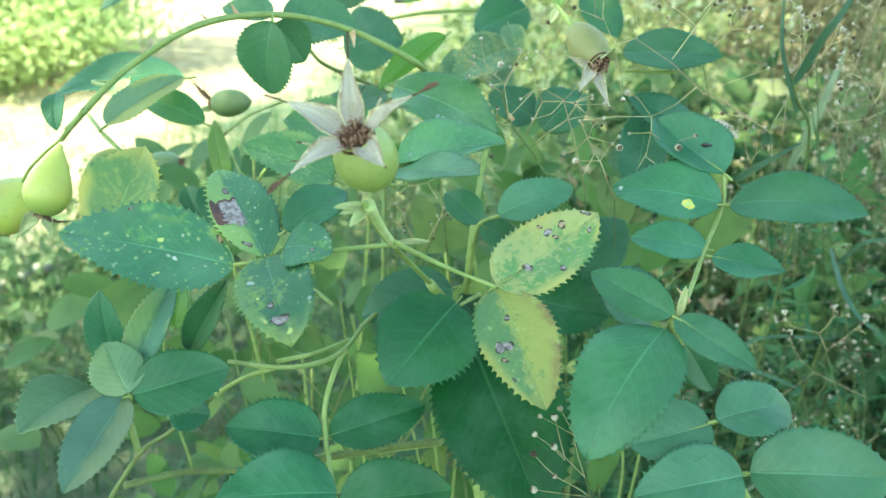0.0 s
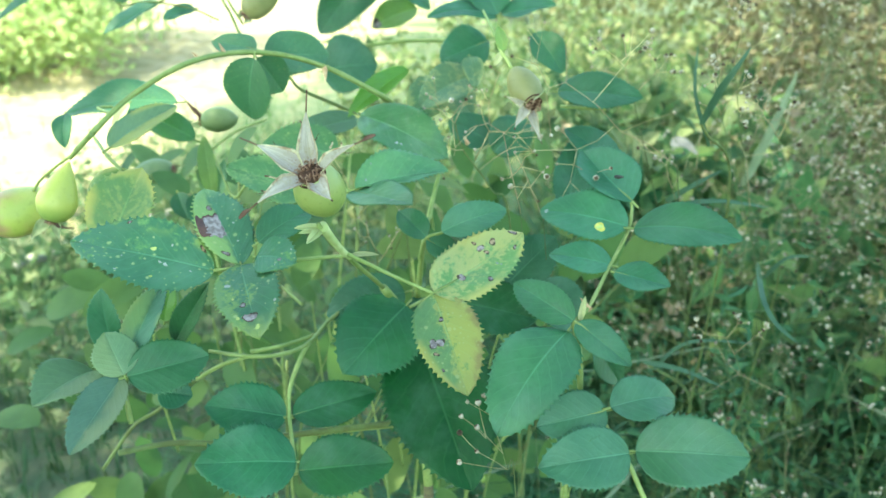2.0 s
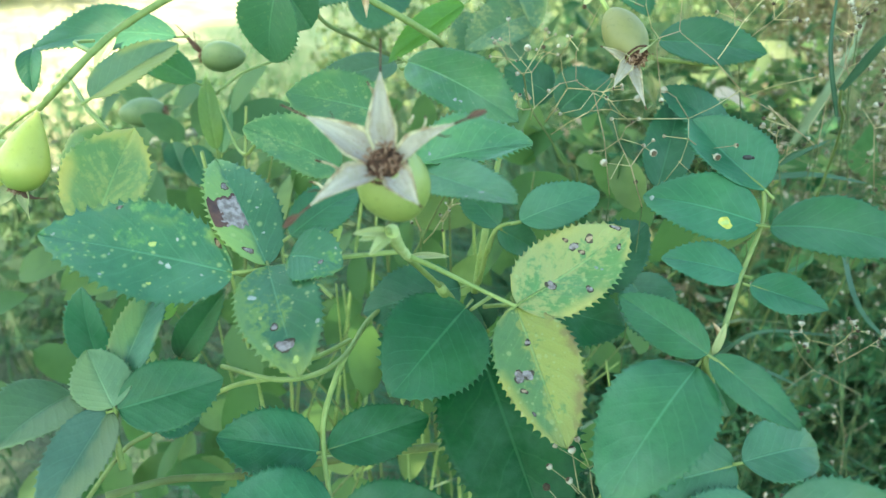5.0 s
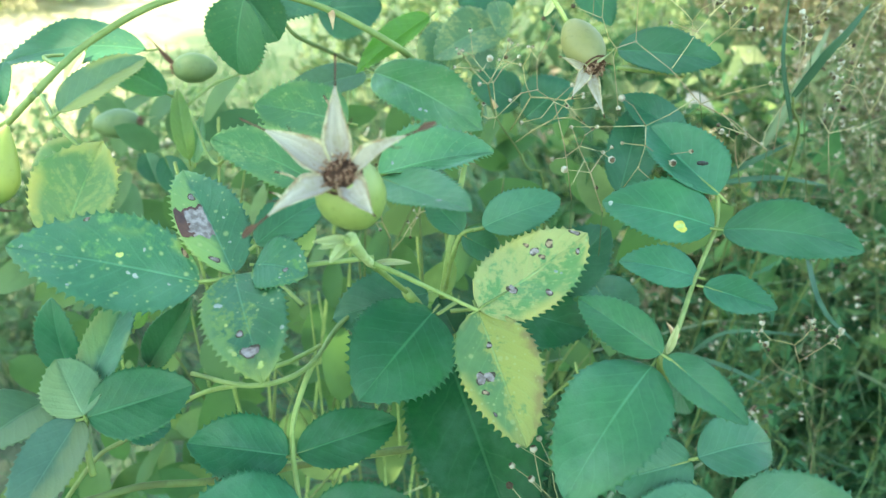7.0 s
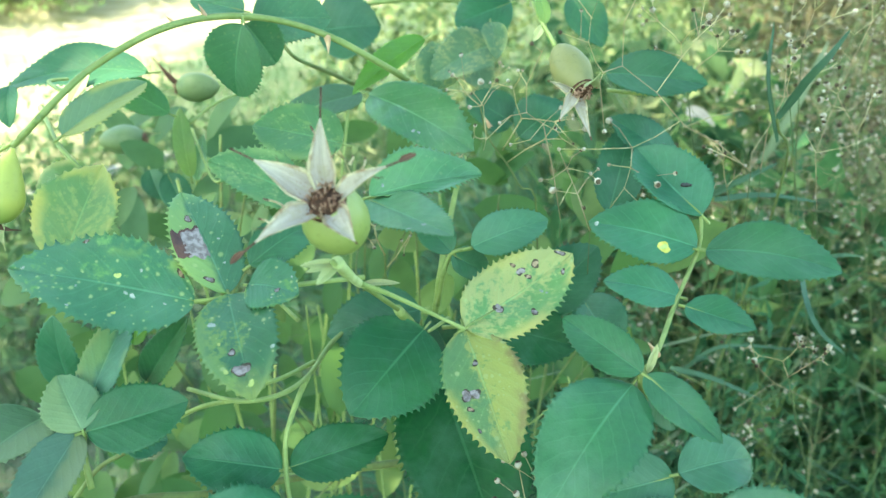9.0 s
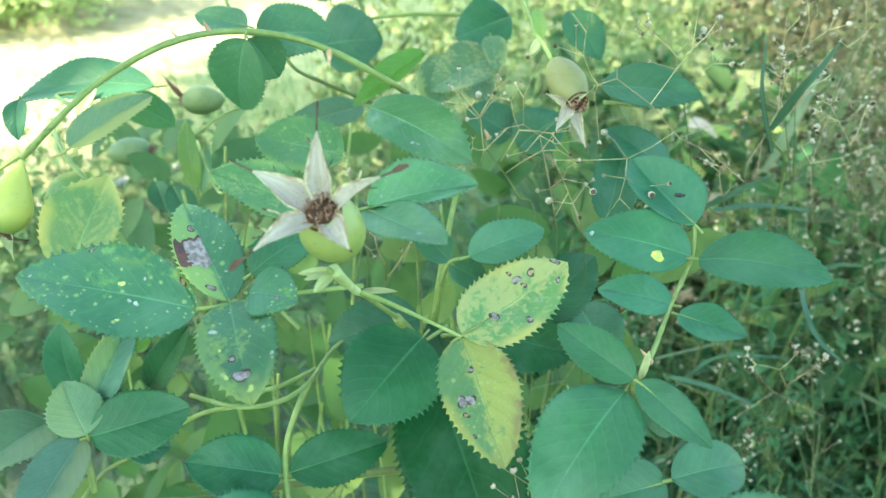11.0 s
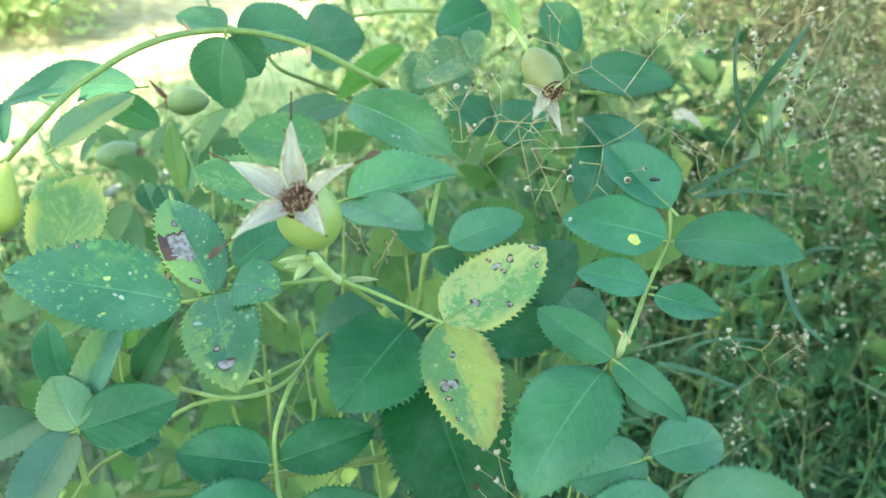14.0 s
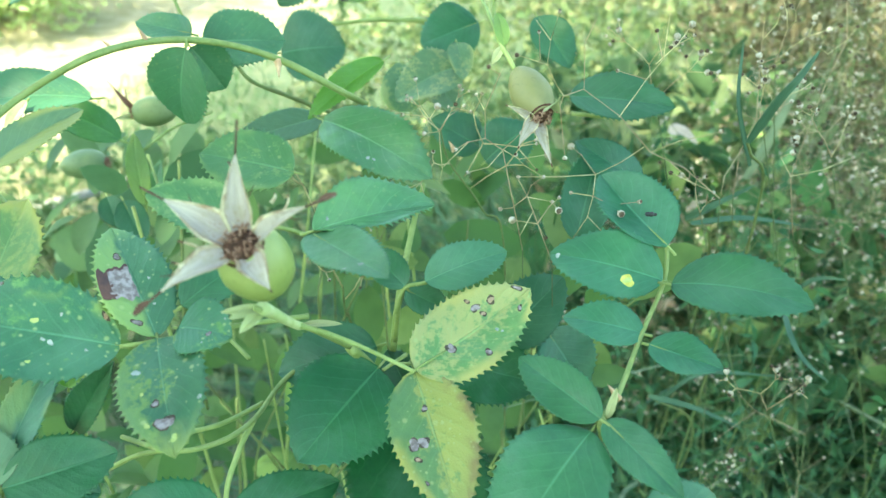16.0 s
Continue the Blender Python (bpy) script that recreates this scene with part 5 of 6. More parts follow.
tube_part("stem", [(0.0408, 0.249, 0.5755), (0.0388, 0.2524, 0.5786), (0.0365, 0.2569, 0.5819), (0.0346, 0.2664, 0.5867), (0.0311, 0.2832, 0.5934)], 0.0011, 0.0008, "stem", rose_bush)
tube_part("stem", [(-0.0535, 0.308, 0.5616), (-0.0479, 0.3058, 0.556), (-0.038, 0.314, 0.5496), (-0.0207, 0.331, 0.5383)], 0.0011, 0.0014, "bark2", rose_bush)
tube_part("stem", [(-0.0306, 0.3745, 0.5658), (-0.0057, 0.3708, 0.5701), (0.0216, 0.366, 0.5716)], 0.0012, 0.0016, "stem", rose_bush)
tube_part("stem", [(-0.0819, 0.3444, 0.5715), (-0.0881, 0.3492, 0.5834), (-0.0943, 0.354, 0.5954), (-0.0904, 0.3653, 0.6099), (-0.0803, 0.3751, 0.6208)], 0.0011, 0.0009, "stem", rose_bush)
tube_part("stem", [(-0.0937, 0.3481, 0.5806), (-0.1083, 0.3501, 0.5857), (-0.1305, 0.3564, 0.5877), (-0.1492, 0.3662, 0.5854), (-0.1702, 0.389, 0.6019)], 0.0007, 0.0005, "bark2", rose_bush)
tube_part("stem", [(0.002, 0.3736, 0.617), (0.0291, 0.3578, 0.6048), (0.0409, 0.3295, 0.5879)], 0.0008, 0.0008, "bark2", rose_bush)
tube_part("stem", [(0.0661, 0.34, 0.6139), (0.0892, 0.3573, 0.6034), (0.1173, 0.3771, 0.5991)], 0.0008, 0.0008, "bark2", rose_bush)
tube_part("stem", [(-0.0158, 0.4321, 0.6017), (-0.0019, 0.4218, 0.6029), (0.0117, 0.4084, 0.5964)], 0.0009, 0.0009, "bark2", rose_bush)
tube_part("stem", [(-0.0965, 0.2116, 0.5497), (-0.1184, 0.249, 0.5489)], 0.0008, 0.001, "stem", rose_bush)
tube_part("stem", [(-0.0704, 0.29, 0.5169), (-0.0796, 0.2971, 0.5077), (-0.0946, 0.3236, 0.52)], 0.0009, 0.0009, "stem", rose_bush)
tube_part("stem", [(-0.093, 0.3147, 0.5247), (-0.0848, 0.3278, 0.5303), (-0.0721, 0.3401, 0.5341)], 0.0009, 0.0009, "stem", rose_bush)
# hips
hp, top = hip((-0.0154, 0.1478, 0.5600), 0.0065, (-0.23, -0.59, 0.775), 1.15, 0.54, "hip", "green rose hip with a star of five dried sepals", neck=0.0)
sepal(hp, top, (-0.0358, 0.1530, 0.5717), 0.0060, "long")
sepal(hp, top, (-0.0188, 0.1545, 0.5838), 0.0056, "long")
sepal(hp, top, (-0.0008, 0.1425, 0.5760), 0.0043, "brown")
sepal(hp, top, (-0.0326, 0.1345, 0.5566), 0.0057, "brown2")
sepal(hp, top, (-0.0102, 0.1343, 0.5617), 0.0054, "short")
sepal_lobe(hp, (-0.0194, 0.1541, 0.5715), (-0.0211, 0.1558, 0.5759))
sepal_lobe(hp, (-0.0112, 0.1527, 0.5681), (-0.0105, 0.1538, 0.5709))
sepal_lobe(hp, (-0.025, 0.1498, 0.5611), (-0.0297, 0.1505, 0.5626))
sepal_lobe(hp, (-0.028, 0.1485, 0.5579), (-0.0306, 0.149, 0.5591))
sepal_lobe(hp, (-0.0134, 0.1532, 0.5694), (-0.0129, 0.1539, 0.571))
hp, top = hip((0.0452, 0.2425, 0.5700), 0.0059, (0.358, -0.771, -0.526), 1.48, 0.6, "hip2", "green rose hip hanging with pale dried sepals", neck=0.25)
sepal(hp, top, (0.0375, 0.2375, 0.5680), 0.0034, "short")
sepal(hp, top, (0.0412, 0.2296, 0.5575), 0.0044, "short")
sepal(hp, top, (0.0507, 0.2282, 0.5530), 0.0040, "short")
sepal(hp, top, (0.0515, 0.2325, 0.5722), 0.0063, "green")
hp, top = hip((-0.1208, 0.2217, 0.5298), 0.0069, (-0.221, -0.411, -0.884), 1.2, 0.3, "hip3", "yellow-green pear-shaped rose hip", neck=0.95)
sepal(hp, top, (-0.1147, 0.2183, 0.521), 0.0035, "brownall")
sepal(hp, top, (-0.1306, 0.2158, 0.5149), 0.0045, "green")
sepal(hp, top, (-0.1194, 0.2158, 0.5149), 0.0035, "green")
hp, top = hip((-0.15, 0.2455, 0.5162), 0.0097, (-0.877, -0.354, -0.325), 1.25, 0.36, "hip4", "ripening rose hip flushed with pink", neck=0.7)
sepal(hp, top, (-0.1696, 0.2401, 0.5135), 0.0060, "pale")
sepal(hp, top, (-0.1631, 0.2337, 0.4977), 0.0060, "green")
sepal(hp, top, (-0.1493, 0.2368, 0.4999), 0.0037, "green")
sepal(hp, top, (-0.1677, 0.2439, 0.5231), 0.0046, "pale")
tube_part("stem", [(-0.1171, 0.2278, 0.5444), (-0.1262, 0.234, 0.5385), (-0.1367, 0.2417, 0.5308), (-0.1422, 0.2459, 0.5252)], 0.0007, 0.0009, "stem", rose_bush)
hp, top = hip((-0.0739, 0.3521, 0.5904), 0.0074, (-0.625, -0.293, -0.724), 1.5, 0.36, "hip2", "small green rose hip", neck=0.4)
sepal(hp, top, (-0.0846, 0.3484, 0.5813), 0.0040, "green")
sepal(hp, top, (-0.0821, 0.3471, 0.5782), 0.0040, "green")
hp, top = hip((-0.0269, 0.4122, 0.6059), 0.0087, (-0.97, -0.16, 0.181), 1.4, 0.36, "hip2", "green rose hip with brown sepals", neck=0.4)
sepal(hp, top, (-0.0497, 0.4042, 0.586), 0.0071, "brownall")
sepal(hp, top, (-0.0479, 0.414, 0.6104), 0.0058, "brownall")
hp, top = hip((0.07, 0.3428, 0.6208), 0.0065, (-0.636, -0.475, -0.609), 1.3, 0.4, "hip2", "green rose hip with black withered sepals", neck=0.3)
sepal(hp, top, (0.0527, 0.3299, 0.6156), 0.0048, "dark")
sepal(hp, top, (0.0575, 0.3253, 0.6044), 0.0054, "dark")
sepal(hp, top, (0.0648, 0.3265, 0.6072), 0.0038, "dark")
hp, top = hip((0.0341, 0.3835, 0.6148), 0.0048, (-0.954, -0.276, -0.117), 1.2, 0.4, "hip2", "small green rose hip", neck=0.2)
sepal(hp, top, (0.0254, 0.3826, 0.6126), 0.0036, "brownall")
sepal(hp, top, (0.0265, 0.3843, 0.6169), 0.0036, "brownall")
hp, top = hip((-0.1558, 0.4067, 0.4855), 0.0077, (0.988, -0.061, 0.143), 1.5, 0.36, "hip5", "green rose hip at the back", neck=0.3)
sepal(hp, top, (-0.1375, 0.4085, 0.4899), 0.0035, "green")
hp, top = hip((-0.0963, 0.3398, 0.5334), 0.0063, (-0.989, -0.136, -0.058), 1.3, 0.36, "hip5", "green rose hip at the back", neck=0.3)
sepal(hp, top, (-0.1156, 0.3441, 0.5441), 0.0023, "brownall")
sepal(hp, top, (-0.1074, 0.3433, 0.5421), 0.0020, "brownall")
sepal(hp, top, (-0.1136, 0.3381, 0.5293), 0.0030, "green")
hp, top = hip((-0.0592, 0.3915, 0.608), 0.0071, (-0.843, 0.1, 0.528), 1.3, 0.36, "hip2", "green rose hip at the back", neck=0.3)
sepal(hp, top, (-0.0758, 0.3963, 0.6199), 0.0049, "brownall")
sepal(hp, top, (-0.0487, 0.3877, 0.5987), 0.0043, "green")
# stipules and thorns
lf = compound_leaf([(-0.0176, 0.1571, 0.5457), (-0.0183, 0.1603, 0.5429)], 0.0005, "")
leaflet(lf, (-0.0162, 0.1536, 0.5477), (-0.0229, 0.1497, 0.5488), 0.0019, (0.48, -0.67, 0.56), "bract", fold=0.5, tooth=1.2)
leaflet(lf, (-0.0163, 0.1545, 0.5472), (-0.0218, 0.1501, 0.5472), 0.0016, (0.48, -0.61, 0.63), "bract", fold=0.4, tooth=1.2)
leaflet(lf, (-0.0161, 0.1544, 0.547), (-0.0197, 0.1492, 0.5447), 0.0027, (0.3, -0.54, 0.78), "bract", fold=0.6, tooth=0.8)
tube_part("stem", [(-0.0157, 0.1519, 0.5488), (-0.0149, 0.1618, 0.5414), (-0.0131, 0.1733, 0.5325), (-0.0122, 0.1801, 0.528)], 0.0021, 0.0012, "stipule", rose_bush)
leaflet(lf, (-0.0122, 0.1804, 0.5285), (-0.0032, 0.1787, 0.5298), 0.0017, (-0.22, -0.77, 0.6), "bract", fold=0.5, tooth=0.3)
leaflet(lf, (0.0572, 0.1645, 0.5159), (0.0579, 0.1637, 0.5246), 0.0019, (-0.19, -0.98, -0.07), "bract")
leaflet(lf, (0.0379, 0.2556, 0.5812), (0.0358, 0.2632, 0.5894), 0.0044, (-0.02, -0.73, 0.68), "brt")
leaflet(lf, (0.0372, 0.2554, 0.5808), (0.0345, 0.2535, 0.5761), 0.0026, (-0.13, -0.89, 0.43), "bract")
leaflet(lf, (-0.1066, 0.2599, 0.5573), (-0.1113, 0.2533, 0.549), 0.0046, (-0, -0.78, 0.62), "bract", fold=0.5, tooth=0.3)
thorn((-0.0303, 0.2632, 0.5713), (-0.0298, 0.2607, 0.5675))
thorn((-0.0655, 0.2497, 0.5797), (-0.0667, 0.2492, 0.5826))
thorn((-0.0728, 0.2425, 0.5782), (-0.0745, 0.2420, 0.5800))
thorn((0.0601, 0.1696, 0.518), (0.0578, 0.1698, 0.521))
thorn((0.0271, 0.2975, 0.5356), (0.0252, 0.2977, 0.5387))
tagged(insect((0.0757, 0.2125, 0.5463)), "small black insect sitting on a rose leaflet", "insect")


# ---- leaves further back in the bush, too many to tell apart ----
def back_leaves(spots, rnd, mat="back_leaf"):
    verts, faces = [], []
    for c, size in spots:
        c = Vector(c)
        n = Vector((rnd.gauss(0, 0.6), rnd.gauss(-0.7, 0.4), rnd.gauss(0.8, 0.4))).normalized()
        a = Matrix.Rotation(rnd.uniform(0, math.tau), 3, n) @ n.orthogonal().normalized()
        s = n.cross(a)
        k = len(verts)
        m = 9
        for i in range(m + 1):
            v = i / m
            h = size * 0.58 * (v ** 0.6) * ((1 - v) ** 0.7)
            p = c + a * size * (v - 0.5) + n * size * 0.25 * v * (1 - v)
            verts += [p - s * h + n * 0.2 * h, p - n * 0.0003, p + s * h + n * 0.2 * h]
        for i in range(m):
            q = k + 3 * i
            faces += [(q, q + 1, q + 4, q + 3), (q + 1, q + 2, q + 5, q + 4)]
    ob = part_of(mesh_object("deep_foliage", verts, faces, [mat]), rose_bush, "dense green leaves deeper in the bush")
    ob.matrix_parent_inverse = ROSE_INVERSE
    ob["kind"] = "stuff"


brnd = random.Random(21)
deep = []
for _ in range(230):
    x = brnd.uniform(-0.22, 0.12)
    deep.append(((x, brnd.uniform(0.29, 0.5), brnd.uniform(0.26, 0.49) - 0.25 * max(0.0, -x)), brnd.uniform(0.025, 0.04)))
back_leaves(deep, brnd)
under_arch = []
for _ in range(46):
    y = brnd.uniform(0.36, 0.56)
    under_arch.append(((brnd.uniform(-0.46, -0.10) * y, y, 0.515 - 0.30 * (y - 0.36) - brnd.uniform(0.0, 0.11)), brnd.uniform(0.026, 0.040)))
back_leaves(under_arch, brnd, "back_leaf_hazed")
# thin green side shoots that cross between the leaves
for _ in range(26):
    x, y, z = brnd.uniform(-0.13, 0.10), brnd.uniform(0.24, 0.36), brnd.uniform(0.36, 0.46)
    lean = brnd.uniform(-0.06, 0.06)
    tube_part("shoot", [(x, y + 0.05, z - 0.10), (x + 0.3 * lean, y + 0.02, z - 0.03), (x + lean, y, z + brnd.uniform(0.02, 0.06))], 0.0010, 0.0006, brnd.choice(("stem", "bark2", "bark2")), rose_bush)
for _ in range(14):
    x = brnd.uniform(-0.10, 0.10)
    tube_part("cane", [(x, 0.36, -0.02), (x * 1.1, brnd.uniform(0.33, 0.4), 0.2), (x * 1.3 + brnd.uniform(-0.05, 0.05), brnd.uniform(0.29, 0.42), brnd.uniform(0.36, 0.52))], 0.0026, 0.0010, brnd.choice(("bark2", "stem")), rose_bush)


# ---- dry branching weeds with small seed capsules ----
def sprig(verts, faces, balls, p, d, length, level, rnd, r, droop=0.0):
    """One forking branchlet: every tip ends in a capsule."""
    d = d.normalized()
    mid = p + d * length * 0.5 + Vector([rnd.gauss(0, 0.03) for _ in range(3)]) * length
    end = p + d * length + Vector((0, 0, -droop * length))
    tube([p, mid, end], r, r * 0.8, 4, 0, verts, faces)
    if level == 0:
        balls.append((end, d))
        return
    side = d.orthogonal().normalized()
    side = Matrix.Rotation(rnd.uniform(0, math.tau), 3, d) @ side
    for k, sg in enumerate((1, -1, 0)):
        if sg == 0 and rnd.random() < 0.45:
            continue
        nd = d * (0.75 if sg else 1.0) + side * sg * rnd.uniform(0.5, 0.95) + Vector([rnd.gauss(0, 0.2) for _ in range(3)])
        lv = level - 1 if rnd.random() > 0.2 else max(0, level - 2)
        sprig(verts, faces, balls, end, nd, length * rnd.uniform(0.5, 0.85), lv, rnd, r * 0.82, droop)


def capsules(balls, size, rnd):
    """Small egg-shaped pods, open at the end."""
    verts, faces, slots = [], [], []
    for p, d in balls:
        s = d.orthogonal().normalized()
        u = d.cross(s)
        R = size * rnd.uniform(0.7, 1.25)
        k = len(verts)
        prof = ((0.25, -0.9), (0.85, -0.4), (1.0, 0.2), (0.7, 0.85), (0.35, 0.7))
        for rr, z in prof:
            for j in range(7):
                t = math.tau * j / 7
                verts.append(p + d * (R * (z + 0.8)) + (s * math.cos(t) + u * math.sin(t)) * R * rr)
        dark = rnd.random() < 0.25
        for i in range(4):
            for j in range(7):
                q, q2 = k + i * 7 + j, k + i * 7 + (j + 1) % 7
                faces.append((q, q2, q2 + 7, q + 7))
                slots.append(1 if (i == 3 or dark) else 0)
        faces.append(tuple(k + 28 + j for j in range(7)))
        slots.append(1)
    return verts, faces, slots


def dry_weed(base, stem_points, forks, rnd, size=0.0011, mat="twig_dry", label="dry branching weed with small pale seed capsules", r=0.0006):
    """stem_points: the stalk, from the ground up. forks: start, direction, length, level."""
    thing = tagged(new("dry_weed"), label, "dry weed", group="dry weeds")
    thing.location = base
    inv = Matrix.Translation(-Vector(base))
    tv, tf = tube(spline(stem_points, 6), r * 1.35, r, 6, 0.1)
    part_of(mesh_object("stem", tv, tf, ["bark2" if mat == "twig_dry" else ("weed_stem" if r > 0.00022 or mat == "twig_olive" else mat)]), thing).matrix_parent_inverse = inv
    verts, faces, balls = [], [], []
    for p, d, length, level in forks:
        sprig(verts, faces, balls, Vector(p), Vector(d), length, level, rnd, r * 0.75)
    ob = part_of(mesh_object("branchwork", verts, faces, [mat]), thing)
    ob.matrix_parent_inverse, ob["kind"] = inv, "stuff"
    cv, cf, cs = capsules(balls, size, rnd)
    ob = part_of(mesh_object("seed_spray", cv, cf, ["capsule", "capsule_dark"], None, cs), thing)
    ob.matrix_parent_inverse, ob["kind"] = inv, "stuff"
    return thing


CAPSULE = {}


def capsule_mesh(kind):
    """One shared pod mesh: an urn with a ragged open mouth, pale or darkened."""
    if kind not in CAPSULE:
        verts, faces, slots = capsules([(Vector((0, 0, 0)), Vector((0, 0, 1)))], 1.0, random.Random(kind))
        me = bpy.data.meshes.new("capsule")
        me.from_pydata([tuple(p) for p in verts], [], faces)
        for mname in ("capsule", "capsule_dark"):
            me.materials.append(MATS[mname])
        me.polygons.foreach_set("material_index", slots)
        me.polygons.foreach_set("use_smooth", [True] * len(faces))
        CAPSULE[kind] = me
    return CAPSULE[kind]


def twig_weed(base, stem_points, twigs, r, label):
    """A dry weed whose straight angular twigs and seed pods can be told apart. twigs: line, pod at its end or not."""
    thing = tagged(new("dry_weed"), label, "dry weed", group="dry weeds")
    thing.location = base
    inv = Matrix.Translation(-Vector(base))
    stem = [Vector(q) for q in stem_points]
    tv, tf = tube(spline(stem[:3], 6), r * 2.2, r * 1.1, 7, 0.12)
    part_of(mesh_object("stem", tv, tf, ["weed_stem"]), thing).matrix_parent_inverse = inv
    tv, tf = tube(stem[2:], r * 1.1, r * 0.8, 7, 0.12)
    part_of(mesh_object("twig", tv, tf, ["twig_brown"]), thing).matrix_parent_inverse = inv
    for number, (line, pod) in enumerate(twigs):
        line = [Vector(q) for q in line]
        verts, faces = tube(line, r, r * 0.62, 6, 0.15)
        # each fork is a little swollen
        for q in line[:-1]:
            tube([q - Vector((0, 0, r)), q, q + Vector((0, 0, r))], r * 1.1, r * 1.5, 6, 0, verts, faces)
        part_of(mesh_object("twig", verts, faces, ["twig_dry" if number % 3 else "twig_brown"]), thing).matrix_parent_inverse = inv
        if pod:
            d = (line[-1] - line[-2]).normalized()
            ob = part_of(new("capsule", capsule_mesh(number % 5)), thing)
            size = 0.00076 * (0.8 + 0.1 * (number * 7 % 5))
            ob.matrix_parent_inverse = inv
            ob.matrix_basis = Matrix.Translation(line[-1]) @ Vector((0, 0, 1)).rotation_difference(d).to_matrix().to_4x4() @ Matrix.Scale(size, 4)
    return thing


def ribbon(line, width, mat, name, fold=0.25):
    """A grass blade: a folded strip with thickness that narrows to its tip."""
    verts, faces = [], []
    n = len(line)
    for lift in (0.0, -0.0002):
        for i, p in enumerate(line):
            t = i / (n - 1)
            d = (line[min(i + 1, n - 1)] - line[max(i - 1, 0)]).normalized()
            s = d.cross(Vector((0.1, -1.0, 0.5))).normalized()
            u = s.cross(d)
            h = 0.5 * width * min(1.0, 0.5 + 3 * t) * (1 - t) ** 0.55 + 0.00008
            verts += [p - s * h + u * (h * fold + lift), p + u * lift, p + s * h + u * (h * fold + lift)]
    for i in range(n - 1):
        for k in (0, 1):
            q = 3 * i + k
            faces += [(q, q + 1, q + 4, q + 3), (3 * n + q, 3 * n + q + 3, 3 * n + q + 4, 3 * n + q + 1)]
        for k in (0, 2):
            q = 3 * i + k
            faces.append((q, q + 3, 3 * n + q + 3, 3 * n + q))
    return mesh_object(name, verts, faces, [mat])


def grass_stalk(base, points, blade_list, mat, label):
    """A rooted grass stalk with its own blades."""
    thing = tagged(new("grass_stalk"), label, "grass", group="grass stalks")
    thing.location = base
    inv = Matrix.Translation(-Vector(base))
    tv, tf = tube(spline(points, 6), 0.0007, 0.0005, 6, 0.1)
    part_of(mesh_object("stem", tv, tf, ["bark2"]), thing).matrix_parent_inverse = inv
    for line, width in blade_list:
        part_of(ribbon(spline(line, 6), width, mat, "blade"), thing).matrix_parent_inverse = inv


def litter_leaf(a, b, width):
    """A pale curled leaf in place of sunlit ground litter, held up by an added stalk."""
    a, b = Vector(a), Vector(b)
    foot = Vector((a.x - 0.03, a.y + 0.06, 0.0))
    thing = tagged(new("litter_stalk"), "pale leaf on an added stalk, standing for sunlit litter", "dry weed")
    thing.location = foot
    inv = Matrix.Translation(-foot)
    tv, tf = tube(spline([foot - Vector((0, 0, 0.01)), (foot + a) / 2 + Vector((0.02, 0, 0)), a], 6), 0.0007, 0.0005, 6, 0.1)
    part_of(mesh_object("stem", tv, tf, ["bark2"]), thing).matrix_parent_inverse = inv
    part_of(ribbon(spline([a, a.lerp(b, 0.5) + Vector((0, 0, 0.004)), b], 5), width, "bleached", "leaf", 0.15), thing, "pale leaf standing for sunlit litter").matrix_parent_inverse = inv


wrnd = random.Random(3)
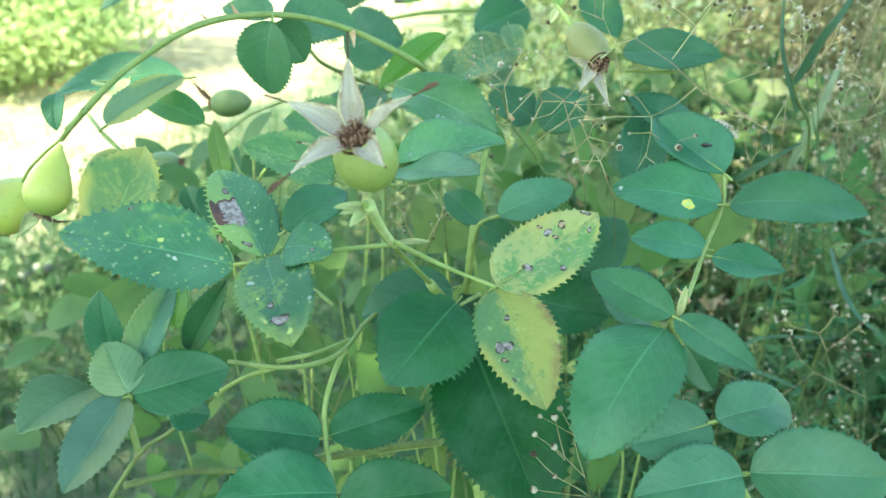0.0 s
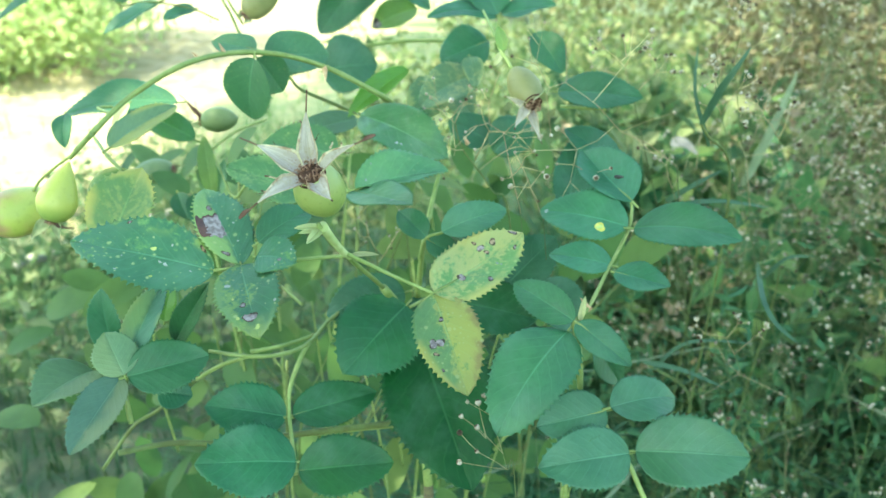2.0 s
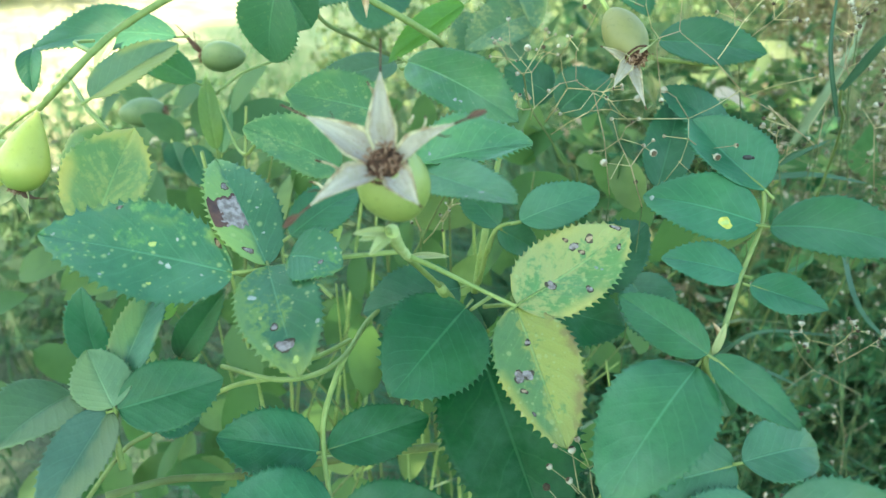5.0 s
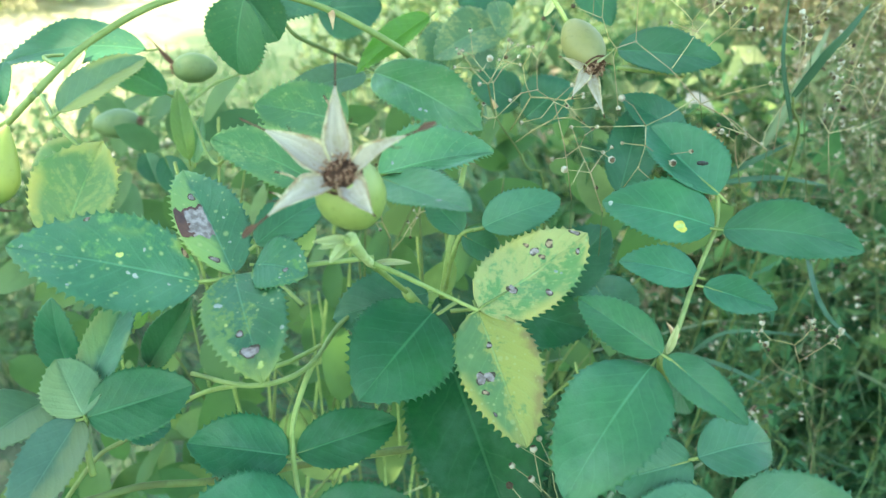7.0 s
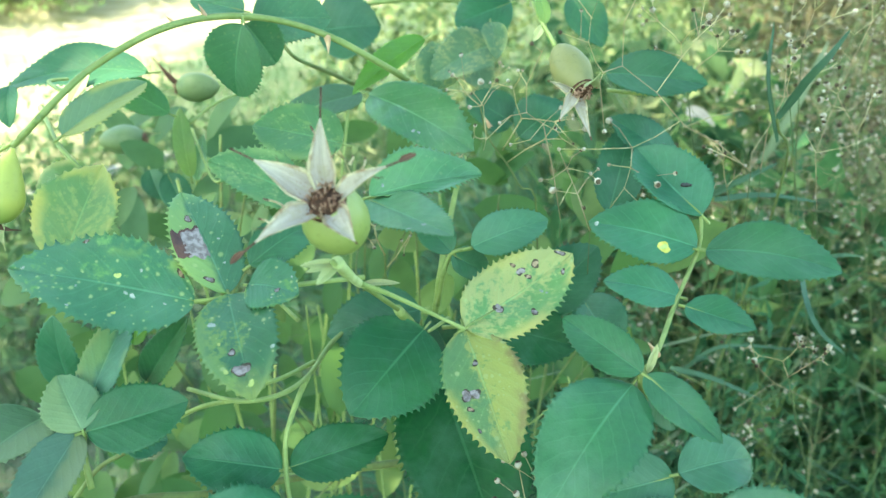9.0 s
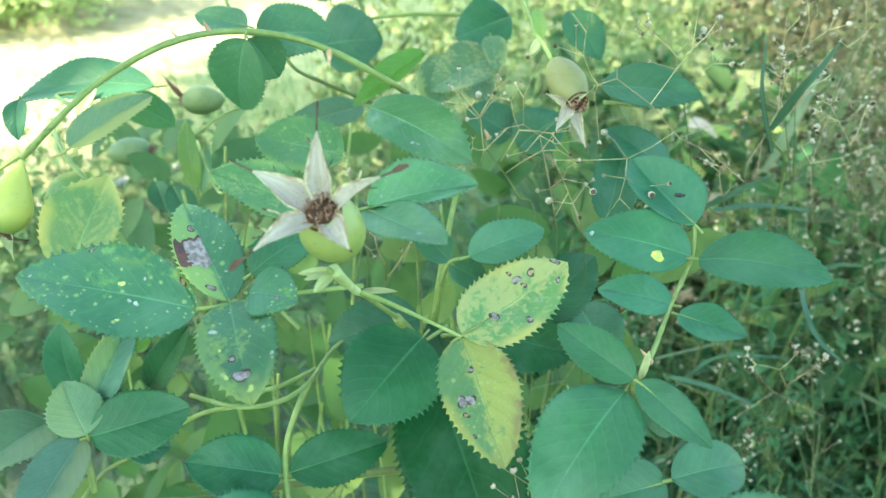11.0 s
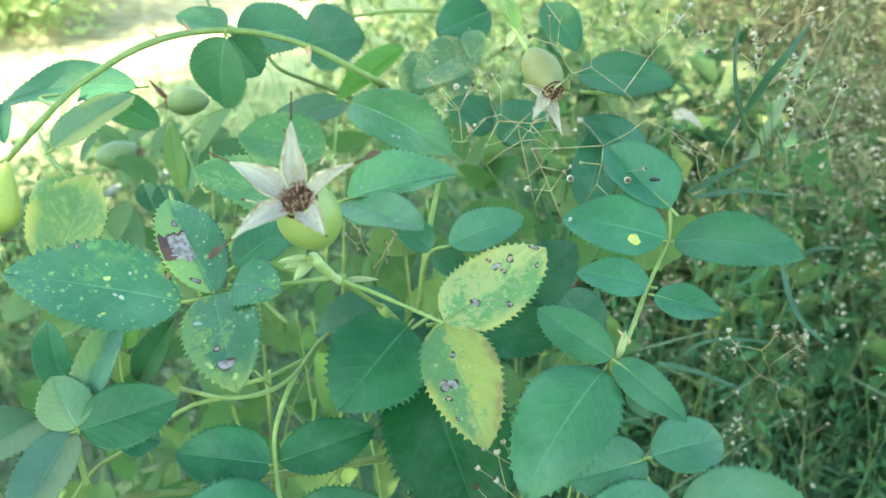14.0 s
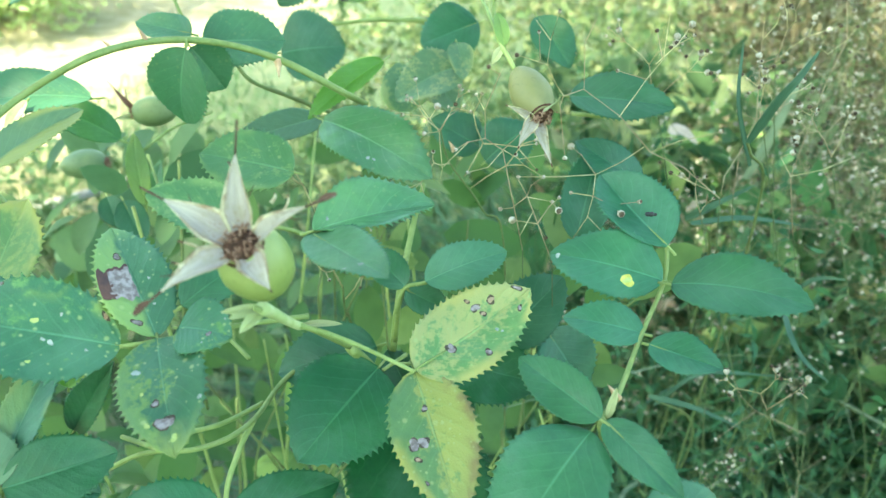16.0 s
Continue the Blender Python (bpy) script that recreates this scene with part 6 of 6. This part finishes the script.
twig_weed((0.240, 0.420, 0), [(0.2400, 0.4200, -0.0100), (0.1937, 0.3623, 0.2487), (0.0993, 0.2257, 0.5466), (0.0904, 0.2333, 0.5527), (0.0783, 0.2295, 0.5583), (0.0713, 0.2398, 0.5654), (0.0601, 0.2416, 0.5724), (0.0588, 0.2420, 0.5852), (0.0612, 0.2422, 0.5919)], [
    ([(0.0591, 0.2377, 0.5733), (0.0528, 0.2337, 0.5720), (0.0523, 0.2343, 0.5691), (0.0533, 0.2248, 0.5576)], 1),
    ([(0.0541, 0.2394, 0.5707), (0.0525, 0.2433, 0.5727), (0.0477, 0.2357, 0.5799), (0.0500, 0.2470, 0.5849), (0.0507, 0.2426, 0.5929)], 1),
    ([(0.0484, 0.2390, 0.5862), (0.0451, 0.2463, 0.5903)], 0),
    ([(0.0499, 0.2458, 0.5780), (0.0476, 0.2463, 0.5784), (0.0453, 0.2398, 0.5876)], 1),
    ([(0.0499, 0.2458, 0.5780), (0.0396, 0.2361, 0.5821)], 1),
    ([(0.0677, 0.2281, 0.5684), (0.0733, 0.2358, 0.5725), (0.0783, 0.2435, 0.5757), (0.0828, 0.2455, 0.5812), (0.0833, 0.2479, 0.5940)], 0),
    ([(0.0768, 0.2391, 0.5766), (0.0679, 0.2359, 0.5791)], 1),
    ([(0.0774, 0.2343, 0.5819), (0.0839, 0.2388, 0.5866), (0.0902, 0.2485, 0.5904)], 1),
    ([(0.0860, 0.2446, 0.5856), (0.0886, 0.2411, 0.5887)], 1),
    ([(0.0793, 0.2356, 0.5830), (0.0791, 0.2433, 0.5889)], 1),
    ([(0.0759, 0.2287, 0.5598), (0.0718, 0.2342, 0.5534), (0.0638, 0.2298, 0.5509)], 0),
    ([(0.0640, 0.2304, 0.5507), (0.0510, 0.2216, 0.5526), (0.0420, 0.2275, 0.5502)], 1),
    ([(0.0640, 0.2304, 0.5507), (0.0589, 0.2295, 0.5567), (0.0575, 0.2354, 0.5569)], 1),
    ([(0.0640, 0.2304, 0.5507), (0.0614, 0.2199, 0.5480), (0.0608, 0.2205, 0.5415), (0.0582, 0.2231, 0.5338)], 0),
    ([(0.0628, 0.2275, 0.5388), (0.0659, 0.2208, 0.5370)], 0),
    ([(0.0612, 0.2193, 0.5483), (0.0691, 0.2282, 0.5425), (0.0736, 0.2182, 0.5475)], 1),
    ([(0.0612, 0.2193, 0.5483), (0.0569, 0.2255, 0.5467)], 1),
    ([(0.0691, 0.2284, 0.5424), (0.0688, 0.2171, 0.5445)], 1),
    ([(0.0822, 0.2226, 0.5577), (0.0881, 0.2203, 0.5530), (0.0967, 0.2254, 0.5486)], 1),
    ([(0.0889, 0.2223, 0.5523), (0.0868, 0.2327, 0.5512)], 1),
    ([(0.0803, 0.2349, 0.5566), (0.0876, 0.2342, 0.5604), (0.0956, 0.2270, 0.5655)], 1)], 0.00015, "dry branching weed with angular straw twigs and seed capsules")
twig_weed((0.100, 0.400, 0), [(0.1000, 0.4000, -0.0100), (0.0882, 0.3522, 0.2404), (0.0454, 0.2305, 0.5261), (0.0401, 0.2266, 0.5446), (0.0379, 0.2388, 0.5543), (0.0329, 0.2419, 0.5566), (0.0327, 0.2468, 0.5640), (0.0355, 0.2413, 0.5755), (0.0370, 0.2432, 0.5782)], [
    ([(0.0386, 0.2428, 0.5531), (0.0431, 0.2428, 0.5581)], 1),
    ([(0.0386, 0.2428, 0.5531), (0.0333, 0.2318, 0.5512), (0.0279, 0.2302, 0.5501)], 1),
    ([(0.0386, 0.2428, 0.5531), (0.0418, 0.2313, 0.5541), (0.0515, 0.2425, 0.5522)], 1),
    ([(0.0321, 0.2361, 0.5583), (0.0271, 0.2346, 0.5574), (0.0243, 0.2336, 0.5557)], 1),
    ([(0.0278, 0.2398, 0.5559), (0.0206, 0.2367, 0.5490), (0.0201, 0.2360, 0.5459)], 0),
    ([(0.0202, 0.2316, 0.5507), (0.0191, 0.2385, 0.5592), (0.0134, 0.2473, 0.5641), (0.0120, 0.2463, 0.5716)], 1),
    ([(0.0188, 0.2347, 0.5602), (0.0215, 0.2373, 0.5639), (0.0254, 0.2377, 0.5669)], 1),
    ([(0.0165, 0.2477, 0.5603), (0.0182, 0.2491, 0.5629)], 1),
    ([(0.0314, 0.2371, 0.5665), (0.0301, 0.2489, 0.5677)], 1),
    ([(0.0362, 0.2459, 0.5745), (0.0327, 0.2423, 0.5772)], 1),
    ([(0.0188, 0.2347, 0.5602), (0.0154, 0.2353, 0.5594)], 1),
    ([(0.0129, 0.2379, 0.5665), (0.0099, 0.2394, 0.5675)], 1)], 0.00014, "dry branching weed with straw twigs beside a rose hip")
twig_weed((0.120, 0.380, 0), [(0.1200, 0.3800, -0.0100), (0.1030, 0.3361, 0.2409), (0.0525, 0.2204, 0.5272), (0.0471, 0.2201, 0.5392), (0.0453, 0.2310, 0.5430), (0.0409, 0.2232, 0.5509)], [
    ([(0.0434, 0.2216, 0.5465), (0.0407, 0.2284, 0.5404), (0.0382, 0.2299, 0.5394)], 1),
    ([(0.0434, 0.2216, 0.5465), (0.0516, 0.2278, 0.5430)], 1),
    ([(0.0465, 0.2177, 0.5402), (0.0411, 0.2231, 0.5387)], 1),
    ([(0.0465, 0.2177, 0.5402), (0.0503, 0.2230, 0.5433), (0.0524, 0.2224, 0.5460)], 1),
    ([(0.0465, 0.2177, 0.5402), (0.0506, 0.2249, 0.5331)], 1),
    ([(0.0472, 0.2297, 0.5391), (0.0428, 0.2226, 0.5341)], 0),
    ([(0.0434, 0.2216, 0.5465), (0.0445, 0.2223, 0.5496), (0.0475, 0.2235, 0.5515)], 1),
    ([(0.0524, 0.2313, 0.5417), (0.0521, 0.2193, 0.5439)], 1)], 0.00014, "small dry weed with forked straw twigs")
twig_weed((0.300, 0.500, 0), [(0.3000, 0.5000, -0.0100), (0.2367, 0.4221, 0.2449), (0.1166, 0.2553, 0.5372), (0.1182, 0.2608, 0.5499), (0.1233, 0.2653, 0.5597), (0.1272, 0.2809, 0.5774), (0.1252, 0.2795, 0.5888)], [
    ([(0.1216, 0.2617, 0.5606), (0.1317, 0.2629, 0.5664)], 1),
    ([(0.1222, 0.2703, 0.5793), (0.1195, 0.2720, 0.5815)], 1),
    ([(0.1207, 0.2661, 0.5484), (0.1144, 0.2598, 0.5417), (0.1107, 0.2510, 0.5385)], 0),
    ([(0.1263, 0.2768, 0.5758), (0.1358, 0.2815, 0.5783)], 1),
    ([(0.1216, 0.2651, 0.5704), (0.1214, 0.2781, 0.5714)], 1),
    ([(0.1271, 0.2818, 0.5827), (0.1324, 0.2857, 0.5872), (0.1322, 0.2845, 0.5922)], 1),
    ([(0.1216, 0.2617, 0.5606), (0.1204, 0.2732, 0.5604)], 1)], 0.00014, "thin dry weed with scattered seed capsules")
twig_weed((0.400, 0.520, 0), [(0.4000, 0.5200, -0.0100), (0.3072, 0.4362, 0.2385), (0.1430, 0.2605, 0.5212), (0.1410, 0.2682, 0.5399), (0.1482, 0.2781, 0.5526), (0.1529, 0.2826, 0.5698), (0.1636, 0.2958, 0.5820), (0.1633, 0.3020, 0.5942)], [
    ([(0.1445, 0.2714, 0.5544), (0.1567, 0.2806, 0.5529), (0.1605, 0.2806, 0.5582)], 1),
    ([(0.1603, 0.2899, 0.5828), (0.1515, 0.2838, 0.5786), (0.1483, 0.2834, 0.5805)], 1),
    ([(0.1394, 0.2651, 0.5409), (0.1417, 0.2792, 0.5432), (0.1436, 0.2770, 0.5453)], 1),
    ([(0.1548, 0.2859, 0.5692), (0.1520, 0.2905, 0.5722)], 1),
    ([(0.1603, 0.2899, 0.5828), (0.1648, 0.2938, 0.5864)], 1),
    ([(0.1394, 0.2651, 0.5409), (0.1562, 0.2765, 0.5399), (0.1658, 0.2771, 0.5445)], 1),
    ([(0.1535, 0.2720, 0.5413), (0.1552, 0.2691, 0.5392)], 1)], 0.00014, "thin dry weed with scattered seed capsules")


def forked_weed(foot, head, reach, levels, seed, label):
    """A rooted dry weed whose twigs fork again and again; the last ones carry pods."""
    rnd = random.Random(seed)
    foot, head = Vector(foot), Vector(head)
    way = (head - foot).normalized()
    twigs = []

    def fork(p, d, length, level):
        line = [p]
        for _ in range(2 if level > 1 else 1):
            d = (d + Vector([rnd.gauss(0, 0.16) for _ in range(3)])).normalized()
            line.append(line[-1] + d * length * rnd.uniform(0.4, 0.7))
        twigs.append((line, level <= 1 and rnd.random() < 0.85))
        if level > 0:
            side = d.orthogonal()
            side.rotate(Matrix.Rotation(rnd.uniform(0, math.tau), 3, d))
            for sign in (1, -1) if rnd.random() < 0.75 else (1, -1, 0.2):
                fork(line[-1], (d + side.normalized() * sign * rnd.uniform(0.45, 0.95)).normalized(), length * rnd.uniform(0.6, 0.85), level - 1)

    start = (way * 0.5 + Vector((-0.45, -0.1, 0.75))).normalized()
    fork(head, start, reach, levels)
    fork(head, (way * 0.5 + Vector((0.6, -0.15, 0.6))).normalized(), reach * 0.9, levels - 1)
    bow = foot.lerp(head, 0.5) + Vector((0.02, 0.02, 0.02))
    twig_weed(tuple(foot), [foot - Vector((0, 0, 0.01)), bow, head, head + start * 0.002], twigs, 0.00019, label)


forked_weed((0.27, 0.46, 0), (0.0960, 0.2860, 0.5600), 0.0135, 3, 4, "dry weed with forking straw twigs and pale pods")
forked_weed((0.36, 0.48, 0), (0.1300, 0.2740, 0.5560), 0.0135, 3, 9, "dry weed with forking straw twigs and pale pods")
forked_weed((0.42, 0.47, 0), (0.1520, 0.2660, 0.5480), 0.0120, 3, 17, "dry weed with forking straw twigs and pale pods")
forked_weed((0.33, 0.52, 0), (0.1420, 0.3000, 0.5720), 0.0140, 3, 23, "dry weed with forking straw twigs and pale pods")
forked_weed((0.31, 0.44, 0), (0.1130, 0.2700, 0.5250), 0.0105, 2, 31, "small dry weed with forking straw twigs and pods")
forked_weed((0.34, 0.42, 0), (0.1400, 0.2420, 0.4620), 0.0115, 3, 38, "low dry weed with forking twigs and whitish pods")
dry_weed((0.0784, 0.3999, 0), [(0.0784, 0.3999, -0.01), (0.0734, 0.3699, 0.261), (0.0484, 0.2799, 0.492), (0.0368, 0.2707, 0.5224), (0.0244, 0.267, 0.5402), (0.0206, 0.2662, 0.5514)], [((0.0206, 0.2662, 0.5514), (-0.68, -0.37, 0.63), 0.0086, 2), ((0.0244, 0.267, 0.5402), (-0.5, -0.82, 0.27), 0.0116, 2), ((0.0206, 0.2662, 0.5514), (0.36, -0.3, 0.88), 0.0082, 2), ((0.0315, 0.264, 0.5327), (0.64, -0.4, 0.65), 0.0163, 2), ((0.0294, 0.2655, 0.5364), (0.32, -0.36, 0.88), 0.015, 2)], wrnd, 0.0006, "twig_dry", r=0.0003)
dry_weed((0.0712, 0.2781, 0), [(0.0712, 0.2781, -0.01), (0.0662, 0.2481, 0.2437), (0.0412, 0.1581, 0.4574), (0.038, 0.1569, 0.4677), (0.0362, 0.1571, 0.4737)], [((0.0362, 0.1571, 0.4737), (-0.67, 0.02, 0.74), 0.0115, 0), ((0.0308, 0.1571, 0.479), (-0.75, 0.15, 0.65), 0.0097, 0), ((0.038, 0.1569, 0.4677), (-0.75, -0.17, 0.63), 0.0126, 0), ((0.0285, 0.1547, 0.4757), (-0.71, 0.26, 0.66), 0.0074, 0), ((0.0362, 0.1571, 0.4737), (-0.26, 0.36, 0.9), 0.0112, 1), ((0.0308, 0.1573, 0.4794), (-0.25, 0.27, 0.93), 0.0102, 0), ((0.038, 0.1569, 0.4677), (-0.92, -0.22, 0.32), 0.0157, 0)], wrnd, 0.0009, "twig_dry", r=0.00014)
dry_weed((0.0093, 0.415, 0), [(0.0093, 0.415, -0.01), (0.0043, 0.385, 0.2396), (-0.0207, 0.295, 0.4492), (-0.0225, 0.2986, 0.4848), (-0.0241, 0.2971, 0.5077)], [((-0.0241, 0.2971, 0.5077), (-0.25, -0.36, 0.9), 0.0149, 2), ((-0.0229, 0.2936, 0.4991), (0.55, -0.39, 0.74), 0.0156, 2)], wrnd, 0.0006, "twig_dry", r=0.0004)
dry_weed((0.0246, 0.3882, 0), [(0.0246, 0.3882, -0.01), (0.0196, 0.3582, 0.2464), (-0.0054, 0.2682, 0.4629), (-0.0092, 0.2566, 0.4875), (-0.0099, 0.2512, 0.5009)], [((-0.0099, 0.2512, 0.5009), (-0.34, -0.3, 0.89), 0.0082, 2), ((-0.0089, 0.2497, 0.4972), (0.48, -0.16, 0.86), 0.0107, 2)], wrnd, 0.0006, "twig_dry", r=0.0004)
# more of them, standing all through the tall grass
for i in range(70):
    y = wrnd.uniform(0.36, 1.3)
    x = wrnd.uniform(0.16 + 0.1 * y, 0.14 + 0.66 * y)
    h = wrnd.uniform(0.20, 0.58)
    foot = Vector((x, y, 0.0))
    crown = foot + Vector((wrnd.uniform(-0.12, 0.08), wrnd.uniform(-0.08, 0.06), h))
    if (crown - Vector((0, 0, 0.6))).length < 0.30:
        continue
    bow = (foot + crown) / 2 + Vector((wrnd.uniform(-0.06, 0.06), wrnd.uniform(-0.03, 0.03), 0))
    line = [foot - Vector((0, 0, 0.01)), bow, crown]
    smooth = spline(line, 8)
    forks = []
    for k in range(5):
        q = smooth[wrnd.randrange(4, len(smooth))]
        forks.append((q, Vector((wrnd.gauss(0, 0.8), wrnd.gauss(0, 0.8), wrnd.uniform(0.0, 0.9))).normalized(), wrnd.uniform(0.025, 0.06), wrnd.choice((1, 2, 2))))
    dry_weed(tuple(foot), line, forks, wrnd, 0.0009, wrnd.choice(("twig_brown", "bark2", "bark2", "stem")), r=0.00026)
# the hazy dry stand at the side, full of twigs and pods
for i in range(46):
    y = wrnd.uniform(0.5, 1.0)
    foot = Vector((wrnd.uniform(0.08 + 0.38 * y, 0.12 + 0.66 * y), y, 0.0))
    crown = foot + Vector((wrnd.uniform(-0.1, 0.06), wrnd.uniform(-0.08, 0.06), wrnd.uniform(0.44, 0.66)))
    line = [foot - Vector((0, 0, 0.01)), (foot + crown) / 2 + Vector((wrnd.uniform(-0.05, 0.05), 0, 0)), crown]
    smooth = spline(line, 8)
    forks = [(smooth[wrnd.randrange(7, len(smooth))], Vector((wrnd.gauss(0, 0.9), wrnd.gauss(0, 0.8), wrnd.uniform(-0.2, 0.7))).normalized(), wrnd.uniform(0.03, 0.07), wrnd.choice((2, 3, 3))) for k in range(8)]
    dry_weed(tuple(foot), line, forks, wrnd, 0.0014, wrnd.choice(("twig_olive", "bark2", "twig_brown")), "tall dry weed with many fine twigs and pods", r=0.0003)
# low sprigs close behind the rose leaves
for i in range(10):
    q = Vector((wrnd.uniform(0.10, 0.30), wrnd.uniform(0.27, 0.42), wrnd.uniform(0.30, 0.47)))
    if q.x < 0.62 * q.y - 0.06:
        continue
    foot = Vector((q.x + wrnd.uniform(-0.02, 0.06), q.y + wrnd.uniform(0.0, 0.1), 0.0))
    line = [foot - Vector((0, 0, 0.01)), (foot + q) / 2 + Vector((wrnd.uniform(-0.03, 0.03), 0.02, 0)), q]
    forks = [(q, Vector((wrnd.gauss(0, 0.8), wrnd.gauss(0, 0.5), wrnd.uniform(0.2, 0.9))).normalized(), wrnd.uniform(0.008, 0.016), 3) for k in range(2)]
    dry_weed(tuple(foot), line, forks, wrnd, 0.0009, wrnd.choice(("twig_olive", "stem")), r=0.00016)

grass_stalk((0.2067, 0.4662, 0), [(0.2067, 0.4662, -0.01), (0.1917, 0.4112, 0.2759), (0.1567, 0.3162, 0.5017), (0.1113, 0.2421, 0.5585)], [([(0.1113, 0.2421, 0.5585), (0.1134, 0.2347, 0.5724), (0.1162, 0.2314, 0.58), (0.1209, 0.2324, 0.5878)], 0.0033), ([(0.1216, 0.2586, 0.546), (0.1122, 0.2563, 0.5671), (0.1128, 0.2633, 0.5844)], 0.0019)], "grass_blue", "dark green grass blade arching up beside the dry weeds")
grass_stalk((0.2639, 0.5165, 0), [(0.2639, 0.5165, -0.01), (0.2489, 0.4615, 0.2447), (0.2139, 0.3665, 0.4394), (0.1844, 0.3339, 0.4654)], [([(0.1844, 0.3339, 0.4654), (0.1793, 0.3087, 0.4564), (0.1841, 0.2995, 0.4469), (0.1962, 0.2957, 0.4376)], 0.0034), ([(0.1923, 0.3401, 0.454), (0.2006, 0.3349, 0.4679), (0.2107, 0.3261, 0.4728)], 0.0027)], "grass_blue", "bluish grass blade bending over the weeds")
grass_stalk((0.2161, 0.5232, 0), [(0.2161, 0.5232, -0.01), (0.2011, 0.4682, 0.253), (0.1661, 0.3732, 0.456), (0.1233, 0.3075, 0.5069)], [([(0.1233, 0.3075, 0.5069), (0.131, 0.3005, 0.5163), (0.1449, 0.2989, 0.5257)], 0.0033), ([(0.1296, 0.3162, 0.5017), (0.1518, 0.3173, 0.5045), (0.1818, 0.3258, 0.4988)], 0.0028)], "grass_blue", "bluish grass blade behind the rose leaves")
grass_stalk((0.3815, 0.7285, 0), [(0.3815, 0.7285, -0.01), (0.3665, 0.6735, 0.2134), (0.3315, 0.5785, 0.3768), (0.2647, 0.5606, 0.4394)], [([(0.2647, 0.5606, 0.4394), (0.2744, 0.5546, 0.4779), (0.2838, 0.5563, 0.5086), (0.2941, 0.5655, 0.5315)], 0.0091)], "grass_pale", "pale broad grass blade leaning over the weeds")
grass_stalk((0.2213, 0.5066, 0), [(0.2213, 0.5066, -0.01), (0.2063, 0.4516, 0.2058), (0.1713, 0.3566, 0.3615), (0.1253, 0.3137, 0.4155)], [([(0.1253, 0.3137, 0.4155), (0.1427, 0.3036, 0.417), (0.1662, 0.3001, 0.4085)], 0.0030), ([(0.1315, 0.3204, 0.4053), (0.1495, 0.3178, 0.4255), (0.1871, 0.3178, 0.4255)], 0.0023)], "grass_blue", "bluish grass blade low among the weeds")
litter_leaf((0.2146, 0.603, 0.464), (0.2348, 0.589, 0.4563), 0.011)
